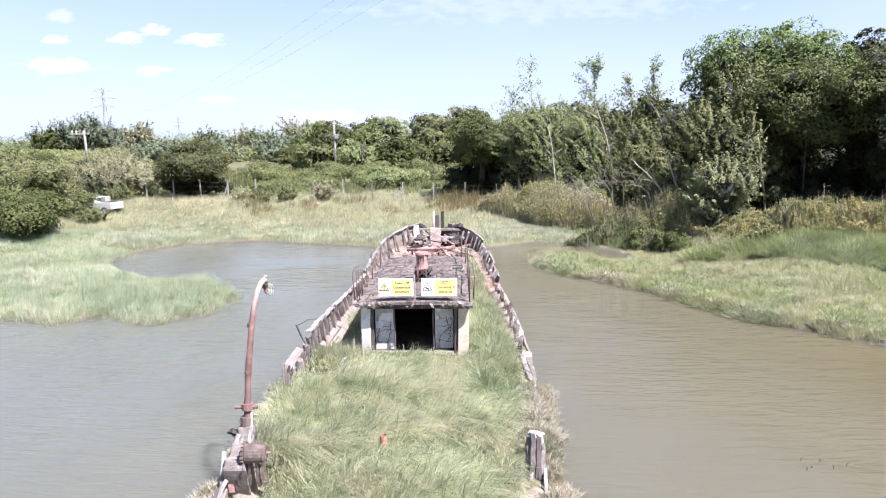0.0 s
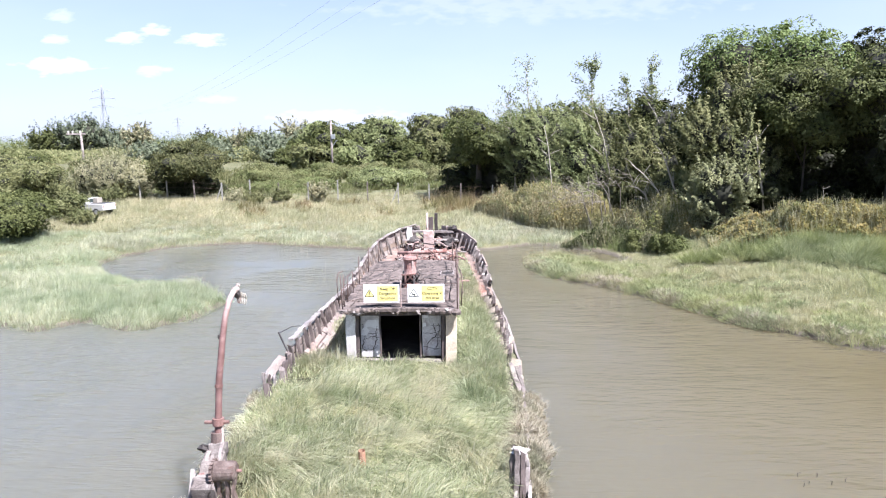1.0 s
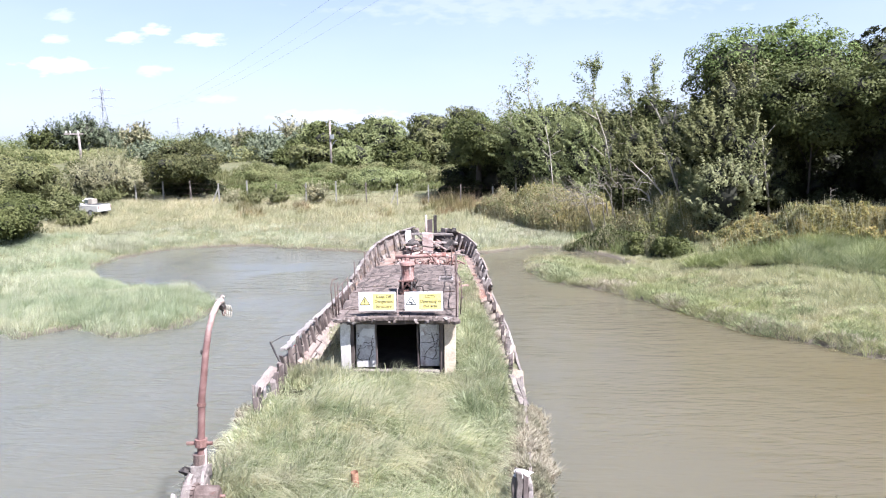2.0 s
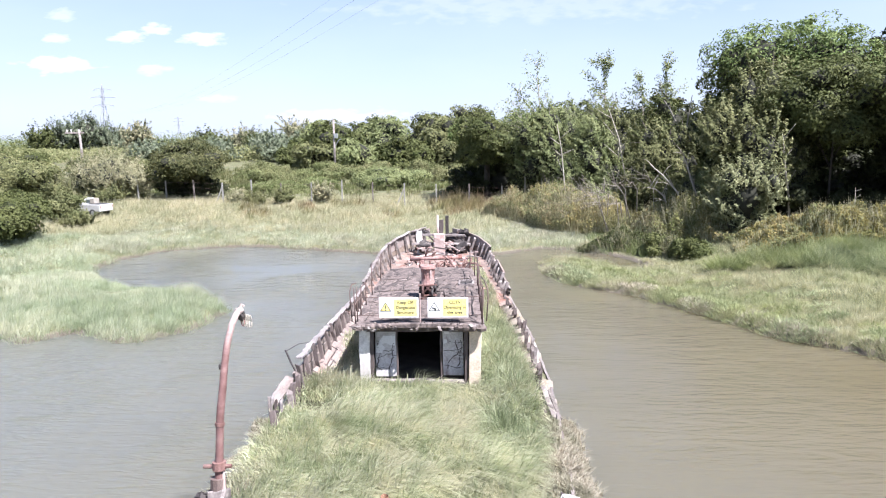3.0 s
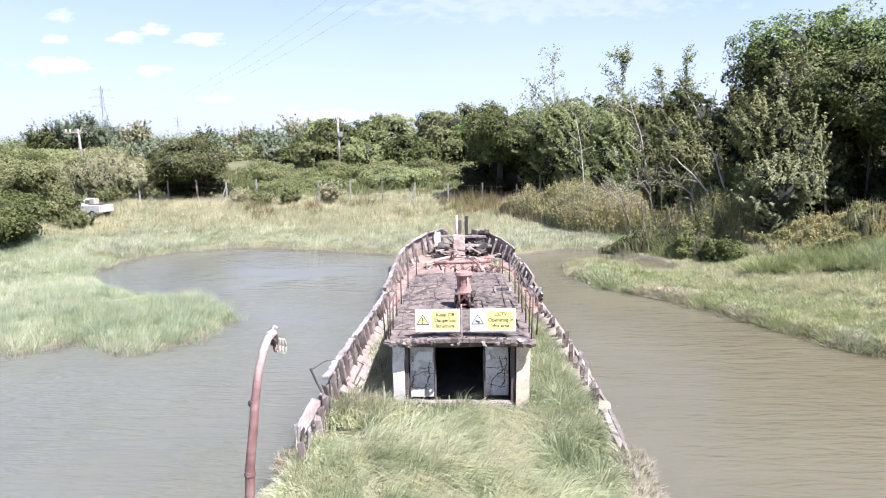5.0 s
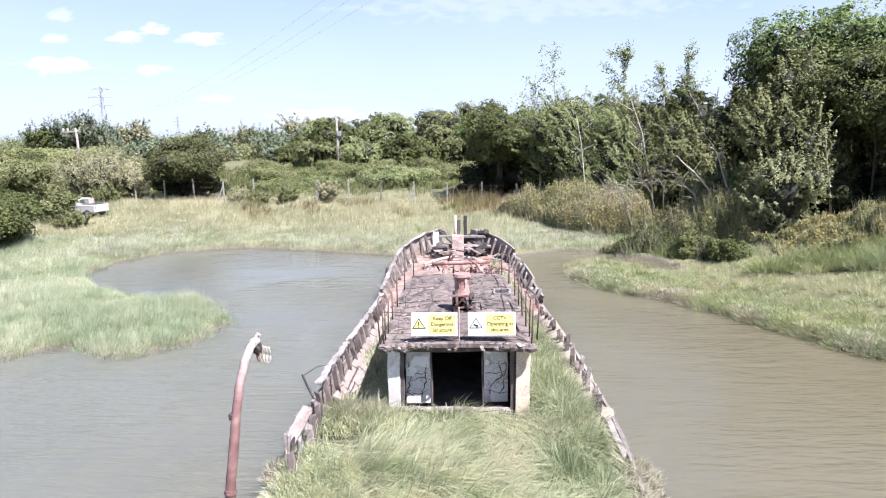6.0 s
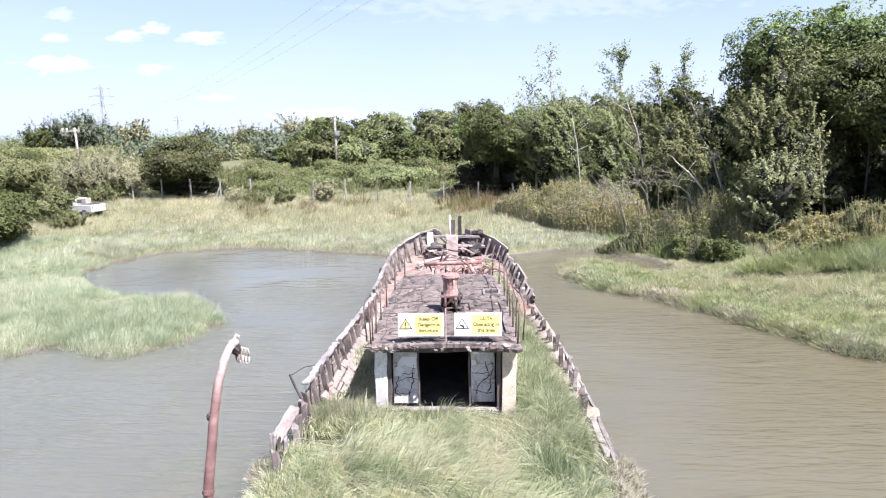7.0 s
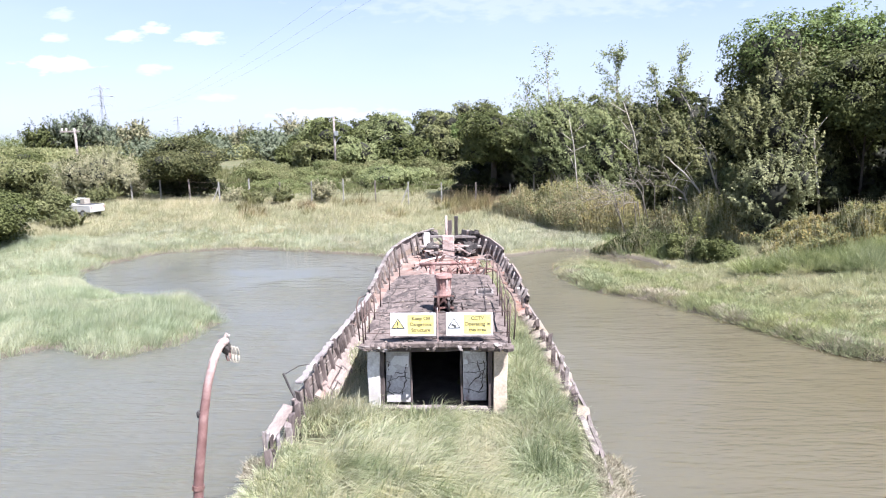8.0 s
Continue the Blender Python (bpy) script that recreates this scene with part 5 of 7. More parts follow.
def build_barge():
    rnd = random.Random(21)
    ob = thing("barge_wreck", "derelict silvered timber barge hulk, overgrown with grass", "barge", (0, 0, 0))
    # outer planking, strake by strake, each plank a piece
    for name, side, sgn in (("port", left, -1), ("starboard", right, 1)):
        for j, (z0, z1) in enumerate(((-0.5, -0.12), (-0.12, 0.14), (0.14, 0.38), (0.38, 0.60))):
            y = 2.0
            while y < 30.0:
                ln = min(rnd.uniform(2.2, 3.6), 30.2 - y)
                rows = []
                for i in range(6):
                    yy = y + ln * i / 5 - (0.012 if i == 5 else 0)
                    xo = side(yy) - sgn * (0.10 * (3 - j) ** 1.4 * 0.35)
                    w = rnd.gauss(0, 0.006)
                    rows.append([(xo + w, yy, z0 + 0.008), (xo + sgn * 0.05 + w, yy, z0 + 0.012), (xo + sgn * 0.05 + w, yy, z1 - 0.012), (xo + w, yy, z1 - 0.008), (xo + w, yy, z0 + 0.008)])
                part("hull_plank", Shape().grid(rows), DARK_WOOD if j < 2 else GREY_WOOD, ob)
                y += ln
    # decks
    rows = [[(left(y) + (right(y) - left(y)) * k / 16, y, float(deck_z(left(y) + (right(y) - left(y)) * k / 16, y)) - 0.04) for k in range(17)] for y in np.arange(2, 21.01, 0.3)]
    part("deck", Shape().grid(rows), HUMUS, ob, "deck buried under matted grass roots", smooth=True)
    rows = [[(left(y) + 0.03 + (right(y) - left(y) - 0.06) * k / 16, y, float(deck_z(left(y) + (right(y) - left(y)) * k / 16, y)) + 0.05) for k in range(17)] for y in np.arange(20.3, 30.1, 0.3)]
    part("foredeck", Shape().grid(rows), PINK_SOIL, ob, "foredeck covered with rust-red debris", smooth=True)
    part("transom", Shape().timber((left(2.0), 2, 0.15), (right(2.0), 2, 0.15), 0.12, 1.1), GREY_WOOD, ob)
    # port bulwark beside the deckhouse: frames, cap rail, inner boards
    y = 13.55
    while y < 20.8:
        yy = y + rnd.uniform(-.06, .06)
        x = left(yy)
        t = rail(yy) + rnd.uniform(-0.04, 0.03)
        part("frame_timber", Shape().timber((x + 0.27, yy, 0.45), (x + 0.13, yy + rnd.uniform(-.04, .04), t), 0.055, 0.08, (1, 0, 0), 4, 0.014, 0.05, rnd), DARK_WOOD, ob, bevel=0.008)
        y += rnd.choice((0.30, 0.52, 0.60))
    y = 13.8
    while y < 20.4:
        ln = rnd.uniform(1.2, 1.9)
        e = min(y + ln, 20.9)
        z0, z1 = rail(y), rail(e)
        part("cap_rail", Shape().timber((left(y) + 0.08, y, z0), (left(e - .02) + 0.08, e - 0.02, z1), 0.115, 0.05, (0, 0, 1), 7, 0.018, 0.05, rnd), BLEACHED, ob, "bleached cap rail", bevel=0.01)
        y = e
    for j in range(2):
        y = 14.45 + 0.12 * j
        while y < 20.8:
            e = min(y + rnd.uniform(1.6, 2.6), 21.2)
            xo, z = 0.28 + 0.17 * j, 0.66 - 0.08 * j
            part("inner_board", Shape().timber((left(y) + xo, y, z), (left(e) + xo, e - 0.02, z - 0.02), 0.20, 0.035, (0.52, 0, 0.86), 6, 0.006, 0.02, rnd), PALE_PLANK, ob)
            y = e
    for zc in (0.55, 0.72, 0.90):
        y = 13.6
        while y < 20.8:
            e = min(y + rnd.uniform(1.8, 2.8), 21.0)
            part("bulwark_plank", Shape().timber((left(y) + 0.03, y, zc), (left(e) + 0.03, e - 0.02, zc - 0.03), 0.15, 0.05, (-1, 0, 0), 6, 0.008, 0.02, rnd), PALE_PLANK, ob)
            y = e
    # stern part of the port side: broken pale planks
    part("broken_plank", Shape().timber((-1.20, 13.42, 0.94), (-1.23, 12.36, 0.88), 0.19, 0.06, (0.30, -0.25, 0.9), 7, 0.004, 0.03, rnd), PALE_PLANK, ob, "broken plank with worn white paint", bevel=0.01)
    for k in range(5):
        yy = 12.30 + 0.04 * (k % 2)
        xx = -1.28 + 0.055 * k
        part("split_end", Shape().timber((xx, yy, 0.45), (xx + rnd.uniform(-.01, .01), yy + 0.03, 0.98 + rnd.uniform(-.07, .05)), 0.04, 0.09, (0, 1, 0), 4, 0.006, 0.05, rnd), (GREY_WOOD, BLEACHED, DARK_WOOD)[k % 3], ob, bevel=0.006)
    for yy, h in ((11.75, 0.98), (11.95, 0.92), (12.72, 0.96), (12.9, 1.0), (13.3, 1.08)):
        part("frame_timber", Shape().timber((left(yy) + 0.15, yy, 0.35), (left(yy) + (0.10 if yy < 12.5 else 0.17), yy, h), 0.075, 0.10, (1, 0, 0), 4, 0.014, 0.06, rnd), DARK_WOOD if yy != 12.72 else GREY_WOOD, ob, bevel=0.008)
    for a, b in (((-1.32, 11.6, 0.55), (-1.05, 10.4, 0.40)), ((-1.38, 11.2, 0.30), (-1.22, 9.9, 0.22)), ((-1.2, 9.6, 0.42), (-1.12, 8.9, 0.38)), ((-1.1, 8.2, 0.62), (-1.0, 7.0, 0.5))):
        part("broken_plank", Shape().timber(a, b, 0.26, 0.06, (-0.8, 0, 0.6), 6, 0.02, 0.08, rnd), GREY_WOOD, ob, "broken silvered hull plank", bevel=0.01)
    # starboard side: pairs of rotten frame heads, silted gunwale
    y = 14.35
    while y < 25.5:
        for k in range(2):
            yy = y + 0.17 * k
            h = 0.86 + rnd.uniform(-0.12, 0.12)
            x = right(yy) - 0.18
            part("frame_head", Shape().timber((x, yy, 0.35), (x + rnd.uniform(-.03, .06), yy + rnd.uniform(-.05, .05), h), 0.075, 0.08, (1, 0, 0), 4, 0.02, 0.08, rnd, 0.05), GREY_WOOD if rnd.random() < 0.3 else DARK_WOOD, ob, bevel=0.006)
        y += 0.72
    s = Shape()
    rows = []
    for y in np.arange(6.0, 29.4, 0.12):
        x = right(y)
        n1, n2 = float(vnoise(x, y, 0.45, 61)), float(vnoise(x, y, 1.6, 62))
        h = 0.60 + 0.10 * n1 + 0.09 * n2 - (0.16 if y < 13 else 0)
        rows.append([(x - 0.42, y, 0.38), (x - 0.30, y, h - 0.06), (x - 0.14 + 0.04 * n1, y, h), (x + 0.03 + 0.05 * n1, y, h - 0.05), (x + 0.09 + 0.04 * n2, y, 0.22), (x + 0.05, y, 0.05), (x - 0.02, y, -0.15)])
    part("silted_gunwale", s.grid(rows), SILT, ob, "crumbling gunwale crusted with pale dried silt", smooth=True)
    s = Shape()
    rows = []
    for y in np.arange(6.0, 11.8, 0.12):
        x = left(y)
        n1, n2 = float(vnoise(x, y, 0.45, 63)), float(vnoise(x, y, 1.2, 64))
        h = 0.55 + 0.10 * n1 + 0.08 * n2
        rows.append([(x + 0.45, y, 0.36), (x + 0.3, y, h - 0.04), (x + 0.12, y, h), (x - 0.03, y, h - 0.08), (x - 0.08, y, 0.2), (x - 0.02, y, -0.1)])
    part("silted_gunwale", s.grid(rows), SILT, ob, "crumbling gunwale crusted with pale dried silt", smooth=True)
    for a, b, w in (((3.58, 13.08, 0.90), (3.75, 12.50, 0.52), 0.11), ((3.71, 13.04, 0.84), (3.84, 12.56, 0.48), 0.08)):
        part("broken_plank", Shape().timber(a, b, w, 0.08, (0.25, -0.5, 0.78), 6, 0.005, 0.03, rnd), WORN_WOOD, ob, "weathered grey broken plank leaning outboard", bevel=0.01)
    for k in range(3):
        part("frame_head", Shape().timber((3.46 + 0.06 * k, 12.72 + 0.1 * k, 0.30), (3.50 + 0.05 * k, 12.80 + 0.1 * k, 0.74 - 0.05 * k), 0.09, 0.10, (1, 0, 0), 4, 0.02, 0.07, rnd), (DARK_WOOD, GREY_WOOD, DARK_WOOD)[k], ob, bevel=0.008)
    for yy, h in ((14.05, 0.84), (13.85, 0.92), (13.45, 0.7), (12.65, 0.6), (12.4, 0.5)):
        part("frame_head", Shape().timber((right(yy) - 0.24, yy, 0.3), (right(yy) - 0.2, yy, h), 0.085, 0.09, (1, 0, 0), 4, 0.02, 0.09, rnd), DARK_WOOD, ob, bevel=0.008)
    # quarter post: a weathered stump, split down its face, bleached on top
    for dx, dy, w, h, m in ((-0.10, 0.02, 0.08, 1.05, WORN_WOOD), (-0.03, -0.03, 0.09, 1.14, WORN_WOOD), (0.05, -0.04, 0.08, 1.12, DARK_WOOD), (0.11, 0.0, 0.07, 1.02, GREY_WOOD), (0.0, 0.10, 0.20, 1.08, DARK_WOOD), (0.07, -0.09, 0.06, 0.72, DARK_WOOD), (-0.06, -0.10, 0.05, 0.60, GREY_WOOD)):
        part("post_slab", Shape().timber((3.36 + dx * 1.15, 8.72 + dy * 1.2, 0.0), (3.40 + dx * 0.9, 8.86 + dy, h), w, 0.16, (0, 1, 0), 8, 0.010, 0.05, rnd, w * 0.85), m, ob, "split quarter post, bleached and stained black", bevel=0.008)
    part("post_cap", Shape().lump((3.41, 8.86, 1.11), (0.12, 0.09, 0.035), rnd, 9, 0.35), WHITE, ob, "white crusted post head")
    # A black lump paints the darkness of a hole in the post head.
    part("post_hole", Shape().lump((3.35, 8.79, 1.13), (0.035, 0.03, 0.02), rnd, 7, 0.3), BLACK_IRON, ob, "black lump that stands in for a hole's darkness")
    for k in range(34):
        a = rnd.uniform(0, 6.283)
        p = Vector((3.37 + 0.2 * math.cos(a), 8.66 + 0.2 * math.sin(a), 0.12))
        e = p + Vector((math.cos(a) * rnd.uniform(0.1, 0.35), math.sin(a) * rnd.uniform(0.05, 0.3) - 0.05, rnd.uniform(0.05, 0.35)))
        part("dead_twig", Shape().tube([p, p.lerp(e, 0.5) + Vector((0, 0, rnd.uniform(0.0, 0.1))), e], [0.010, 0.008, 0.004], 4), DEAD_WOOD, ob)
    # bow: flared frames with planks behind, cap
    for side, sgn in ((left, -1), (right, 1)):
        ys = np.concatenate([np.arange(21.3, 28.2, 0.80 if sgn < 0 else 0.56), np.array([28.6, 29.0, 29.35, 29.65])])
        for yy in ys:
            x = side(yy)
            t = rail(yy) + rnd.uniform(-.04, .05)
            f = sgn * 0.10
            if sgn > 0:
                t += rnd.uniform(-.22, .0)
            part("bow_frame", Shape().timber((x - sgn * 0.16 - f, yy, 0.52), (x - sgn * 0.06 + f * 0.3, yy + rnd.uniform(-.03, .03), t), 0.065, 0.09, (1, 0, 0), 4, 0.012, 0.04, rnd), WORN_WOOD if sgn < 0 else GREY_WOOD, ob, bevel=0.008)
        for k in range(4):
            y = 21.1
            while y < 29.6:
                e = min(y + rnd.uniform(1.4, 2.4), 29.95)
                n = 7
                rows = []
                for i in range(n):
                    yy = y + (e - y - 0.015) * i / (n - 1)
                    lo = 0.56 + (rail(yy) - 0.60) * k / 4 + 0.008
                    hi = 0.56 + (rail(yy) - 0.60) * (k + 1) / 4 - 0.008
                    xl, xh = side(yy) - sgn * 0.08 * (1 - k / 4), side(yy) - sgn * 0.08 * (1 - (k + 1) / 4)
                    rows.append([(xl, yy, lo), (xl + sgn * 0.05, yy, lo), (xh + sgn * 0.05, yy, hi), (xh, yy, hi), (xl, yy, lo)])
                gone = sgn > 0 and k >= 2 and rnd.random() < 0.06 + 0.22 * (k - 2)
                if not gone:
                    part("bow_plank", Shape().grid(rows), PALE_PLANK if k != 1 else PINK_WOOD, ob)
                y = e
        y = 21.2
        while y < 29.5:
            e = min(y + rnd.uniform(0.9, 1.3), 29.8)
            if sgn < 0 or (y > 26.5 and rnd.random() < 0.4):
                part("cap_rail", Shape().timber((side(y) - sgn * 0.02, y, rail(y) + 0.03), (side(e) - sgn * 0.02, e - 0.02, rail(e) + 0.03), 0.11, 0.05, (0, 0, 1), 5, 0.014, 0.04, rnd), WORN_WOOD if rnd.random() < 0.4 else BLEACHED, ob, "bleached cap rail", bevel=0.01)
            y = e
    part("stem_post", Shape().timber((1.22, 30.2, -0.3), (1.22, 30.42, 1.85), 0.24, 0.26, (0, 1, 0), 6, 0.012, 0.04, rnd), DARK_WOOD, ob, bevel=0.012)
    arc = [(0.0 + 2.4 * k / 14, 26.9 + 0.75 * math.sin(math.pi * k / 14), 0.66 + 0.14 * math.sin(math.pi * k / 14)) for k in range(15)]
    part("deck_beam", Shape().tube(arc, 0.06, 6), PALE_RUST, ob, "curved rusty deck beam", smooth=True)
    for a, b in (((0.25, 28.6, 1.42), (2.3, 28.7, 1.40)), ((0.1, 28.2, 1.12), (2.5, 28.3, 1.1)), ((0.5, 27.9, 0.9), (2.5, 28.9, 0.95))):
        part("cross_timber", Shape().timber(a, b, 0.10, 0.09, (0, 0, 1), 6, 0.02, 0.05, rnd), GREY_WOOD, ob, bevel=0.008)
    part("leaning_board", Shape().timber((0.44, 28.35, 0.60), (0.37, 28.6, 1.60), 0.30, 0.07, (0, 1, 0), 6, 0.012, 0.06, rnd, 0.22), WHITE, ob, "leaning bleached white board", bevel=0.01)
    for c, r in (((2.25, 29.0, 1.45), (0.24, 0.2, 0.16)), ((0.62, 28.9, 1.5), (0.2, 0.16, 0.08)), ((1.75, 28.9, 1.2), (0.3, 0.25, 0.22)), ((2.1, 28.4, 0.95), (0.35, 0.3, 0.25)), ((0.62, 28.3, 1.0), (0.28, 0.25, 0.24))):
        part("iron_debris", Shape().lump(c, r, rnd, 8, 0.4), BLACK_IRON, ob, "blackened iron debris")
    for k in range(70):
        y = rnd.uniform(20.4, 27.5)
        a = Vector((rnd.uniform(left(y) + 0.3, right(y) - 0.6), y, 0.60 + rnd.uniform(0, 0.05)))
        m = rnd.choice((WORN_WOOD, DARK_WOOD, RUST, PALE_RUST, GREY_WOOD, BLACK_IRON))
        part("deck_scrap", Shape().timber(a, a + Vector((rnd.uniform(-.4, .4), rnd.uniform(-.35, .35), rnd.uniform(0, .12))), rnd.uniform(.04, .13), 0.04, (0, 0, 1), 3, 0.02, 0.05, rnd), m, ob)
    for k in range(16):
        a = Vector((rnd.uniform(0.2, 2.6), rnd.uniform(26.5, 29), rnd.uniform(0.65, 1.1)))
        part("deck_scrap", Shape().timber(a, a + Vector((rnd.uniform(-.7, .7), rnd.uniform(-.4, .4), rnd.uniform(-.1, .5))), rnd.uniform(.05, .14), 0.05, (0, 0, 1), 3, 0.015, 0.05, rnd), rnd.choice((DARK_WOOD, GREY_WOOD, PALE_RUST)), ob)
    return ob


build_barge()


def build_windlass_and_posts():
    rnd = random.Random(4)
    ob = thing("windlass_bitts", "pale boxed windlass post at the bow with iron bitts", "windlass", (1.22, 28.2, 0.62))
    part("post", Shape().timber((0, 0, -0.05), (0, 0.05, 0.92), 0.46, 0.34, (0, 1, 0), 6, 0.01, 0.02, rnd), PALE_RUST, ob, "pale rust-stained box post", bevel=0.03)
    part("bitt", Shape().tube([(-0.08, 0.72, -0.05), (-0.08, 0.72, 1.6)], 0.05, 8), PALE_RUST, ob, "pale iron bitt", smooth=True)
    part("bitt", Shape().timber((0.32, 0.8, -0.05), (0.32, 0.8, 1.56), 0.14, 0.14, (0, 1, 0), 5, 0.008, 0.02, rnd), BLACK_IRON, ob, "black iron bitt", bevel=0.01)
    part("barrel", Shape().tube([(-0.85, 0.35, 0.42), (0.95, 0.35, 0.45)], 0.09, 10), RUST, ob, smooth=True)
    for x in (-0.6, 0.65):
        part("gear_wheel", Shape().tube([(x - 0.04, 0.35, 0.42), (x + 0.04, 0.35, 0.42)], 0.2, 14), BLACK_IRON, ob)
    # red winch wreckage on the foredeck
    ob = thing("cargo_winch", "collapsed red-painted cargo winch on the foredeck", "winch", (1.35, 21.4, 0.6))
    ob.scale = (1.1, 1.1, 1.3)
    for x in (-0.42, 0.38):
        part("side_frame", Shape().timber((x, -0.25, -0.08), (x + 0.03, 0.05, 0.85), 0.10, 0.35, (0, 1, 0), 5, 0.015, 0.03, rnd), RED_RUST, ob, bevel=0.01)
    part("drum", Shape().tube([(-0.4, 0, 0.45), (-0.36, 0, 0.45), (-0.36, 0, 0.45), (0.34, 0, 0.47), (0.38, 0, 0.47)], [0.24, 0.24, 0.15, 0.15, 0.24], 14), RUST, ob, smooth=False)
    part("gear_wheel", Shape().tube([(0.46, 0, 0.5), (0.53, 0, 0.5)], 0.34, 18), RED_RUST, ob)
    part("gear_wheel", Shape().tube([(-0.55, 0.1, 0.55), (-0.48, 0.1, 0.55)], 0.26, 16), RED_RUST, ob)
    part("shaft", Shape().tube([(-0.75, 0.05, 0.88), (0.72, 0.0, 0.93)], 0.045, 8), RED_RUST, ob, smooth=True)
    for k in range(52):
        a = Vector((rnd.uniform(-0.9, 0.95), rnd.uniform(-0.9, 1.0), rnd.uniform(0.2, 0.8)))
        b = a + Vector((rnd.uniform(-.35, .35), rnd.uniform(-.2, .2), rnd.uniform(-0.1, .35)))
        part("bent_rod", Shape().tube([a, a.lerp(b, 0.5) + Vector((0, 0, rnd.uniform(-.1, .15))), b], rnd.uniform(0.010, 0.026), 6), rnd.choice((RED_RUST, RUST, RUST, BLACK_IRON)), ob, smooth=True)
    for k in range(44):
        c = (rnd.uniform(-0.85, 0.9), rnd.uniform(-0.7, 1.3), rnd.uniform(0.05, 0.55))
        part("iron_scrap", Shape().lump(c, (rnd.uniform(.04, .14), rnd.uniform(.04, .10), rnd.uniform(.03, .12)), rnd, 7, 0.45), rnd.choice((BLACK_IRON, RUST, RUST, RED_RUST, PALE_RUST)), ob)
    for k in range(8):
        a = Vector((rnd.uniform(-.9, 1.0), rnd.uniform(-.6, 1.2), 0.03))
        part("fallen_plate", Shape().timber(a, a + Vector((rnd.uniform(-.5, .5), rnd.uniform(-.3, .3), rnd.uniform(0, .12))), rnd.uniform(.15, .3), 0.03, (0, 0, 1), 3, 0.02, 0.04, rnd), rnd.choice((RED_RUST, PALE_RUST)), ob)
    # capstan on the deckhouse roof
    ob = thing("capstan", "rusty capstan with black geared base and pale red barrel", "capstan", (1.35, 16.05, 1.87))
    ob.scale = (1.05, 1.05, 0.88)
    part("bed_plate", Shape().box((0, 0, 0.0), (0.52, 0.42, 0.06)), BLACK_IRON, ob, bevel=0.01)
    for x in (-0.17, 0.17):
        part("cheek", Shape().timber((x, 0, 0), (x * 0.9, 0, 0.40), 0.045, 0.26, (0, 1, 0), 4, 0.01, 0.02, rnd), BLACK_IRON, ob, bevel=0.01)
    part("gear_case", Shape().timber((0, 0.06, 0.02), (0, 0.06, 0.36), 0.16, 0.14, (0, 1, 0), 4, 0.012, 0.02, rnd), BLACK_IRON, ob, bevel=0.01)
    for gx, gz, r, m in ((-0.10, 0.20, 0.13, DARK_RUST), (0.10, 0.15, 0.10, BLACK_IRON)):
        rim = [(gx, -0.14 + r * math.cos(a), gz + r * math.sin(a)) for a in np.linspace(0, 2 * math.pi, 15)]
        wheel = part("gear_wheel", Shape().tube(rim, 0.026, 6, caps=False), m, ob)
        for a in (0.4, 1.45, 2.5):
            v = Vector((0, math.cos(a), math.sin(a))) * r
            part("spoke", Shape().tube([Vector((gx, -0.14, gz)) - v, Vector((gx, -0.14, gz)) + v], 0.014, 5), m, wheel)
    for x0, x1, z0, z1 in ((-0.2, 0.2, 0.10, 0.10), (-0.2, 0.2, 0.36, 0.36), (-0.19, 0.05, 0.05, 0.34), (0.19, -0.02, 0.05, 0.32)):
        part("stay_bar", Shape().timber((x0, -0.15, z0), (x1, -0.15, z1), 0.035, 0.03, (0, 1, 0), 3, 0.006, 0.02, rnd), DARK_RUST if z0 != z1 else RUST, ob)
    part("barrel", Shape().tube([(0, 0, 0.36), (0, 0, 0.42), (0, 0, 0.6), (0, 0, 0.74), (0, 0, 0.78), (0, 0, 0.84)], [0.16, 0.145, 0.125, 0.14, 0.175, 0.16], 14), RED_RUST, ob, "faded red flared barrel")
    for k in range(6):
        a = k * math.pi / 3
        part("whelp", Shape().timber((0.115 * math.cos(a), 0.115 * math.sin(a), 0.42), (0.13 * math.cos(a), 0.13 * math.sin(a), 0.75), 0.05, 0.04, (math.cos(a), math.sin(a), 0), 3, 0.006, 0, rnd), PALE_RUST if k % 2 else RUST, ob, bevel=0.006)
    for k in range(9):
        part("iron_scrap", Shape().lump((rnd.uniform(-.24, .24), rnd.uniform(-.2, .1), rnd.uniform(0.05, 0.36)), (rnd.uniform(.03, .07), 0.05, rnd.uniform(.03, .09)), rnd, 7, 0.4), rnd.choice((BLACK_IRON, BLACK_IRON, RUST)), ob)
    part("crank", Shape().tube([(0.18, -0.02, 0.16), (0.34, -0.05, 0.18), (0.36, -0.05, 0.02)], 0.02, 6), BLACK_IRON, ob, smooth=True)


build_windlass_and_posts()

# ---- the deckhouse ----
RX0, RX1, RY0, RY1, RZ = -0.04, 2.56, 13.95, 19.6, 1.815


def roof_z(x, y):
    return RZ + 0.05 * math.cos((x - 1.26) / 1.3 * 1.4) + 0.01 * math.sin(y * 2.1)


def roof_edge(y):
    k = max(0.0, (y - 17.0) / 3.5)
    return RX0 + 0.30 * k * k, RX1 - 0.30 * k * k


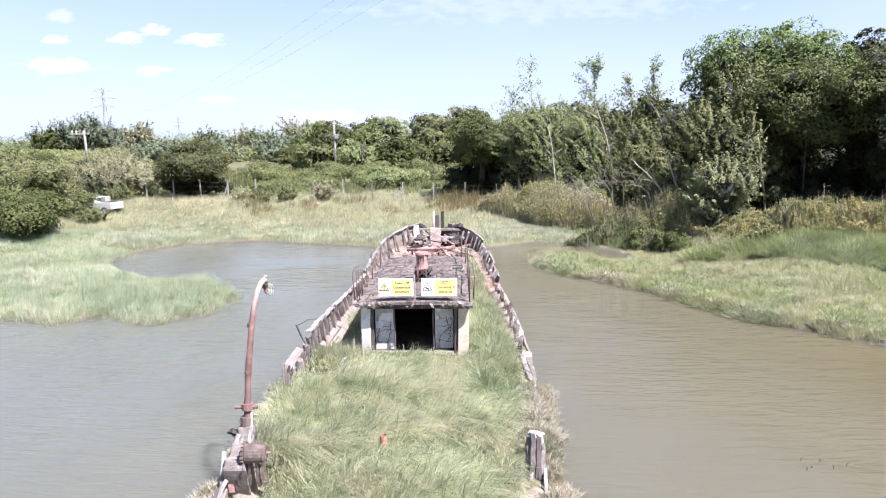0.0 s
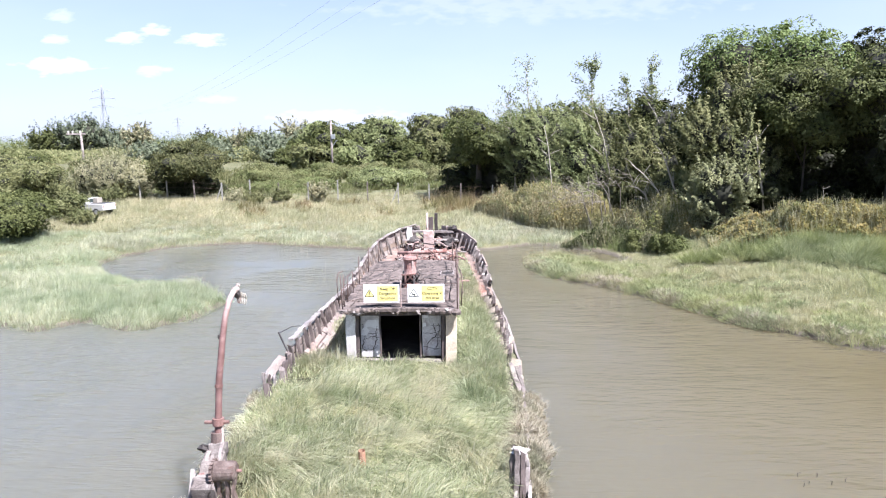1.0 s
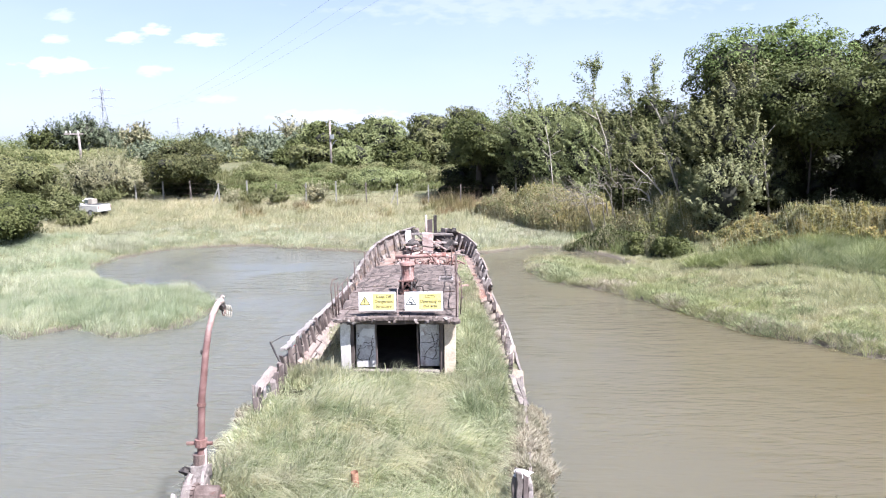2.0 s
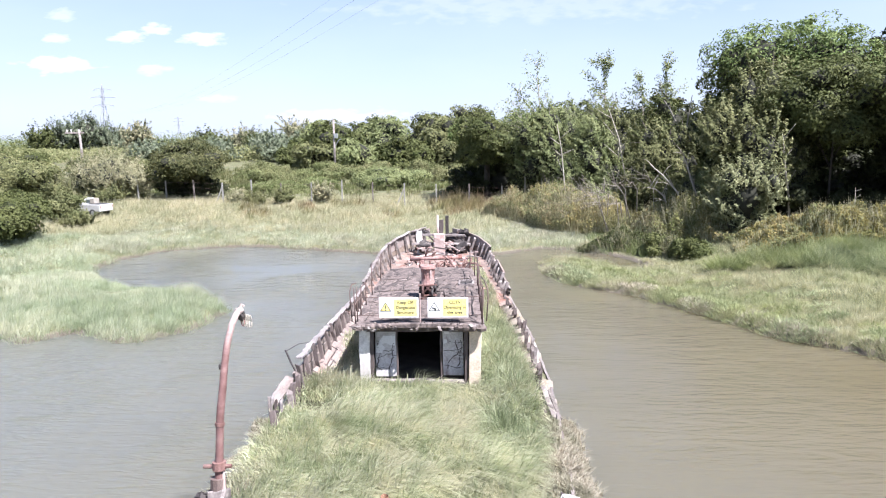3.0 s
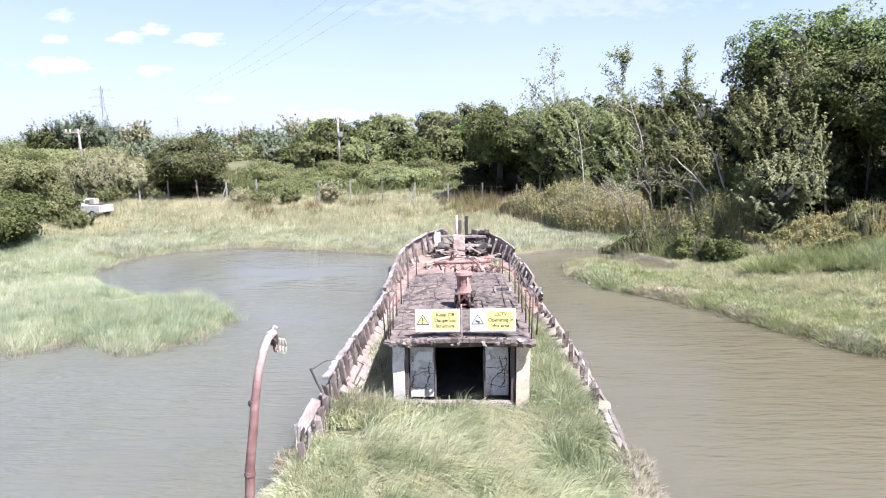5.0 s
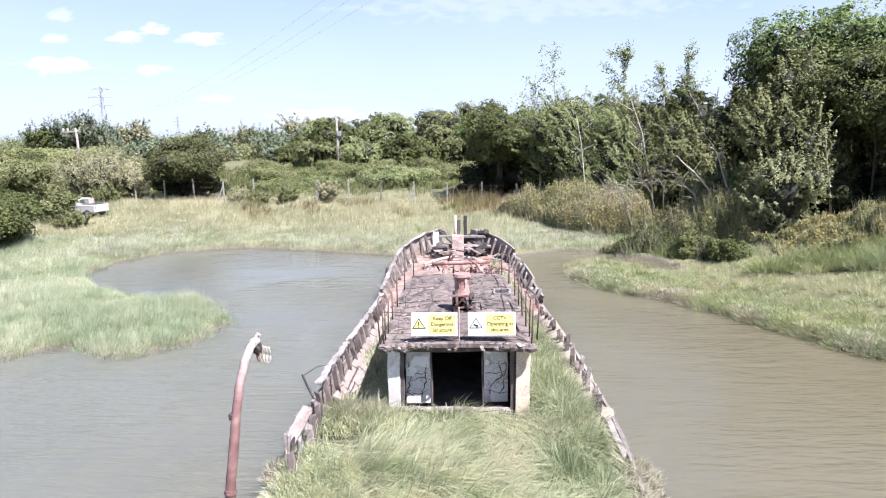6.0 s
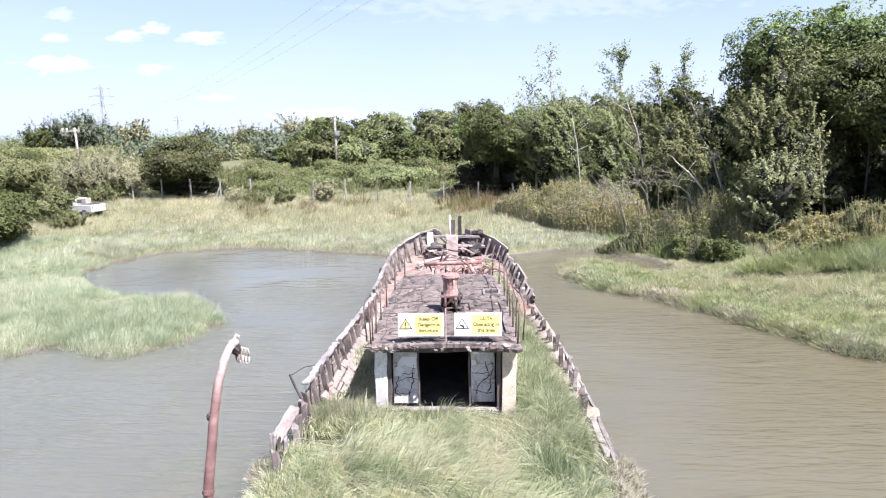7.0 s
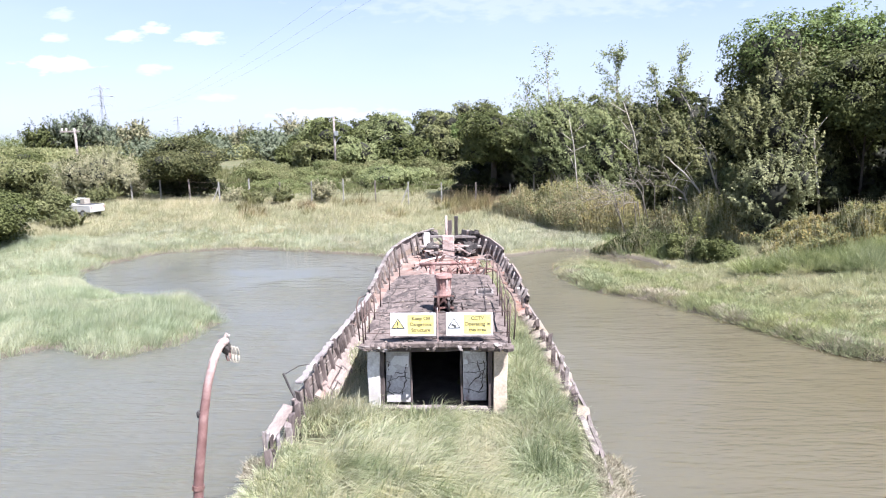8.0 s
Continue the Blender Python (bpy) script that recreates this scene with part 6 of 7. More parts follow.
def torn_sheet(x0, x1, y0, y1, lift, rnd):
    """A felt sheet with torn edges lying on the roof."""
    n, m = 6, 6
    top, bot = [], []
    for i in range(m + 1):
        rt, rb = [], []
        for k in range(n + 1):
            u, v = k / n, i / m
            x = x0 + (x1 - x0) * u + (rnd.gauss(0, 0.022) if k in (0, n) else 0)
            y = y0 + (y1 - y0) * v + (rnd.gauss(0, 0.03) if i in (0, m) else 0)
            z = roof_z(x, y) + lift + rnd.gauss(0, 0.004) + (0.010 if k in (0, n) or i in (0, m) else 0) * rnd.random()
            rt.append((x, y, z + 0.004))
            rb.append((x, y, z - 0.004))
        top.append(rt), bot.append(rb)
    s = Shape().grid(top)
    s.grid([r[::-1] for r in bot])
    edge = [(0, k) for k in range(n + 1)] + [(i, n) for i in range(1, m + 1)] + [(m, k) for k in range(n - 1, -1, -1)] + [(i, 0) for i in range(m - 1, 0, -1)]
    ring = [top[i][k] for i, k in edge] + [top[0][0]]
    low = [bot[i][k] for i, k in edge] + [bot[0][0]]
    return s.grid([ring, low])


def cracks(rnd, x0, x1, z0, z1, face):
    """Branching gaps in brittle render, each laid on as a thin dark ridge."""
    out = []

    def run(pts, w):
        s = Shape()
        for (ax, az), (bx, bz) in zip(pts, pts[1:]):
            d = Vector((bx - ax, 0, bz - az))
            s.timber((ax, face(az), az), Vector((bx, face(bz), bz)) + d * 0.15, w * rnd.uniform(0.4, 1.2), 0.007, (0, 1, 0), 1, 0.0)
        out.append(s)
    ups = []
    for k in (0.3, 0.7):
        x, z = x0 + (x1 - x0) * (k + rnd.uniform(-.08, .08)), z0 + 0.03
        pts = [(x, z)]
        while z < z1 - rnd.uniform(0.06, 0.3):
            x = min(max(x + rnd.gauss(0, 0.032), x0 + 0.03), x1 - 0.03)
            z += rnd.uniform(0.04, 0.075)
            pts.append((x, z))
        run(pts, 0.019)
        ups.append(pts)
    for k in range(4):
        z = z0 + (z1 - z0) * (0.12 + 0.2 * k) + rnd.uniform(-.04, .04)
        x, e = (x0 + 0.02, x1 - 0.03) if k % 2 == 0 else (rnd.choice(ups[0])[0], x1 - 0.02)
        pts = [(x, z)]
        while x < e - 0.04:
            x += rnd.uniform(0.035, 0.065)
            z += rnd.gauss(0.004, 0.02)
            pts.append((min(x, x1 - 0.012), max(z, z0 + 0.01)))
        if len(pts) > 1:
            run(pts, 0.010)
    return out


def build_deckhouse():
    rnd = random.Random(33)
    ob = thing("deckhouse", "low deckhouse with flaking white front and torn felt roof", "deckhouse", (0, 0, 0))
    # roof deck
    rows_t, rows_b = [], []
    for i in range(23):
        y = RY0 - 0.03 + (RY1 - RY0 + 0.03) * i / 22
        a, b = roof_edge(y)
        rows_t.append([(a + (b - a) * k / 10, y, roof_z(a + (b - a) * k / 10, y)) for k in range(11)])
        rows_b.append([(a + (b - a) * k / 10, y, roof_z(a + (b - a) * k / 10, y) - 0.07) for k in range(11)])
    s = Shape().grid(rows_t)
    s.grid([r[::-1] for r in rows_b])
    s.grid([[r[0] for r in rows_t], [r[0] for r in rows_b]]).grid([[r[-1] for r in rows_b], [r[-1] for r in rows_t]])
    s.grid([rows_t[0], rows_b[0]]).grid([rows_b[-1], rows_t[-1]])
    part("roof", s, FELT, ob, "flat roof of tarred felt, torn and patched", smooth=False)
    for k in range(46):
        w, ln = rnd.uniform(0.35, 1.1), rnd.uniform(0.35, 1.1)
        y = rnd.uniform(RY0 + 0.03, RY1 - 0.1 - ln)
        a, b = roof_edge(y + ln)
        x = rnd.uniform(a + 0.01, b - w - 0.01)
        if abs(x + w / 2 - 1.34) < 0.35 + w / 2 and abs(y + ln / 2 - 16.05) < 0.3 + ln / 2:
            continue
        part("felt_sheet", torn_sheet(x, x + w, y, y + ln, 0.003 + 0.0011 * (k % 9), rnd), FELT, ob)
    for mat, count in ((CRACK, 60), (SILT, 26)):
        for k in range(count):
            y = rnd.uniform(RY0 + 0.1, RY1 - 0.15)
            a, b = roof_edge(y)
            x = rnd.uniform(a + 0.08, b - 0.08)
            r = rnd.uniform(0.015, 0.055) * (1.4 if mat is CRACK else 0.6)
            z = roof_z(x, y) + 0.022
            s = Shape()
            n = rnd.randint(4, 6)
            ring = [(x + r * rnd.uniform(0.5, 1.5) * math.cos(6.283 * j / n), y + r * rnd.uniform(0.6, 2.2) * math.sin(6.283 * j / n)) for j in range(n)]
            tilt = rnd.uniform(-.12, .12)
            pts = [(px, py, z + (px - x) * tilt) for px, py in ring] + [(px, py, z - 0.012) for px, py in ring]
            s.add(pts, [tuple(range(n)), tuple(range(2 * n - 1, n - 1, -1))] + [(j, (j + 1) % n, n + (j + 1) % n, n + j) for j in range(n)])
            part("felt_flake", s, mat, ob)
    for k in (0, 2, 5, 8):
        y0, n = RY0 + 0.25 + rnd.uniform(0, 1.2), 8
        y1 = RY1 - rnd.uniform(0.2, 1.6)
        xs = 0.16 + 0.275 * k
        seam = [(xs + 0.04 * math.sin(i * 1.9 + k), y0 + (y1 - y0) * i / n, roof_z(xs, y0 + (y1 - y0) * i / n) + 0.014) for i in range(n + 1)]
        part("roof_seam", Shape().tube(seam, [rnd.uniform(0.006, 0.015) for _ in seam], 5), CRACK, ob)
    # No opening is cut: a black sheet paints the hatch's darkness.
    part("hatch_shade", Shape().box((2.23, 17.5, RZ + 0.055), (0.30, 0.34, 0.012)), BLACK_IRON, ob, "black sheet that stands in for the dark hatch opening")
    for a, b in (((2.06, 17.3), (2.06, 17.72)), ((2.06, 17.72), (2.42, 17.74)), ((2.40, 17.3), (2.41, 17.72)), ((2.05, 17.3), (2.42, 17.29))):
        part("hatch_coaming", Shape().timber((*a, RZ + 0.06), (*b, RZ + 0.06), 0.04, 0.05, (0, 0, 1), 4, 0.01, 0.02, rnd), GREY_WOOD, ob)
    # curled remains of the front edging
    for a, b, r in (((RX0 - 0.02, 13.93, RZ - 0.02), (0.62, 13.90, RZ + 0.0), 0.055), ((2.0, 13.90, RZ - 0.02), (RX1 + 0.03, 13.93, RZ - 0.06), 0.06)):
        s = Shape()
        a, b = Vector(a), Vector(b)
        n = 12
        pts = [a.lerp(b, k / n) + Vector((0, rnd.gauss(0, 0.012), rnd.gauss(0, 0.012))) for k in range(n + 1)]
        s.tube(pts, [r * rnd.uniform(0.65, 1.25) for _ in pts], 7)
        part("torn_edging", s, FELT, ob, "curled torn felt edging")
    for k in range(26):
        x, y = rnd.uniform(0.45, 2.15), rnd.uniform(13.93, 14.04)
        s = Shape().timber((x, y, RZ + rnd.uniform(-0.06, 0.03)), (x + rnd.uniform(-.12, .12), y - rnd.uniform(-0.02, 0.05), RZ + rnd.uniform(-0.07, 0.03)), rnd.uniform(0.02, 0.07), rnd.uniform(0.012, 0.03), (0, 1, 0.6), 3, 0.02, 0.02, rnd)
        part("torn_edging", s, rnd.choice((CRACK, FELT, GREY_WOOD, WORN_WOOD)), ob)
    for x in (-0.02, 0.22, 0.44, 1.95, 2.2, 2.42):
        for k in range(3):
            s = Shape().lump((x + rnd.uniform(-.12, .12), 13.92 + rnd.uniform(-.03, .03), RZ - 0.02 + rnd.uniform(-.05, .03)), (rnd.uniform(.06, .14), 0.05, rnd.uniform(.02, .05)), rnd, 7, 0.4)
            part("torn_edging", s, rnd.choice((FELT, WORN_WOOD, GREY_WOOD)), ob)
    # Dark timber paints the shaded recess between eave and door leaves.
    part("lintel", Shape().timber((0.2, 14.15, RZ - 0.12), (2.38, 14.15, RZ - 0.125), 0.12, 0.09, (0, 0, 1), 6, 0.006, 0, rnd), DARK_WOOD, ob, "dark lintel that stands in for the shaded eave recess", bevel=0.008)
    # side and end walls
    zt, zb = RZ - 0.03, 0.42
    for x, m in ((0.06, CREAM), (2.46, CREAM)):
        s = Shape()
        inner = 0.06 if x < 1 else -0.06
        y1 = RY1 - 0.3
        xe = x + (0.24 if x < 1 else -0.24)
        pts = [(x, 14.2), (x, 17.0), (x + (xe - x) * 0.3, 18.7), (xe, y1)]
        s.grid([[(px, py, z) for px, py in pts] for z in (zb, zt)])
        s.grid([[(px + inner, py, z) for px, py in pts] for z in (zt, zb)])
        part("side_wall", s, m, ob)
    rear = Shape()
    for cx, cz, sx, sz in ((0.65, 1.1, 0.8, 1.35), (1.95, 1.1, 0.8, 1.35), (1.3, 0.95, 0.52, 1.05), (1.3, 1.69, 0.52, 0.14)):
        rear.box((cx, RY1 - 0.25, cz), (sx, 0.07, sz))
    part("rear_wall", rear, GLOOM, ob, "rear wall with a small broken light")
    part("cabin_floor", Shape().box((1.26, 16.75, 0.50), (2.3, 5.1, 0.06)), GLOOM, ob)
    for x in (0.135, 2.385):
        part("gloom_panel", Shape().box((x, 16.0, 1.12), (0.02, 3.6, 1.2)), GLOOM, ob)
    # front: corner boards, cracked panels either side of the doorway
    part("corner_board", Shape().timber((0.15, 14.15, 0.50), (0.16, 14.15, RZ - 0.09), 0.21, 0.07, (0, 1, 0), 6, 0.004, 0.01, rnd), WHITE, ob, "white painted corner board", bevel=0.008)
    part("corner_board", Shape().timber((2.37, 14.13, 0.50), (2.38, 14.13, RZ - 0.10), 0.24, 0.07, (0, 1, 0), 6, 0.004, 0.01, rnd), CREAM, ob, "cream rendered corner board", bevel=0.008)
    for x in (0.29, 2.20):
        part("jamb", Shape().timber((x, 14.17, 0.45), (x, 14.17, RZ - 0.08), 0.08, 0.06, (0, 1, 0), 5, 0.008, 0.02, rnd), DARK_WOOD, ob, bevel=0.006)
    for x0, x1, y0, lean in ((0.33, 0.77, 14.40, 0.04), (1.72, 2.14, 14.42, 0.0)):
        p = part("door_leaf", Shape().timber(((x0 + x1) / 2, y0 - lean, 0.62), ((x0 + x1) / 2, y0 + 0.02, RZ - 0.13), x1 - x0, 0.05, (0, 1, 0), 6, 0.003, 0.012, rnd), DOOR, ob, "folded door leaf of greyed white, deeply cracked render", bevel=0.008)
        for s in cracks(rnd, x0, x1, 0.74, RZ - 0.24, lambda z: y0 - 0.028 - lean + (lean + 0.02) * (z - 0.72) / (RZ - 0.89)):
            part("crack", s, CRACK, p, "black crack in the render")
        # Sunlight on the leaves is put in as bright white plates.
        sun_patches = (((0.43, 1.30), (0.42, 1.36), (0.50, 1.48), (0.745, 1.475), (0.74, 1.27), (0.62, 1.30), (0.55, 1.33)), ((0.345, 1.13), (0.36, 1.26), (0.44, 1.33), (0.54, 1.24), (0.47, 1.12))) if lean else (((1.735, 1.30), (1.74, 1.40), (1.80, 1.39), (1.81, 1.32)), ((1.74, 1.52), (1.76, 1.58), (1.86, 1.57), (1.84, 1.50)))
        for ring in sun_patches:
            n = len(ring)
            yf = lambda z: y0 - 0.026 - lean + (lean + 0.02) * (z - 0.72) / (RZ - 0.89)
            pts = [(x, yf(z) - 0.006, z) for x, z in ring] + [(x, yf(z) + 0.004, z) for x, z in ring]
            part("paint_flake", Shape().add(pts, [tuple(range(n)), tuple(range(2 * n - 1, n - 1, -1))] + [(j, (j + 1) % n, n + (j + 1) % n, n + j) for j in range(n)]), SUN_PATCH, p, "bright white plate that paints a patch of sunlight")
    for x in (0.80, 1.69):
        part("door_post", Shape().timber((x, 14.2, 0.45), (x, 14.2, RZ - 0.1), 0.035, 0.06, (0, 1, 0), 5, 0.005, 0.01, rnd), DARK_WOOD, ob, bevel=0.006)
    part("sill", Shape().timber((0.3, 13.94, 0.68), (2.15, 13.94, 0.66), 0.14, 0.055, (0, 0, 1), 8, 0.012, 0.02, rnd), WORN_WOOD, ob, "worn door sill", bevel=0.008)
    part("rotten_rail", Shape().timber((0.30, 13.90, 0.62), (0.78, 13.88, 0.60), 0.10, 0.07, (0, 0, 1), 5, 0.014, 0.03, rnd), RUST, ob, "red-brown rotten bottom rail", bevel=0.01)
    return ob


build_deckhouse()


def build_guard_rail():
    rnd = random.Random(8)
    ob = thing("guard_rail", "thin rusty guard rail round the deckhouse roof", "railing", (0, 0, 0))
    H = 0.74

    def post(x, y, h, lean=(0, 0)):
        z = roof_z(x, y)
        part("post", Shape().tube([(x, y, z - 0.06), (x + lean[0] * 0.5, y + lean[1] * 0.5, z + h * 0.5), (x + lean[0], y + lean[1], z + h)], 0.014, 6), RAIL, ob, smooth=True)
    for y, h, lx in ((14.02, 0.76, -0.02), (14.25, 0.72, 0.0), (14.7, 0.6, 0.02), (15.5, 0.5, 0.0), (16.5, 0.72, 0.0), (18.0, 0.7, 0.02), (19.4, 0.7, 0.0)):
        a, b = roof_edge(y)
        post(a + 0.05, y, h, (lx, 0))
    for y, h, lx in ((14.02, 0.70, 0.03), (14.4, 0.72, 0.02), (15.0, 0.62, 0.0), (15.7, 0.6, -0.02), (16.5, 0.66, 0.0), (17.4, 0.70, 0.0), (18.5, 0.68, 0.02), (19.5, 0.6, 0.0)):
        a, b = roof_edge(y)
        post(b - 0.05, y, h, (lx, 0))
    z = RZ + 0.05
    part("hoop", Shape().tube([(2.60, 14.02, z + 0.02), (2.63, 14.0, z + 0.5), (2.62, 14.1, z + 0.66), (2.58, 14.4, z + 0.74), (2.53, 15.0, z + 0.70)], 0.013, 6), RAIL, ob, "bent rusty end hoop", smooth=True)
    part("hoop", Shape().tube([(-0.06, 14.02, z + 0.02), (-0.09, 14.0, z + 0.62), (-0.06, 14.08, z + 0.76), (0.0, 14.3, z + 0.74)], 0.013, 6), RAIL, ob, smooth=True)
    for side, y0, y1, h in ((1, 14.4, 17.4, 0.66), (1, 14.4, 16.5, 0.34), (0, 14.25, 15.5, 0.52), (0, 14.02, 14.7, 0.36), (1, 17.4, 19.5, 0.60)):
        pts = []
        for k in range(7):
            y = y0 + (y1 - y0) * k / 6
            e = roof_edge(y)[side] + (0.05 if side == 0 else -0.05)
            pts.append((e, y, z + h + 0.02 * math.sin(k)))
        part("rail", Shape().tube(pts, 0.011, 6), RAIL, ob, smooth=True)
    for h in (0.12, 0.49):
        part("wire", Shape().tube([(0.0, 14.06, z + h + 0.02), (0.6, 14.06, z + h), (1.9, 14.06, z + h), (2.54, 14.06, z + h + 0.02)], 0.007, 5), RAIL, ob)
    part("stay", Shape().tube([(1.29, 14.06, z - 0.08), (1.29, 14.06, z + 0.58)], 0.012, 6), PALE_RUST, ob)


build_guard_rail()


def lettering(text, x, z, size, parent, y=-0.0118):
    cu = bpy.data.curves.new("lettering", "FONT")
    cu.body, cu.size, cu.align_x, cu.align_y, cu.extrude = text, size, "CENTER", "CENTER", 0.001
    cu.offset = 0.0012
    tmp = new("lettering", cu)
    me = bpy.data.meshes.new_from_object(tmp.evaluated_get(bpy.context.evaluated_depsgraph_get()))
    bpy.data.objects.remove(tmp)
    me.materials.clear()
    me.materials.append(SIGN_BLACK)
    ob = new("lettering", me)
    ob.parent = parent
    ob.matrix_local = pose(x, y, z, 90, 0, 0)
    return ob


def build_sign(x0, x1, lines, label, camera_mark):
    w, h = x1 - x0, 0.40
    ob = thing("warning_sign", label, "sign", ((x0 + x1) / 2, 14.03, RZ + 0.05 + 0.10 + h / 2), (-4, 0, 0), "warning signs")
    part("board", Shape().box((0, 0, 0), (w, 0.008, h)), SIGN_WHITE, ob, bevel=0.002)
    px = 0.17 * w
    part("yellow_panel", Shape().box((px, -0.008, 0), (w * 0.585, 0.004, h * 0.84)), SIGN_YELLOW, ob, "yellow text panel")
    tx, r = -0.335 * w, 0.135

    def tri(rr, y, mat, name):
        pts = [(tx + rr * math.sin(a), y, -0.012 + rr * math.cos(a) * 0.92) for a in (0, 2.0944, 4.18879)]
        return part(name, Shape().add(pts + [(p[0], y + 0.003, p[2]) for p in pts], [(0, 1, 2), (5, 4, 3), (0, 3, 4, 1), (1, 4, 5, 2), (2, 5, 3, 0)]), mat, ob)
    tri(r, -0.008, SIGN_BLACK, "triangle")
    tri(r * 0.76, -0.011, SIGN_YELLOW if not camera_mark else SIGN_WHITE, "triangle_field")
    s = Shape()
    if camera_mark:
        s.box((tx, -0.015, -0.02), (0.085, 0.003, 0.028), (0, 20, 0)).box((tx + 0.02, -0.015, -0.045), (0.02, 0.003, 0.035))
    else:
        s.add([(tx - 0.014, -0.016, 0.05), (tx + 0.014, -0.016, 0.05), (tx + 0.006, -0.016, -0.025), (tx - 0.006, -0.016, -0.025), (tx - 0.014, -0.013, 0.05), (tx + 0.014, -0.013, 0.05), (tx + 0.006, -0.013, -0.025), (tx - 0.006, -0.013, -0.025)],
              [(0, 1, 2, 3), (7, 6, 5, 4), (0, 4, 5, 1), (1, 5, 6, 2), (2, 6, 7, 3), (3, 7, 4, 0)])
        s.box((tx, -0.0145, -0.05), (0.02, 0.003, 0.02))
    part("pictogram", s, SIGN_BLACK, ob)
    for k, text in enumerate(lines):
        lettering(text, px, 0.100 - 0.100 * k, 0.086, ob)


build_sign(0.48, 1.26, ("Keep Off", "Dangerous", "Structure"), "white and yellow warning sign, Keep Off Dangerous Structure", False)
build_sign(1.44, 2.24, ("CCTV", "Operating in", "this area"), "white and yellow sign, CCTV Operating in this area", True)


def build_davit():
    rnd = random.Random(12)
    ob = thing("davit", "tall rusty iron davit with curved bleached head", "davit", (-0.86, 8.75, 1.22))
    knots = [(0.0, 0.0, 0.0), (0.02, 0.03, 0.35), (0.05, 0.10, 0.98), (0.075, 0.17, 1.28), (0.085, 0.25, 1.54), (0.10, 0.36, 1.80), (0.125, 0.49, 2.0), (0.15, 0.60, 2.10), (0.175, 0.68, 2.13)]
    pts, rad = [], []
    for k in range(25):
        u = k / 24 * (len(knots) - 1)
        i = min(int(u), len(knots) - 2)
        pts.append(Vector(knots[i]).lerp(Vector(knots[i + 1]), u - i))
        rad.append(0.050 - 0.013 * k / 24)
    part("post", Shape().tube(pts, rad, 12), DAVIT, ob, "rust-red tapering iron post bleaching towards its head", smooth=True)
    tip = Vector(pts[-1])
    part("cap", Shape().tube([tip - Vector((0.02, 0.06, 0.0)), tip, tip + Vector((0.02, 0.03, 0.0))], [0.041, 0.043, 0.030], 12), PALE_RUST, ob, "bleached pale cap", smooth=True)
    part("eye", Shape().tube([tip + Vector((0.0, 0, 0.03)), tip + Vector((0.015, 0.02, 0.075)), tip + Vector((0.045, 0.02, 0.05))], 0.016, 6), PALE_RUST, ob)
    for k in range(4):
        c = tip + Vector((0.015 + 0.030 * k, 0.02, -0.13 - 0.008 * k))
        ring = [c + Vector((0.022 * math.cos(a), 0.012, 0.085 * math.sin(a))) for a in np.linspace(0, 2 * math.pi, 11)]
        part("shackle", Shape().tube(ring, 0.010, 6), ROPE if k else RUST, ob, smooth=True)
    part("block", Shape().lump(tip + Vector((0.01, 0.01, -0.07)), (0.05, 0.04, 0.07), rnd), BLACK_IRON, ob)
    part("collar", Shape().tube([(0.02, 0.03, 0.32), (0.02, 0.04, 0.42)], 0.082, 12), RUST, ob)
    part("cross_bar", Shape().tube([(-0.17, 0.03, 0.36), (0.17, 0.04, 0.36)], 0.026, 8), RUST, ob)
    part("band", Shape().tube([(0.042, 0.085, 0.86), (0.044, 0.09, 0.90)], 0.057, 12), RUST, ob)
    part("cleat", Shape().lump((0.045, 0.24, 1.55), (0.028, 0.028, 0.036), rnd), BLACK_IRON, ob)
    part("cleat", Shape().box((0.07, 0.25, 1.54), (0.07, 0.03, 0.03)), RUST, ob)
    part("socket", Shape().tube([(0, 0.0, -0.1), (0, 0.02, 0.22)], [0.10, 0.09], 12), DULL_IRON, ob)
    part("stay", Shape().tube([(0.07, 0.03, 0.30), (0.12, -0.15, -0.25)], 0.018, 6), PALE_RUST, ob)
    # timber knee that carries it
    ob = thing("davit_knee", "cracked silvered timber knee carrying the davit", "timber knee", (-0.88, 8.55, 0.5))
    ob.scale = (0.8, 0.8, 1.0)
    part("knee", Shape().timber((-0.02, -0.42, 0.15), (0.0, 0.32, 0.46), 0.36, 0.60, (0, 0, 1), 7, 0.02, 0.05, rnd, 0.34), WORN_WOOD, ob, bevel=0.02)
    for k in range(5):
        a = -0.16 + 0.08 * k
        part("splinter", Shape().timber((a, -0.1 + rnd.uniform(-.2, .1), 0.3), (a * 0.8, 0.16 + rnd.uniform(-.06, .06), 0.66 + rnd.uniform(-.08, .12)), 0.06, 0.10, (0, -1, 0.6), 5, 0.012, 0.05, rnd), rnd.choice((WORN_WOOD, GREY_WOOD, DARK_WOOD)), ob)
    part("knee", Shape().timber((0.0, 0.1, 0.2), (0.02, 0.28, 0.76), 0.30, 0.30, (0, 1, 0), 5, 0.02, 0.04, rnd, 0.24), WORN_WOOD, ob, bevel=0.02)
    part("side_post", Shape().timber((-0.24, -0.55, -0.1), (-0.27, -0.15, 0.55), 0.08, 0.08, (1, 0, 0), 5, 0.014, 0.04, rnd), GREY_WOOD, ob, "bleached side post", bevel=0.01)
    part("rust_strap", Shape().timber((-0.08, -0.45, 0.05), (-0.12, -0.2, 0.52), 0.09, 0.05, (0, -1, 0.5), 5, 0.01, 0.02, rnd), RED_RUST, ob)
    part("iron_scrap", Shape().lump((-0.22, 0.22, 0.72), (0.10, 0.07, 0.05), rnd, 8, 0.4), BLACK_IRON, ob, "black iron scrap")
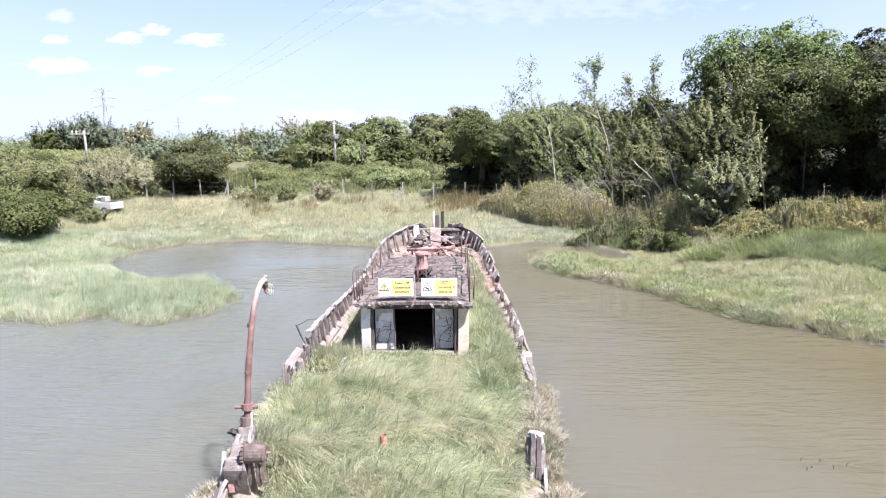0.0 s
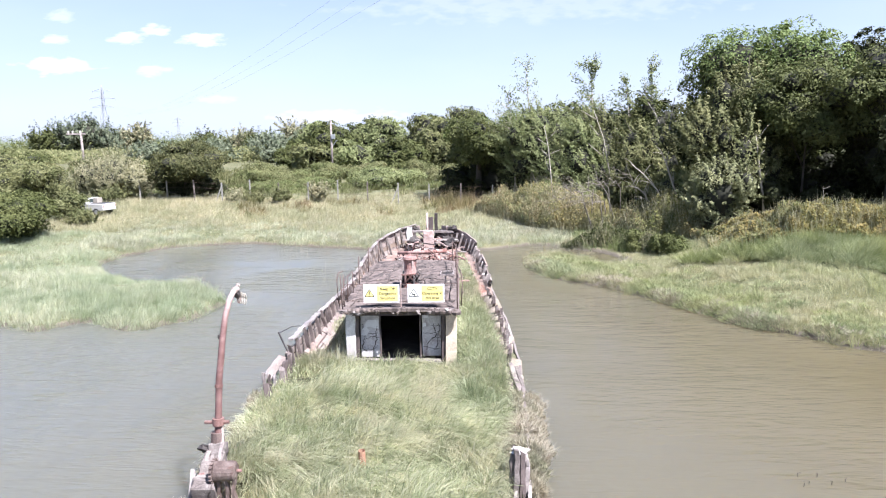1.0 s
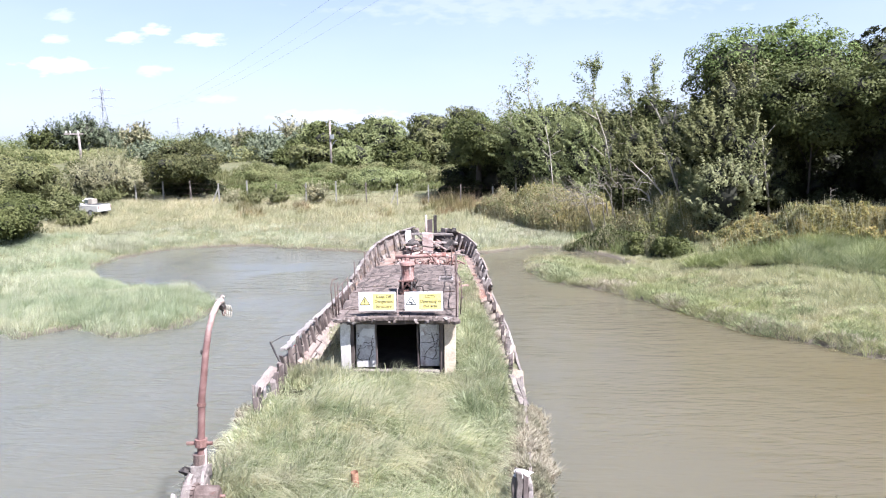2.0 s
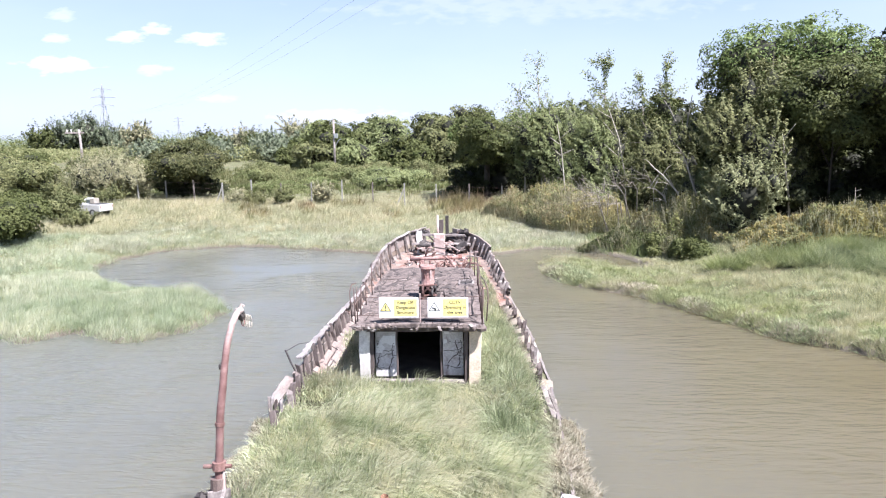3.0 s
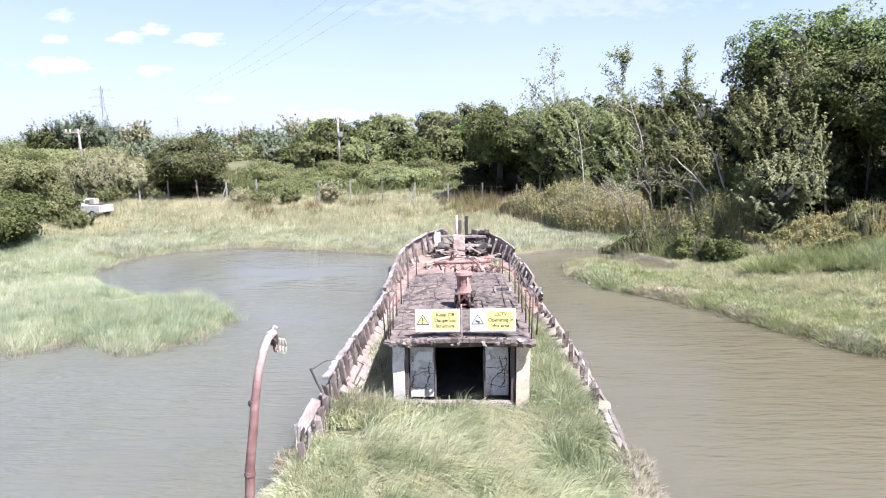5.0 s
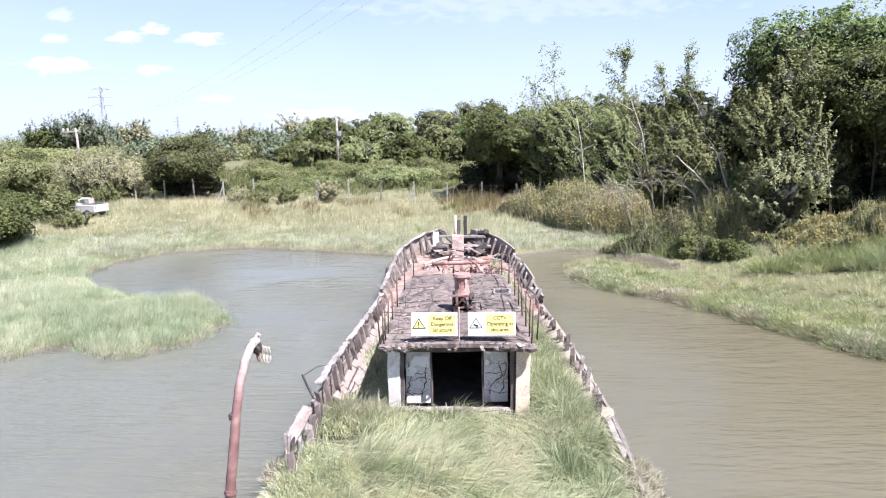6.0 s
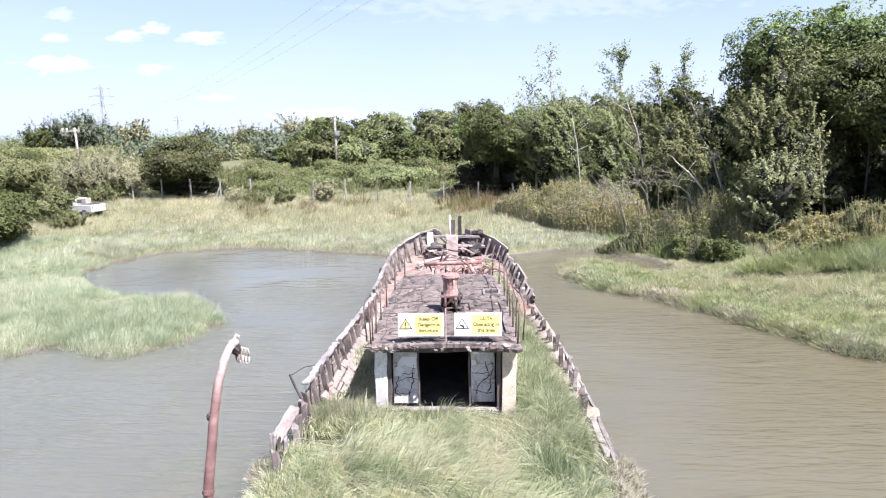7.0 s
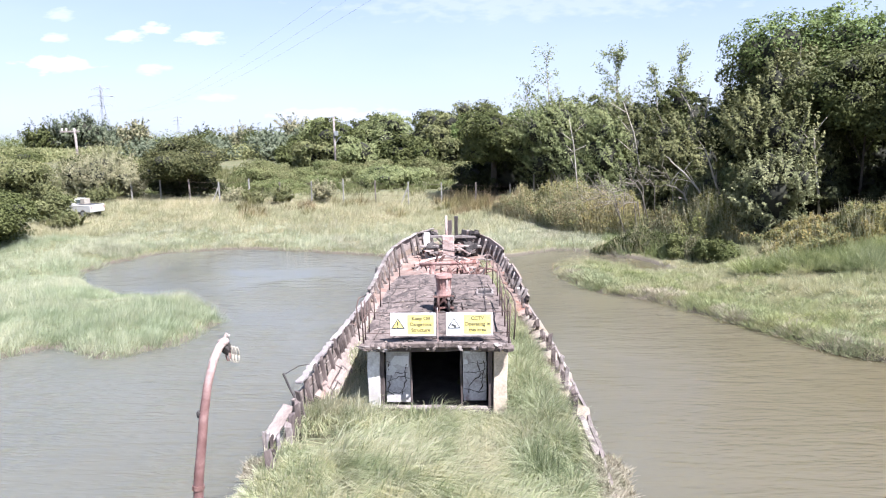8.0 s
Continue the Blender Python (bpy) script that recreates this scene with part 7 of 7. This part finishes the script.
    part("iron_scrap", Shape().lump((-0.08, 0.26, 0.74), (0.09, 0.06, 0.05), rnd, 8, 0.4), BLACK_IRON, ob)
    ob = thing("hand_winch", "rust-brown hand winch drum beside the davit", "winch", (-0.66, 8.3, 1.0))
    ob.scale = (0.8, 0.8, 0.8)
    part("drum", Shape().tube([(-0.1, 0, 0.12), (0.22, 0.02, 0.12), (0.26, 0.02, 0.12)], [0.17, 0.165, 0.11], 18), DULL_IRON, ob, "rust-brown drum")
    part("gear_wheel", Shape().tube([(-0.15, 0, 0.12), (-0.10, 0, 0.12)], 0.19, 20), DULL_IRON, ob)
    for k in range(18):
        a = k * math.pi / 9
        part("gear_tooth", Shape().box((-0.125, 0.2 * math.cos(a), 0.12 + 0.2 * math.sin(a)), (0.05, 0.025, 0.025), (math.degrees(a), 0, 0)), DULL_IRON, ob)
    part("axle", Shape().tube([(-0.2, 0, 0.12), (0.34, 0.02, 0.12)], 0.025, 8), RUST, ob)
    for x in (-0.05, 0.1, 0.2):
        part("bracket", Shape().timber((x, 0.0, -0.5), (x, -0.02, 0.02), 0.05, 0.10, (0, 1, 0), 4, 0.012, 0.03, rnd), DULL_IRON, ob)


build_davit()


def build_deck_oddments():
    rnd = random.Random(3)
    s = Shape().tube([(1.09, 9.35, 0.45), (1.09, 9.33, 0.70), (1.085, 9.32, 0.88)], [0.055, 0.055, 0.052], 12, caps=False)
    s.tube([(1.09, 9.35, 0.45), (1.09, 9.33, 0.70), (1.085, 9.32, 0.80)], [0.047, 0.047, 0.044], 12)
    tagged(new("pipe_stub", s.mesh("pipe_stub", surface("orange_rust", [(0.3, (0.22, 0.10, 0.06)), (0.7, (0.42, 0.26, 0.18))], 6, 50, 0.8, 0.1, bump=0.4))), "stubby orange-rusted pipe standing in the grass", "pipe")
    s = Shape().tube([(-1.14, 13.7, 0.95), (-1.26, 13.75, 1.16), (-1.36, 13.8, 1.38)], 0.022, 6)
    s.tube([(-1.34, 13.8, 1.36), (-1.14, 14.0, 1.44), (-0.98, 14.15, 1.42)], 0.008, 5)
    tagged(new("bent_iron", s.mesh("bent_iron", BLACK_IRON)), "bent black iron bar and wire on the rail", "iron bar")
    ring = [(-1.05, 24.4 + 0.24 * math.cos(a), 0.78 + 0.24 * math.sin(a)) for a in np.linspace(0, 2 * math.pi, 17)]
    s = Shape().tube(ring, 0.075, 8, caps=False)
    tagged(new("tyre_fender", s.mesh("tyre_fender", BLACK_IRON, smooth=True)), "black tyre hung on the hull as a fender", "tyre")
    for k in range(6):
        x, y = 8.0 + rnd.gauss(0, 0.35), 9.9 + rnd.gauss(0, 0.2)
        s = Shape().tube([(x, y, -0.2), (x + rnd.uniform(-.05, .05), y, 0.06), (x + rnd.uniform(-.16, .16), y, rnd.uniform(0.04, 0.10))], [0.006, 0.005, 0.003], 5)
        tagged(new("drowned_twig", s.mesh("drowned_twig", BARK)), "thin twig sticking out of the water", "twig", "drowned twigs")


build_deck_oddments()


def build_deck_plants():
    rng = np.random.default_rng(77)

    def inside(x, y, a=0.22, b=0.38):
        l = np.array([left(v) for v in y])
        r = np.array([right(v) for v in y])
        return (x > l + a) & (x < r - b)
    # long grass laid by the wind: tufts that overlap like scales, combed into swirls
    def lying(name, label, material, cx, cy, per, size, h, w, fan, droop):
        m = len(cx)
        k = np.repeat(np.arange(m), per)
        n = len(k)
        ang, rad = rng.uniform(0, 2 * np.pi, n), np.sqrt(rng.uniform(0, 1, n))
        sz = (size * rng.uniform(0.6, 1.5, m))[k]
        x, y = cx[k] + np.cos(ang) * rad * sz, cy[k] + np.sin(ang) * rad * sz
        a = -0.80 + 1.0 * vnoise(cx, cy, 1.5, 71) + 0.5 * vnoise(cx, cy, 0.55, 72) + rng.normal(0, 0.28, m)
        s = (0.85 + 0.35 * vnoise(cx, cy, 0.8, 73)) * rng.uniform(0.6, 1.25, m)
        lean = np.stack([np.cos(a) * s, np.sin(a) * s], 1)[k] + np.stack([np.cos(ang), np.sin(ang)], 1) * (rad * fan)[:, None] + rng.normal(0, 0.13, (n, 2))
        room = np.array([right(v) for v in y]) - x - 0.28
        lean[:, 0] = np.minimum(lean[:, 0], np.maximum(room, 0.0) / h)
        tall = (rng.uniform(0.5, 1.4, m) * (1 + 0.3 * vnoise(cx, cy, 0.7, 74)))[k]
        hh = h * tall * rng.uniform(0.7, 1.15, n) * np.clip(0.72 + 0.2 * (14.4 - y), 0.72, 1.0)
        keep = (np.hypot(x - 1.1, y - 9.3) > 0.10) & ~((x < -0.45) & (y > 7.9) & (y < 8.95)) & ~((x > 3.1) & (y > 8.0) & (y < 9.4)) & ~((x > 0.0) & (x < 2.5) & (y > 13.85))
        me = blades_mesh(name, np.stack([x, y, deck_z(x, y) - 0.02], 1)[keep], lean[keep], hh[keep], (w * rng.uniform(0.6, 1.3, n))[keep], material, rng, droop)
        tagged(new(name, me), label, "grass", kind="stuff")
    cx, cy = scatter(rng, -1.4, 3.9, 6.4, 14.3, 2300, lambda x, y: inside(x, y, 0.10, 0.52) & (vnoise(x, y, 0.42, 76) + 0.5 * vnoise(x, y, 1.1, 77) < 0.52))
    lying("deck_grass", "long wind-laid pale green grass over the barge's deck", DECK_GRASS, cx, cy, 60, 0.20, 0.60, 0.012, 0.42, 0.54)
    x, y = scatter(rng, -1.0, 3.6, 2.3, 6.4, 9000, lambda x, y: inside(x, y, 0.3, 0.3))
    n = len(x)
    me = blades_mesh("stern_grass", np.stack([x, y, deck_z(x, y) - 0.02], 1), rng.normal(0, 0.5, (n, 2)), 0.45 * rng.uniform(0.6, 1.2, n), np.full(n, 0.03), DECK_GRASS, rng)
    tagged(new("stern_grass", me), "rough grass on the stern deck", "grass", kind="stuff")
    x, y = scatter(rng, 2.2, 3.8, 14.0, 27.5, 52000, lambda x, y: inside(x, y, 0.2, 0.46) & (x > np.where(y < 19.6, 2.62, 2.45 + 0.15 * vnoise(x, y, 0.6, 83))))
    n = len(x)
    lean = np.stack([0.10 + 0.3 * vnoise(x, y, 0.9, 81), -0.30 + 0.4 * vnoise(x, y, 0.9, 82)], 1) + rng.normal(0, 0.3, (n, 2))
    me = blades_mesh("side_deck_grass", np.stack([x, y, deck_z(x, y) - 0.02], 1), lean, 0.40 * rng.uniform(0.5, 1.2, n) * np.clip(1.3 - (y - 14) * 0.07, 0.5, 1.2), 0.014 * rng.uniform(0.6, 1.3, n), DECK_GRASS, rng)
    tagged(new("side_deck_grass", me), "tussocky pale grass along the side deck", "grass", kind="stuff")
    x, y = scatter(rng, -0.95, 0.02, 13.6, 20.5, 9000, lambda x, y: (x > np.array([left(v) for v in y]) + 0.30) & (x < 0.0))
    n = len(x)
    me = blades_mesh("gangway_grass", np.stack([x, y, deck_z(x, y) - 0.02], 1), rng.normal(0, 0.4, (n, 2)), 0.24 * rng.uniform(0.5, 1.2, n), np.full(n, 0.014), DECK_GRASS, rng)
    tagged(new("gangway_grass", me), "thin grass in the shaded gangway", "grass", kind="stuff")
    # fresh green tussocks, thickest by the sill and along the starboard side deck
    spots = [(0.35 + 0.24 * k + rng.normal(0, 0.06), 13.62 + rng.normal(0, 0.1), rng.uniform(0.24, 0.36)) for k in range(9)]
    spots += [(rng.uniform(2.6, 3.2), 11.2 + 0.17 * k + rng.normal(0, 0.1), rng.uniform(0.36, 0.56)) for k in range(42)]
    spots += [(rng.uniform(-0.7, 3.1), rng.uniform(7.4, 13.4), rng.uniform(0.28, 0.42)) for k in range(26)]
    cx, cy, ch = (np.array(v) for v in zip(*spots))
    k = np.repeat(np.arange(len(spots)), 330)
    n = len(k)
    ang, rad = rng.uniform(0, 2 * np.pi, n), np.sqrt(rng.uniform(0, 1, n)) * 0.16
    x, y = cx[k] + np.cos(ang) * rad, cy[k] + np.sin(ang) * rad
    lean = np.stack([np.cos(ang), np.sin(ang)], 1) * (0.15 + rad * 3.2)[:, None] + np.stack([np.where(x > 2.5, -0.05, 0.4), np.full(n, -0.4)], 1) + rng.normal(0, 0.15, (n, 2))
    me = blades_mesh("green_tussocks", np.stack([x, y, deck_z(x, y) - 0.02], 1), lean, ch[k] * rng.uniform(0.7, 1.25, n) * 1.25, 0.012 * rng.uniform(0.6, 1.3, n), LUSH, rng, 0.55)
    tagged(new("green_tussocks", me), "fresh green grass tussocks on the barge's deck", "grass", kind="stuff")
    x, y = rng.normal(1.65, 0.24, 2600), rng.normal(12.0, 0.26, 2600)
    n = len(x)
    lean = np.stack([x - 1.65, y - 12.0], 1) * 2.2 + rng.normal(0, 0.55, (n, 2))
    me = blades_mesh("laid_straw", np.stack([x, y, deck_z(x, y) + 0.10], 1), lean, 0.34 * rng.uniform(0.7, 1.2, n), np.full(n, 0.012), DRY_SWIRL, rng, 0.75)
    tagged(new("laid_straw", me), "swirl of bleached laid straw in the deck grass", "grass", kind="stuff")
    y = rng.uniform(6.6, 12.6, 7500)
    edge = np.array([left(v) for v in y])
    x = edge + rng.uniform(-0.06, 0.5, len(y))
    keep = ~((y > 7.6) & (y < 9.1)) & (vnoise(x, y, 0.6, 84) > -0.55)
    x, y = x[keep], y[keep]
    n = len(x)
    lean = np.stack([-0.35 + 0.3 * vnoise(x, y, 0.8, 85), -0.25 + 0.3 * vnoise(x, y, 0.8, 86)], 1) + rng.normal(0, 0.25, (n, 2))
    me = blades_mesh("gunwale_grass", np.stack([x, y, np.full(n, 0.50)], 1), lean, 0.42 * rng.uniform(0.6, 1.2, n), 0.014 * rng.uniform(0.6, 1.3, n), DECK_GRASS, rng, 0.55)
    tagged(new("gunwale_grass", me), "pale grass spilling over the silted gunwale", "grass", kind="stuff")
    # bleached fringe along the starboard gunwale
    y = rng.uniform(9.6, 25.5, 9000)
    x = np.array([right(v) for v in y]) + rng.uniform(-0.40, 0.0, len(y))
    keep = vnoise(x, y, 0.5, 87) > -0.1
    x, y = x[keep], y[keep]
    n = len(x)
    lean = np.stack([0.02 + 0.25 * vnoise(x, y, 0.7, 88), -0.2 + 0.3 * vnoise(x, y, 0.7, 89)], 1) + rng.normal(0, 0.3, (n, 2))
    z = 0.50 - 0.25 * np.clip((x - np.array([right(v) for v in y]) + 0.1) / 0.16, 0, 1)
    me = blades_mesh("gunwale_fringe", np.stack([x, y, z], 1), lean, 0.13 * rng.uniform(0.5, 1.3, n), 0.012 * rng.uniform(0.6, 1.3, n), DRY_SWIRL, rng, 0.5, True)
    tagged(new("gunwale_fringe", me), "bleached dry grass fringe on the silted gunwale", "grass", kind="stuff")
    # grey purslane on the silted sides
    spots = [(4.08, 12.55, 0.34, 0.34), (3.95, 12.0, 0.40, 0.42), (3.9, 11.3, 0.42, 0.45), (3.95, 10.5, 0.4, 0.42), (-1.28, 8.25, 0.22, 0.4), (-1.32, 12.05, 0.25, 0.5), (-1.38, 12.5, 0.2, 0.4), (3.75, 12.1, 0.42, 0.40), (4.0, 12.3, 0.22, 0.3), (3.75, 11.4, 0.42, 0.45), (3.72, 10.7, 0.48, 0.45), (3.75, 10.1, 0.45, 0.4), (3.72, 9.0, 0.3, 0.35), (3.6, 8.0, 0.4, 0.4), (3.3, 7.5, 0.4, 0.35), (3.95, 8.6, 0.3, 0.25), (3.55, 11.9, 0.35, 0.45), (3.55, 11.0, 0.4, 0.45), (3.5, 10.2, 0.35, 0.4), (3.8, 13.1, 0.25, 0.3), (3.75, 9.6, 0.35, 0.35), (-1.0, 10.0, 0.35, 0.4), (-0.98, 10.8, 0.35, 0.4), (-1.05, 11.4, 0.3, 0.35),
             (-1.25, 11.1, 0.35, 0.35), (-1.35, 11.6, 0.3, 0.3), (-1.15, 10.3, 0.4, 0.35), (-1.2, 9.5, 0.35, 0.32), (-1.2, 7.9, 0.35, 0.3), (-0.95, 9.3, 0.25, 0.25), (-1.05, 7.3, 0.4, 0.35)]
    for i, (cx, cy, r, hh) in enumerate(spots):
        m = int(40 * r / 0.3)
        n = m * 46
        k = np.repeat(np.arange(m), 46)
        th, q = rng.uniform(0, 2 * np.pi, m), np.sqrt(rng.uniform(0, 1, m)) * r * 0.85
        bx, by, bz = np.cos(th) * q, np.sin(th) * q * 1.25, hh * 0.75 * (1 - (q / r) ** 2)
        ang = rng.uniform(0, 2 * np.pi, n)
        base = np.stack([bx[k], by[k], bz[k]], 1) + rng.normal(0, 0.03, (n, 3))
        lean = np.stack([np.cos(ang), np.sin(ang)], 1) * rng.uniform(0.1, 0.9, n)[:, None] + np.stack([bx[k], by[k]], 1) / r * 0.5
        me = blades_mesh("purslane", base, lean, rng.uniform(0.06, 0.17, n), np.full(n, 0.018), PURSLANE, rng, 0.4, True)
        ob = tagged(new("purslane", me), "grey-brown twiggy purslane rooted in the silted side", "shrub", "purslane shrubs", "stuff")
        ob.location = (cx - (0.16 if cx > 3.6 else 0.0), cy, 0.28 if abs(cx - 1.25) < 2.6 else 0.10)


build_deck_plants()

# ---- beyond the creek: fence, truck, poles ----


def build_fence():
    rnd = random.Random(6)
    ob = thing("fence", "post and wire fence with pale concrete posts", "fence", (0, 0, 0))
    pts = []
    for k in range(15):
        x = -22.2 + 2.07 * k
        y = 46.4 - 0.14 * (x + 20)
        z = float(ground_height(np.array([x]), np.array([y]))[0])
        pts.append((x, y, z))
        h = 1.42 + rnd.uniform(-.08, .1)
        part("fence_post", Shape().timber((x, y, z - 0.2), (x + rnd.uniform(-.03, .03), y, z + h), 0.075, 0.075, (0, 1, 0), 3, 0.004, 0.005, rnd), CONCRETE if k % 3 else WORN_WOOD, ob)
        if k in (4, 10):
            part("fence_brace", Shape().timber((x - 0.55, y, z - 0.1), (x, y, z + 1.2), 0.07, 0.07, (0, 1, 0), 3, 0.004, 0.005, rnd), CONCRETE, ob)
    for h in (0.25, 0.6, 0.95, 1.3):
        part("fence_wire", Shape().tube([(x, y - 0.05, z + h) for x, y, z in pts], 0.004, 4), RAIL, ob)


def build_truck():
    x, y = -20.8, 41.2
    z = float(ground_height(np.array([x]), np.array([y]))[0]) - 0.02
    ob = thing("pickup_truck", "white pickup truck parked behind the bushes", "truck", (x, y, z), (0, 0, -16))
    ob.scale = (0.64, 0.64, 0.64)
    # local x runs to the tail, z up
    prof = [(-2.35, 0.45), (-2.35, 0.95), (-1.3, 1.05), (-0.75, 1.62), (0.35, 1.64), (0.48, 1.12), (2.3, 1.12), (2.3, 0.45)]
    n = len(prof)
    pts = [(px, s * (0.84 if pz < 1.2 else 0.70), pz) for s in (-1, 1) for px, pz in prof]
    faces = [tuple(range(n))[::-1], tuple(range(n, 2 * n))] + [(k, (k + 1) % n, n + (k + 1) % n, n + k) for k in range(n)]
    part("body", Shape().add(pts, faces), CAR_WHITE, ob, bevel=0.05)
    part("bed", Shape().box((1.4, 0, 1.13), (1.6, 1.4, 0.06)), CAR_DARK, ob, "dark open load bed")
    for s in (-1, 1):
        part("side_window", Shape().add([(-0.95, s * 0.80, 1.14), (0.3, s * 0.80, 1.14), (0.25, s * 0.74, 1.54), (-0.62, s * 0.74, 1.54)], [(0, 1, 2, 3)]), CAR_GLASS, ob)
        for wx in (-1.5, 1.45):
            w = part("wheel", Shape().tube([(wx, s * 0.70, 0.33), (wx, s * 0.88, 0.33)], 0.34, 18), CAR_DARK, ob)
            part("rim", Shape().tube([(wx, s * 0.87, 0.33), (wx, s * 0.895, 0.33)], 0.2, 14), ZINC, w)
    part("rear_window", Shape().add([(0.47, -0.6, 1.2), (0.47, 0.6, 1.2), (0.40, 0.55, 1.55), (0.40, -0.55, 1.55)], [(0, 1, 2, 3)]), CAR_GLASS, ob)
    part("tail_light", Shape().box((2.31, -0.74, 0.9), (0.03, 0.1, 0.24)), RED_RUST, ob)
    part("tail_light", Shape().box((2.31, 0.74, 0.9), (0.03, 0.1, 0.24)), RED_RUST, ob)
    crate = tagged(new("crate", Shape().box((0, 0, 0.15), (0.3, 0.42, 0.3)).mesh("crate", ROPE)), "dull buff crate standing in the truck's load bed", "crate")
    crate.matrix_world = pose(x, y, z, 0, 0, -16) @ pose(0.60, 0, 0.75)


def build_poles():
    rnd = random.Random(19)
    z = float(ground_height(np.array([-11.64]), np.array([74.0]))[0])
    ob = thing("utility_pole", "grey wooden utility pole with a small bracket and box", "utility pole", (-11.64, 74, z))
    part("pole", Shape().tube([(0, 0, -0.3), (0.03, 0, 5.85)], [0.13, 0.10], 10), GREY_WOOD, ob, smooth=True)
    part("bracket", Shape().tube([(0.05, 0, 2.9), (0.5, -0.05, 3.6), (0.75, -0.05, 3.75)], 0.04, 6), ZINC, ob)
    part("box", Shape().box((0.25, -0.1, 4.1), (0.4, 0.3, 0.5)), ZINC, ob, bevel=0.02)
    part("insulator", Shape().tube([(-0.02, 0, 5.85), (-0.02, 0, 6.05)], 0.05, 6), CONCRETE, ob)
    z = float(ground_height(np.array([-51.2]), np.array([94.0]))[0])
    ob = thing("utility_pole", "wooden power pole with a crossarm and white insulators", "utility pole", (-51.2, 94, z))
    part("pole", Shape().tube([(0.0, 0, -0.3), (-0.03, 0, 5.3)], [0.19, 0.15], 10), GREY_WOOD, ob, smooth=True)
    part("crossarm", Shape().box((-0.75, 0, 5.0), (2.7, 0.2, 0.22)), GREY_WOOD, ob, bevel=0.02)
    for x in (-1.8, -1.2, -0.1):
        part("insulator", Shape().tube([(x, 0, 5.05), (x, 0, 5.3), (x, 0, 5.45)], [0.06, 0.14, 0.10], 8), WHITE, ob)

    def pylon(x, y, H, label):
        zg = 0.8
        ob = thing("pylon", label, "pylon", (x, y, zg))
        b = H * 0.085

        def half(z):
            k = z / H
            return b * (1 - k / 0.62) + b * 0.26 if k < 0.62 else b * 0.26 * (1 - (k - 0.62) * 1.2)
        lev = [0, 0.16, 0.30, 0.42, 0.53, 0.62, 0.70, 0.78, 0.86, 0.93]
        r = H * 0.0045
        for sx in (-1, 1):
            for sy in (-1, 1):
                part("leg", Shape().tube([(sx * half(k * H), sy * half(k * H), k * H) for k in lev] + [(0, 0, H)], r * 1.3, 4), GIRDER, ob)
        for a, c in zip(lev, lev[1:]):
            ha, hc = half(a * H), half(c * H)
            s = Shape()
            for sy in (-1, 1):
                s.tube([(-ha, sy * ha, a * H), (hc, sy * hc, c * H)], r * 0.8, 4).tube([(ha, sy * ha, a * H), (-hc, sy * hc, c * H)], r * 0.8, 4)
                s.tube([(sy * ha, -ha, a * H), (sy * hc, hc, c * H)], r * 0.8, 4)
            part("lattice", s, GIRDER, ob)
        for k, w in ((0.66, 0.17), (0.79, 0.21), (0.91, 0.15)):
            s = Shape()
            for sx in (-1, 1):
                s.tube([(0, 0, k * H), (sx * w * H, 0, k * H)], r, 4).tube([(0, 0, (k + 0.035) * H), (sx * w * H, 0, k * H)], r * 0.8, 4)
                s.tube([(sx * w * H, 0, k * H), (sx * w * H, 0, (k - 0.035) * H)], r * 1.2, 4)
            part("crossarm", s, GIRDER, ob)
    pylon(-238, 450, 42, "tall grey lattice electricity pylon on the skyline")
    pylon(-378.3, 900, 36, "faint far lattice electricity pylon on the skyline")
    for ax, az, ex, sag in ((-245, 29, -16.9, 39.6), (-238, 36, -13.5, 46.7), (-231, 29, -10.2, 35.5)):
        a, b = Vector((ax, 450, az)), Vector((ex, 95, 23.0))
        pts = []
        for i in range(41):
            t = 1.45 * i / 40
            p = a.lerp(b, t)
            p.z -= sag * t * (1 - t)
            pts.append(p)
        tagged(new("power_cable", Shape().tube(pts, 0.012, 4).mesh("power_cable", ZINC)), "thin overhead power cable against the sky", "cable", "power cables")


build_fence()
build_truck()
build_poles()
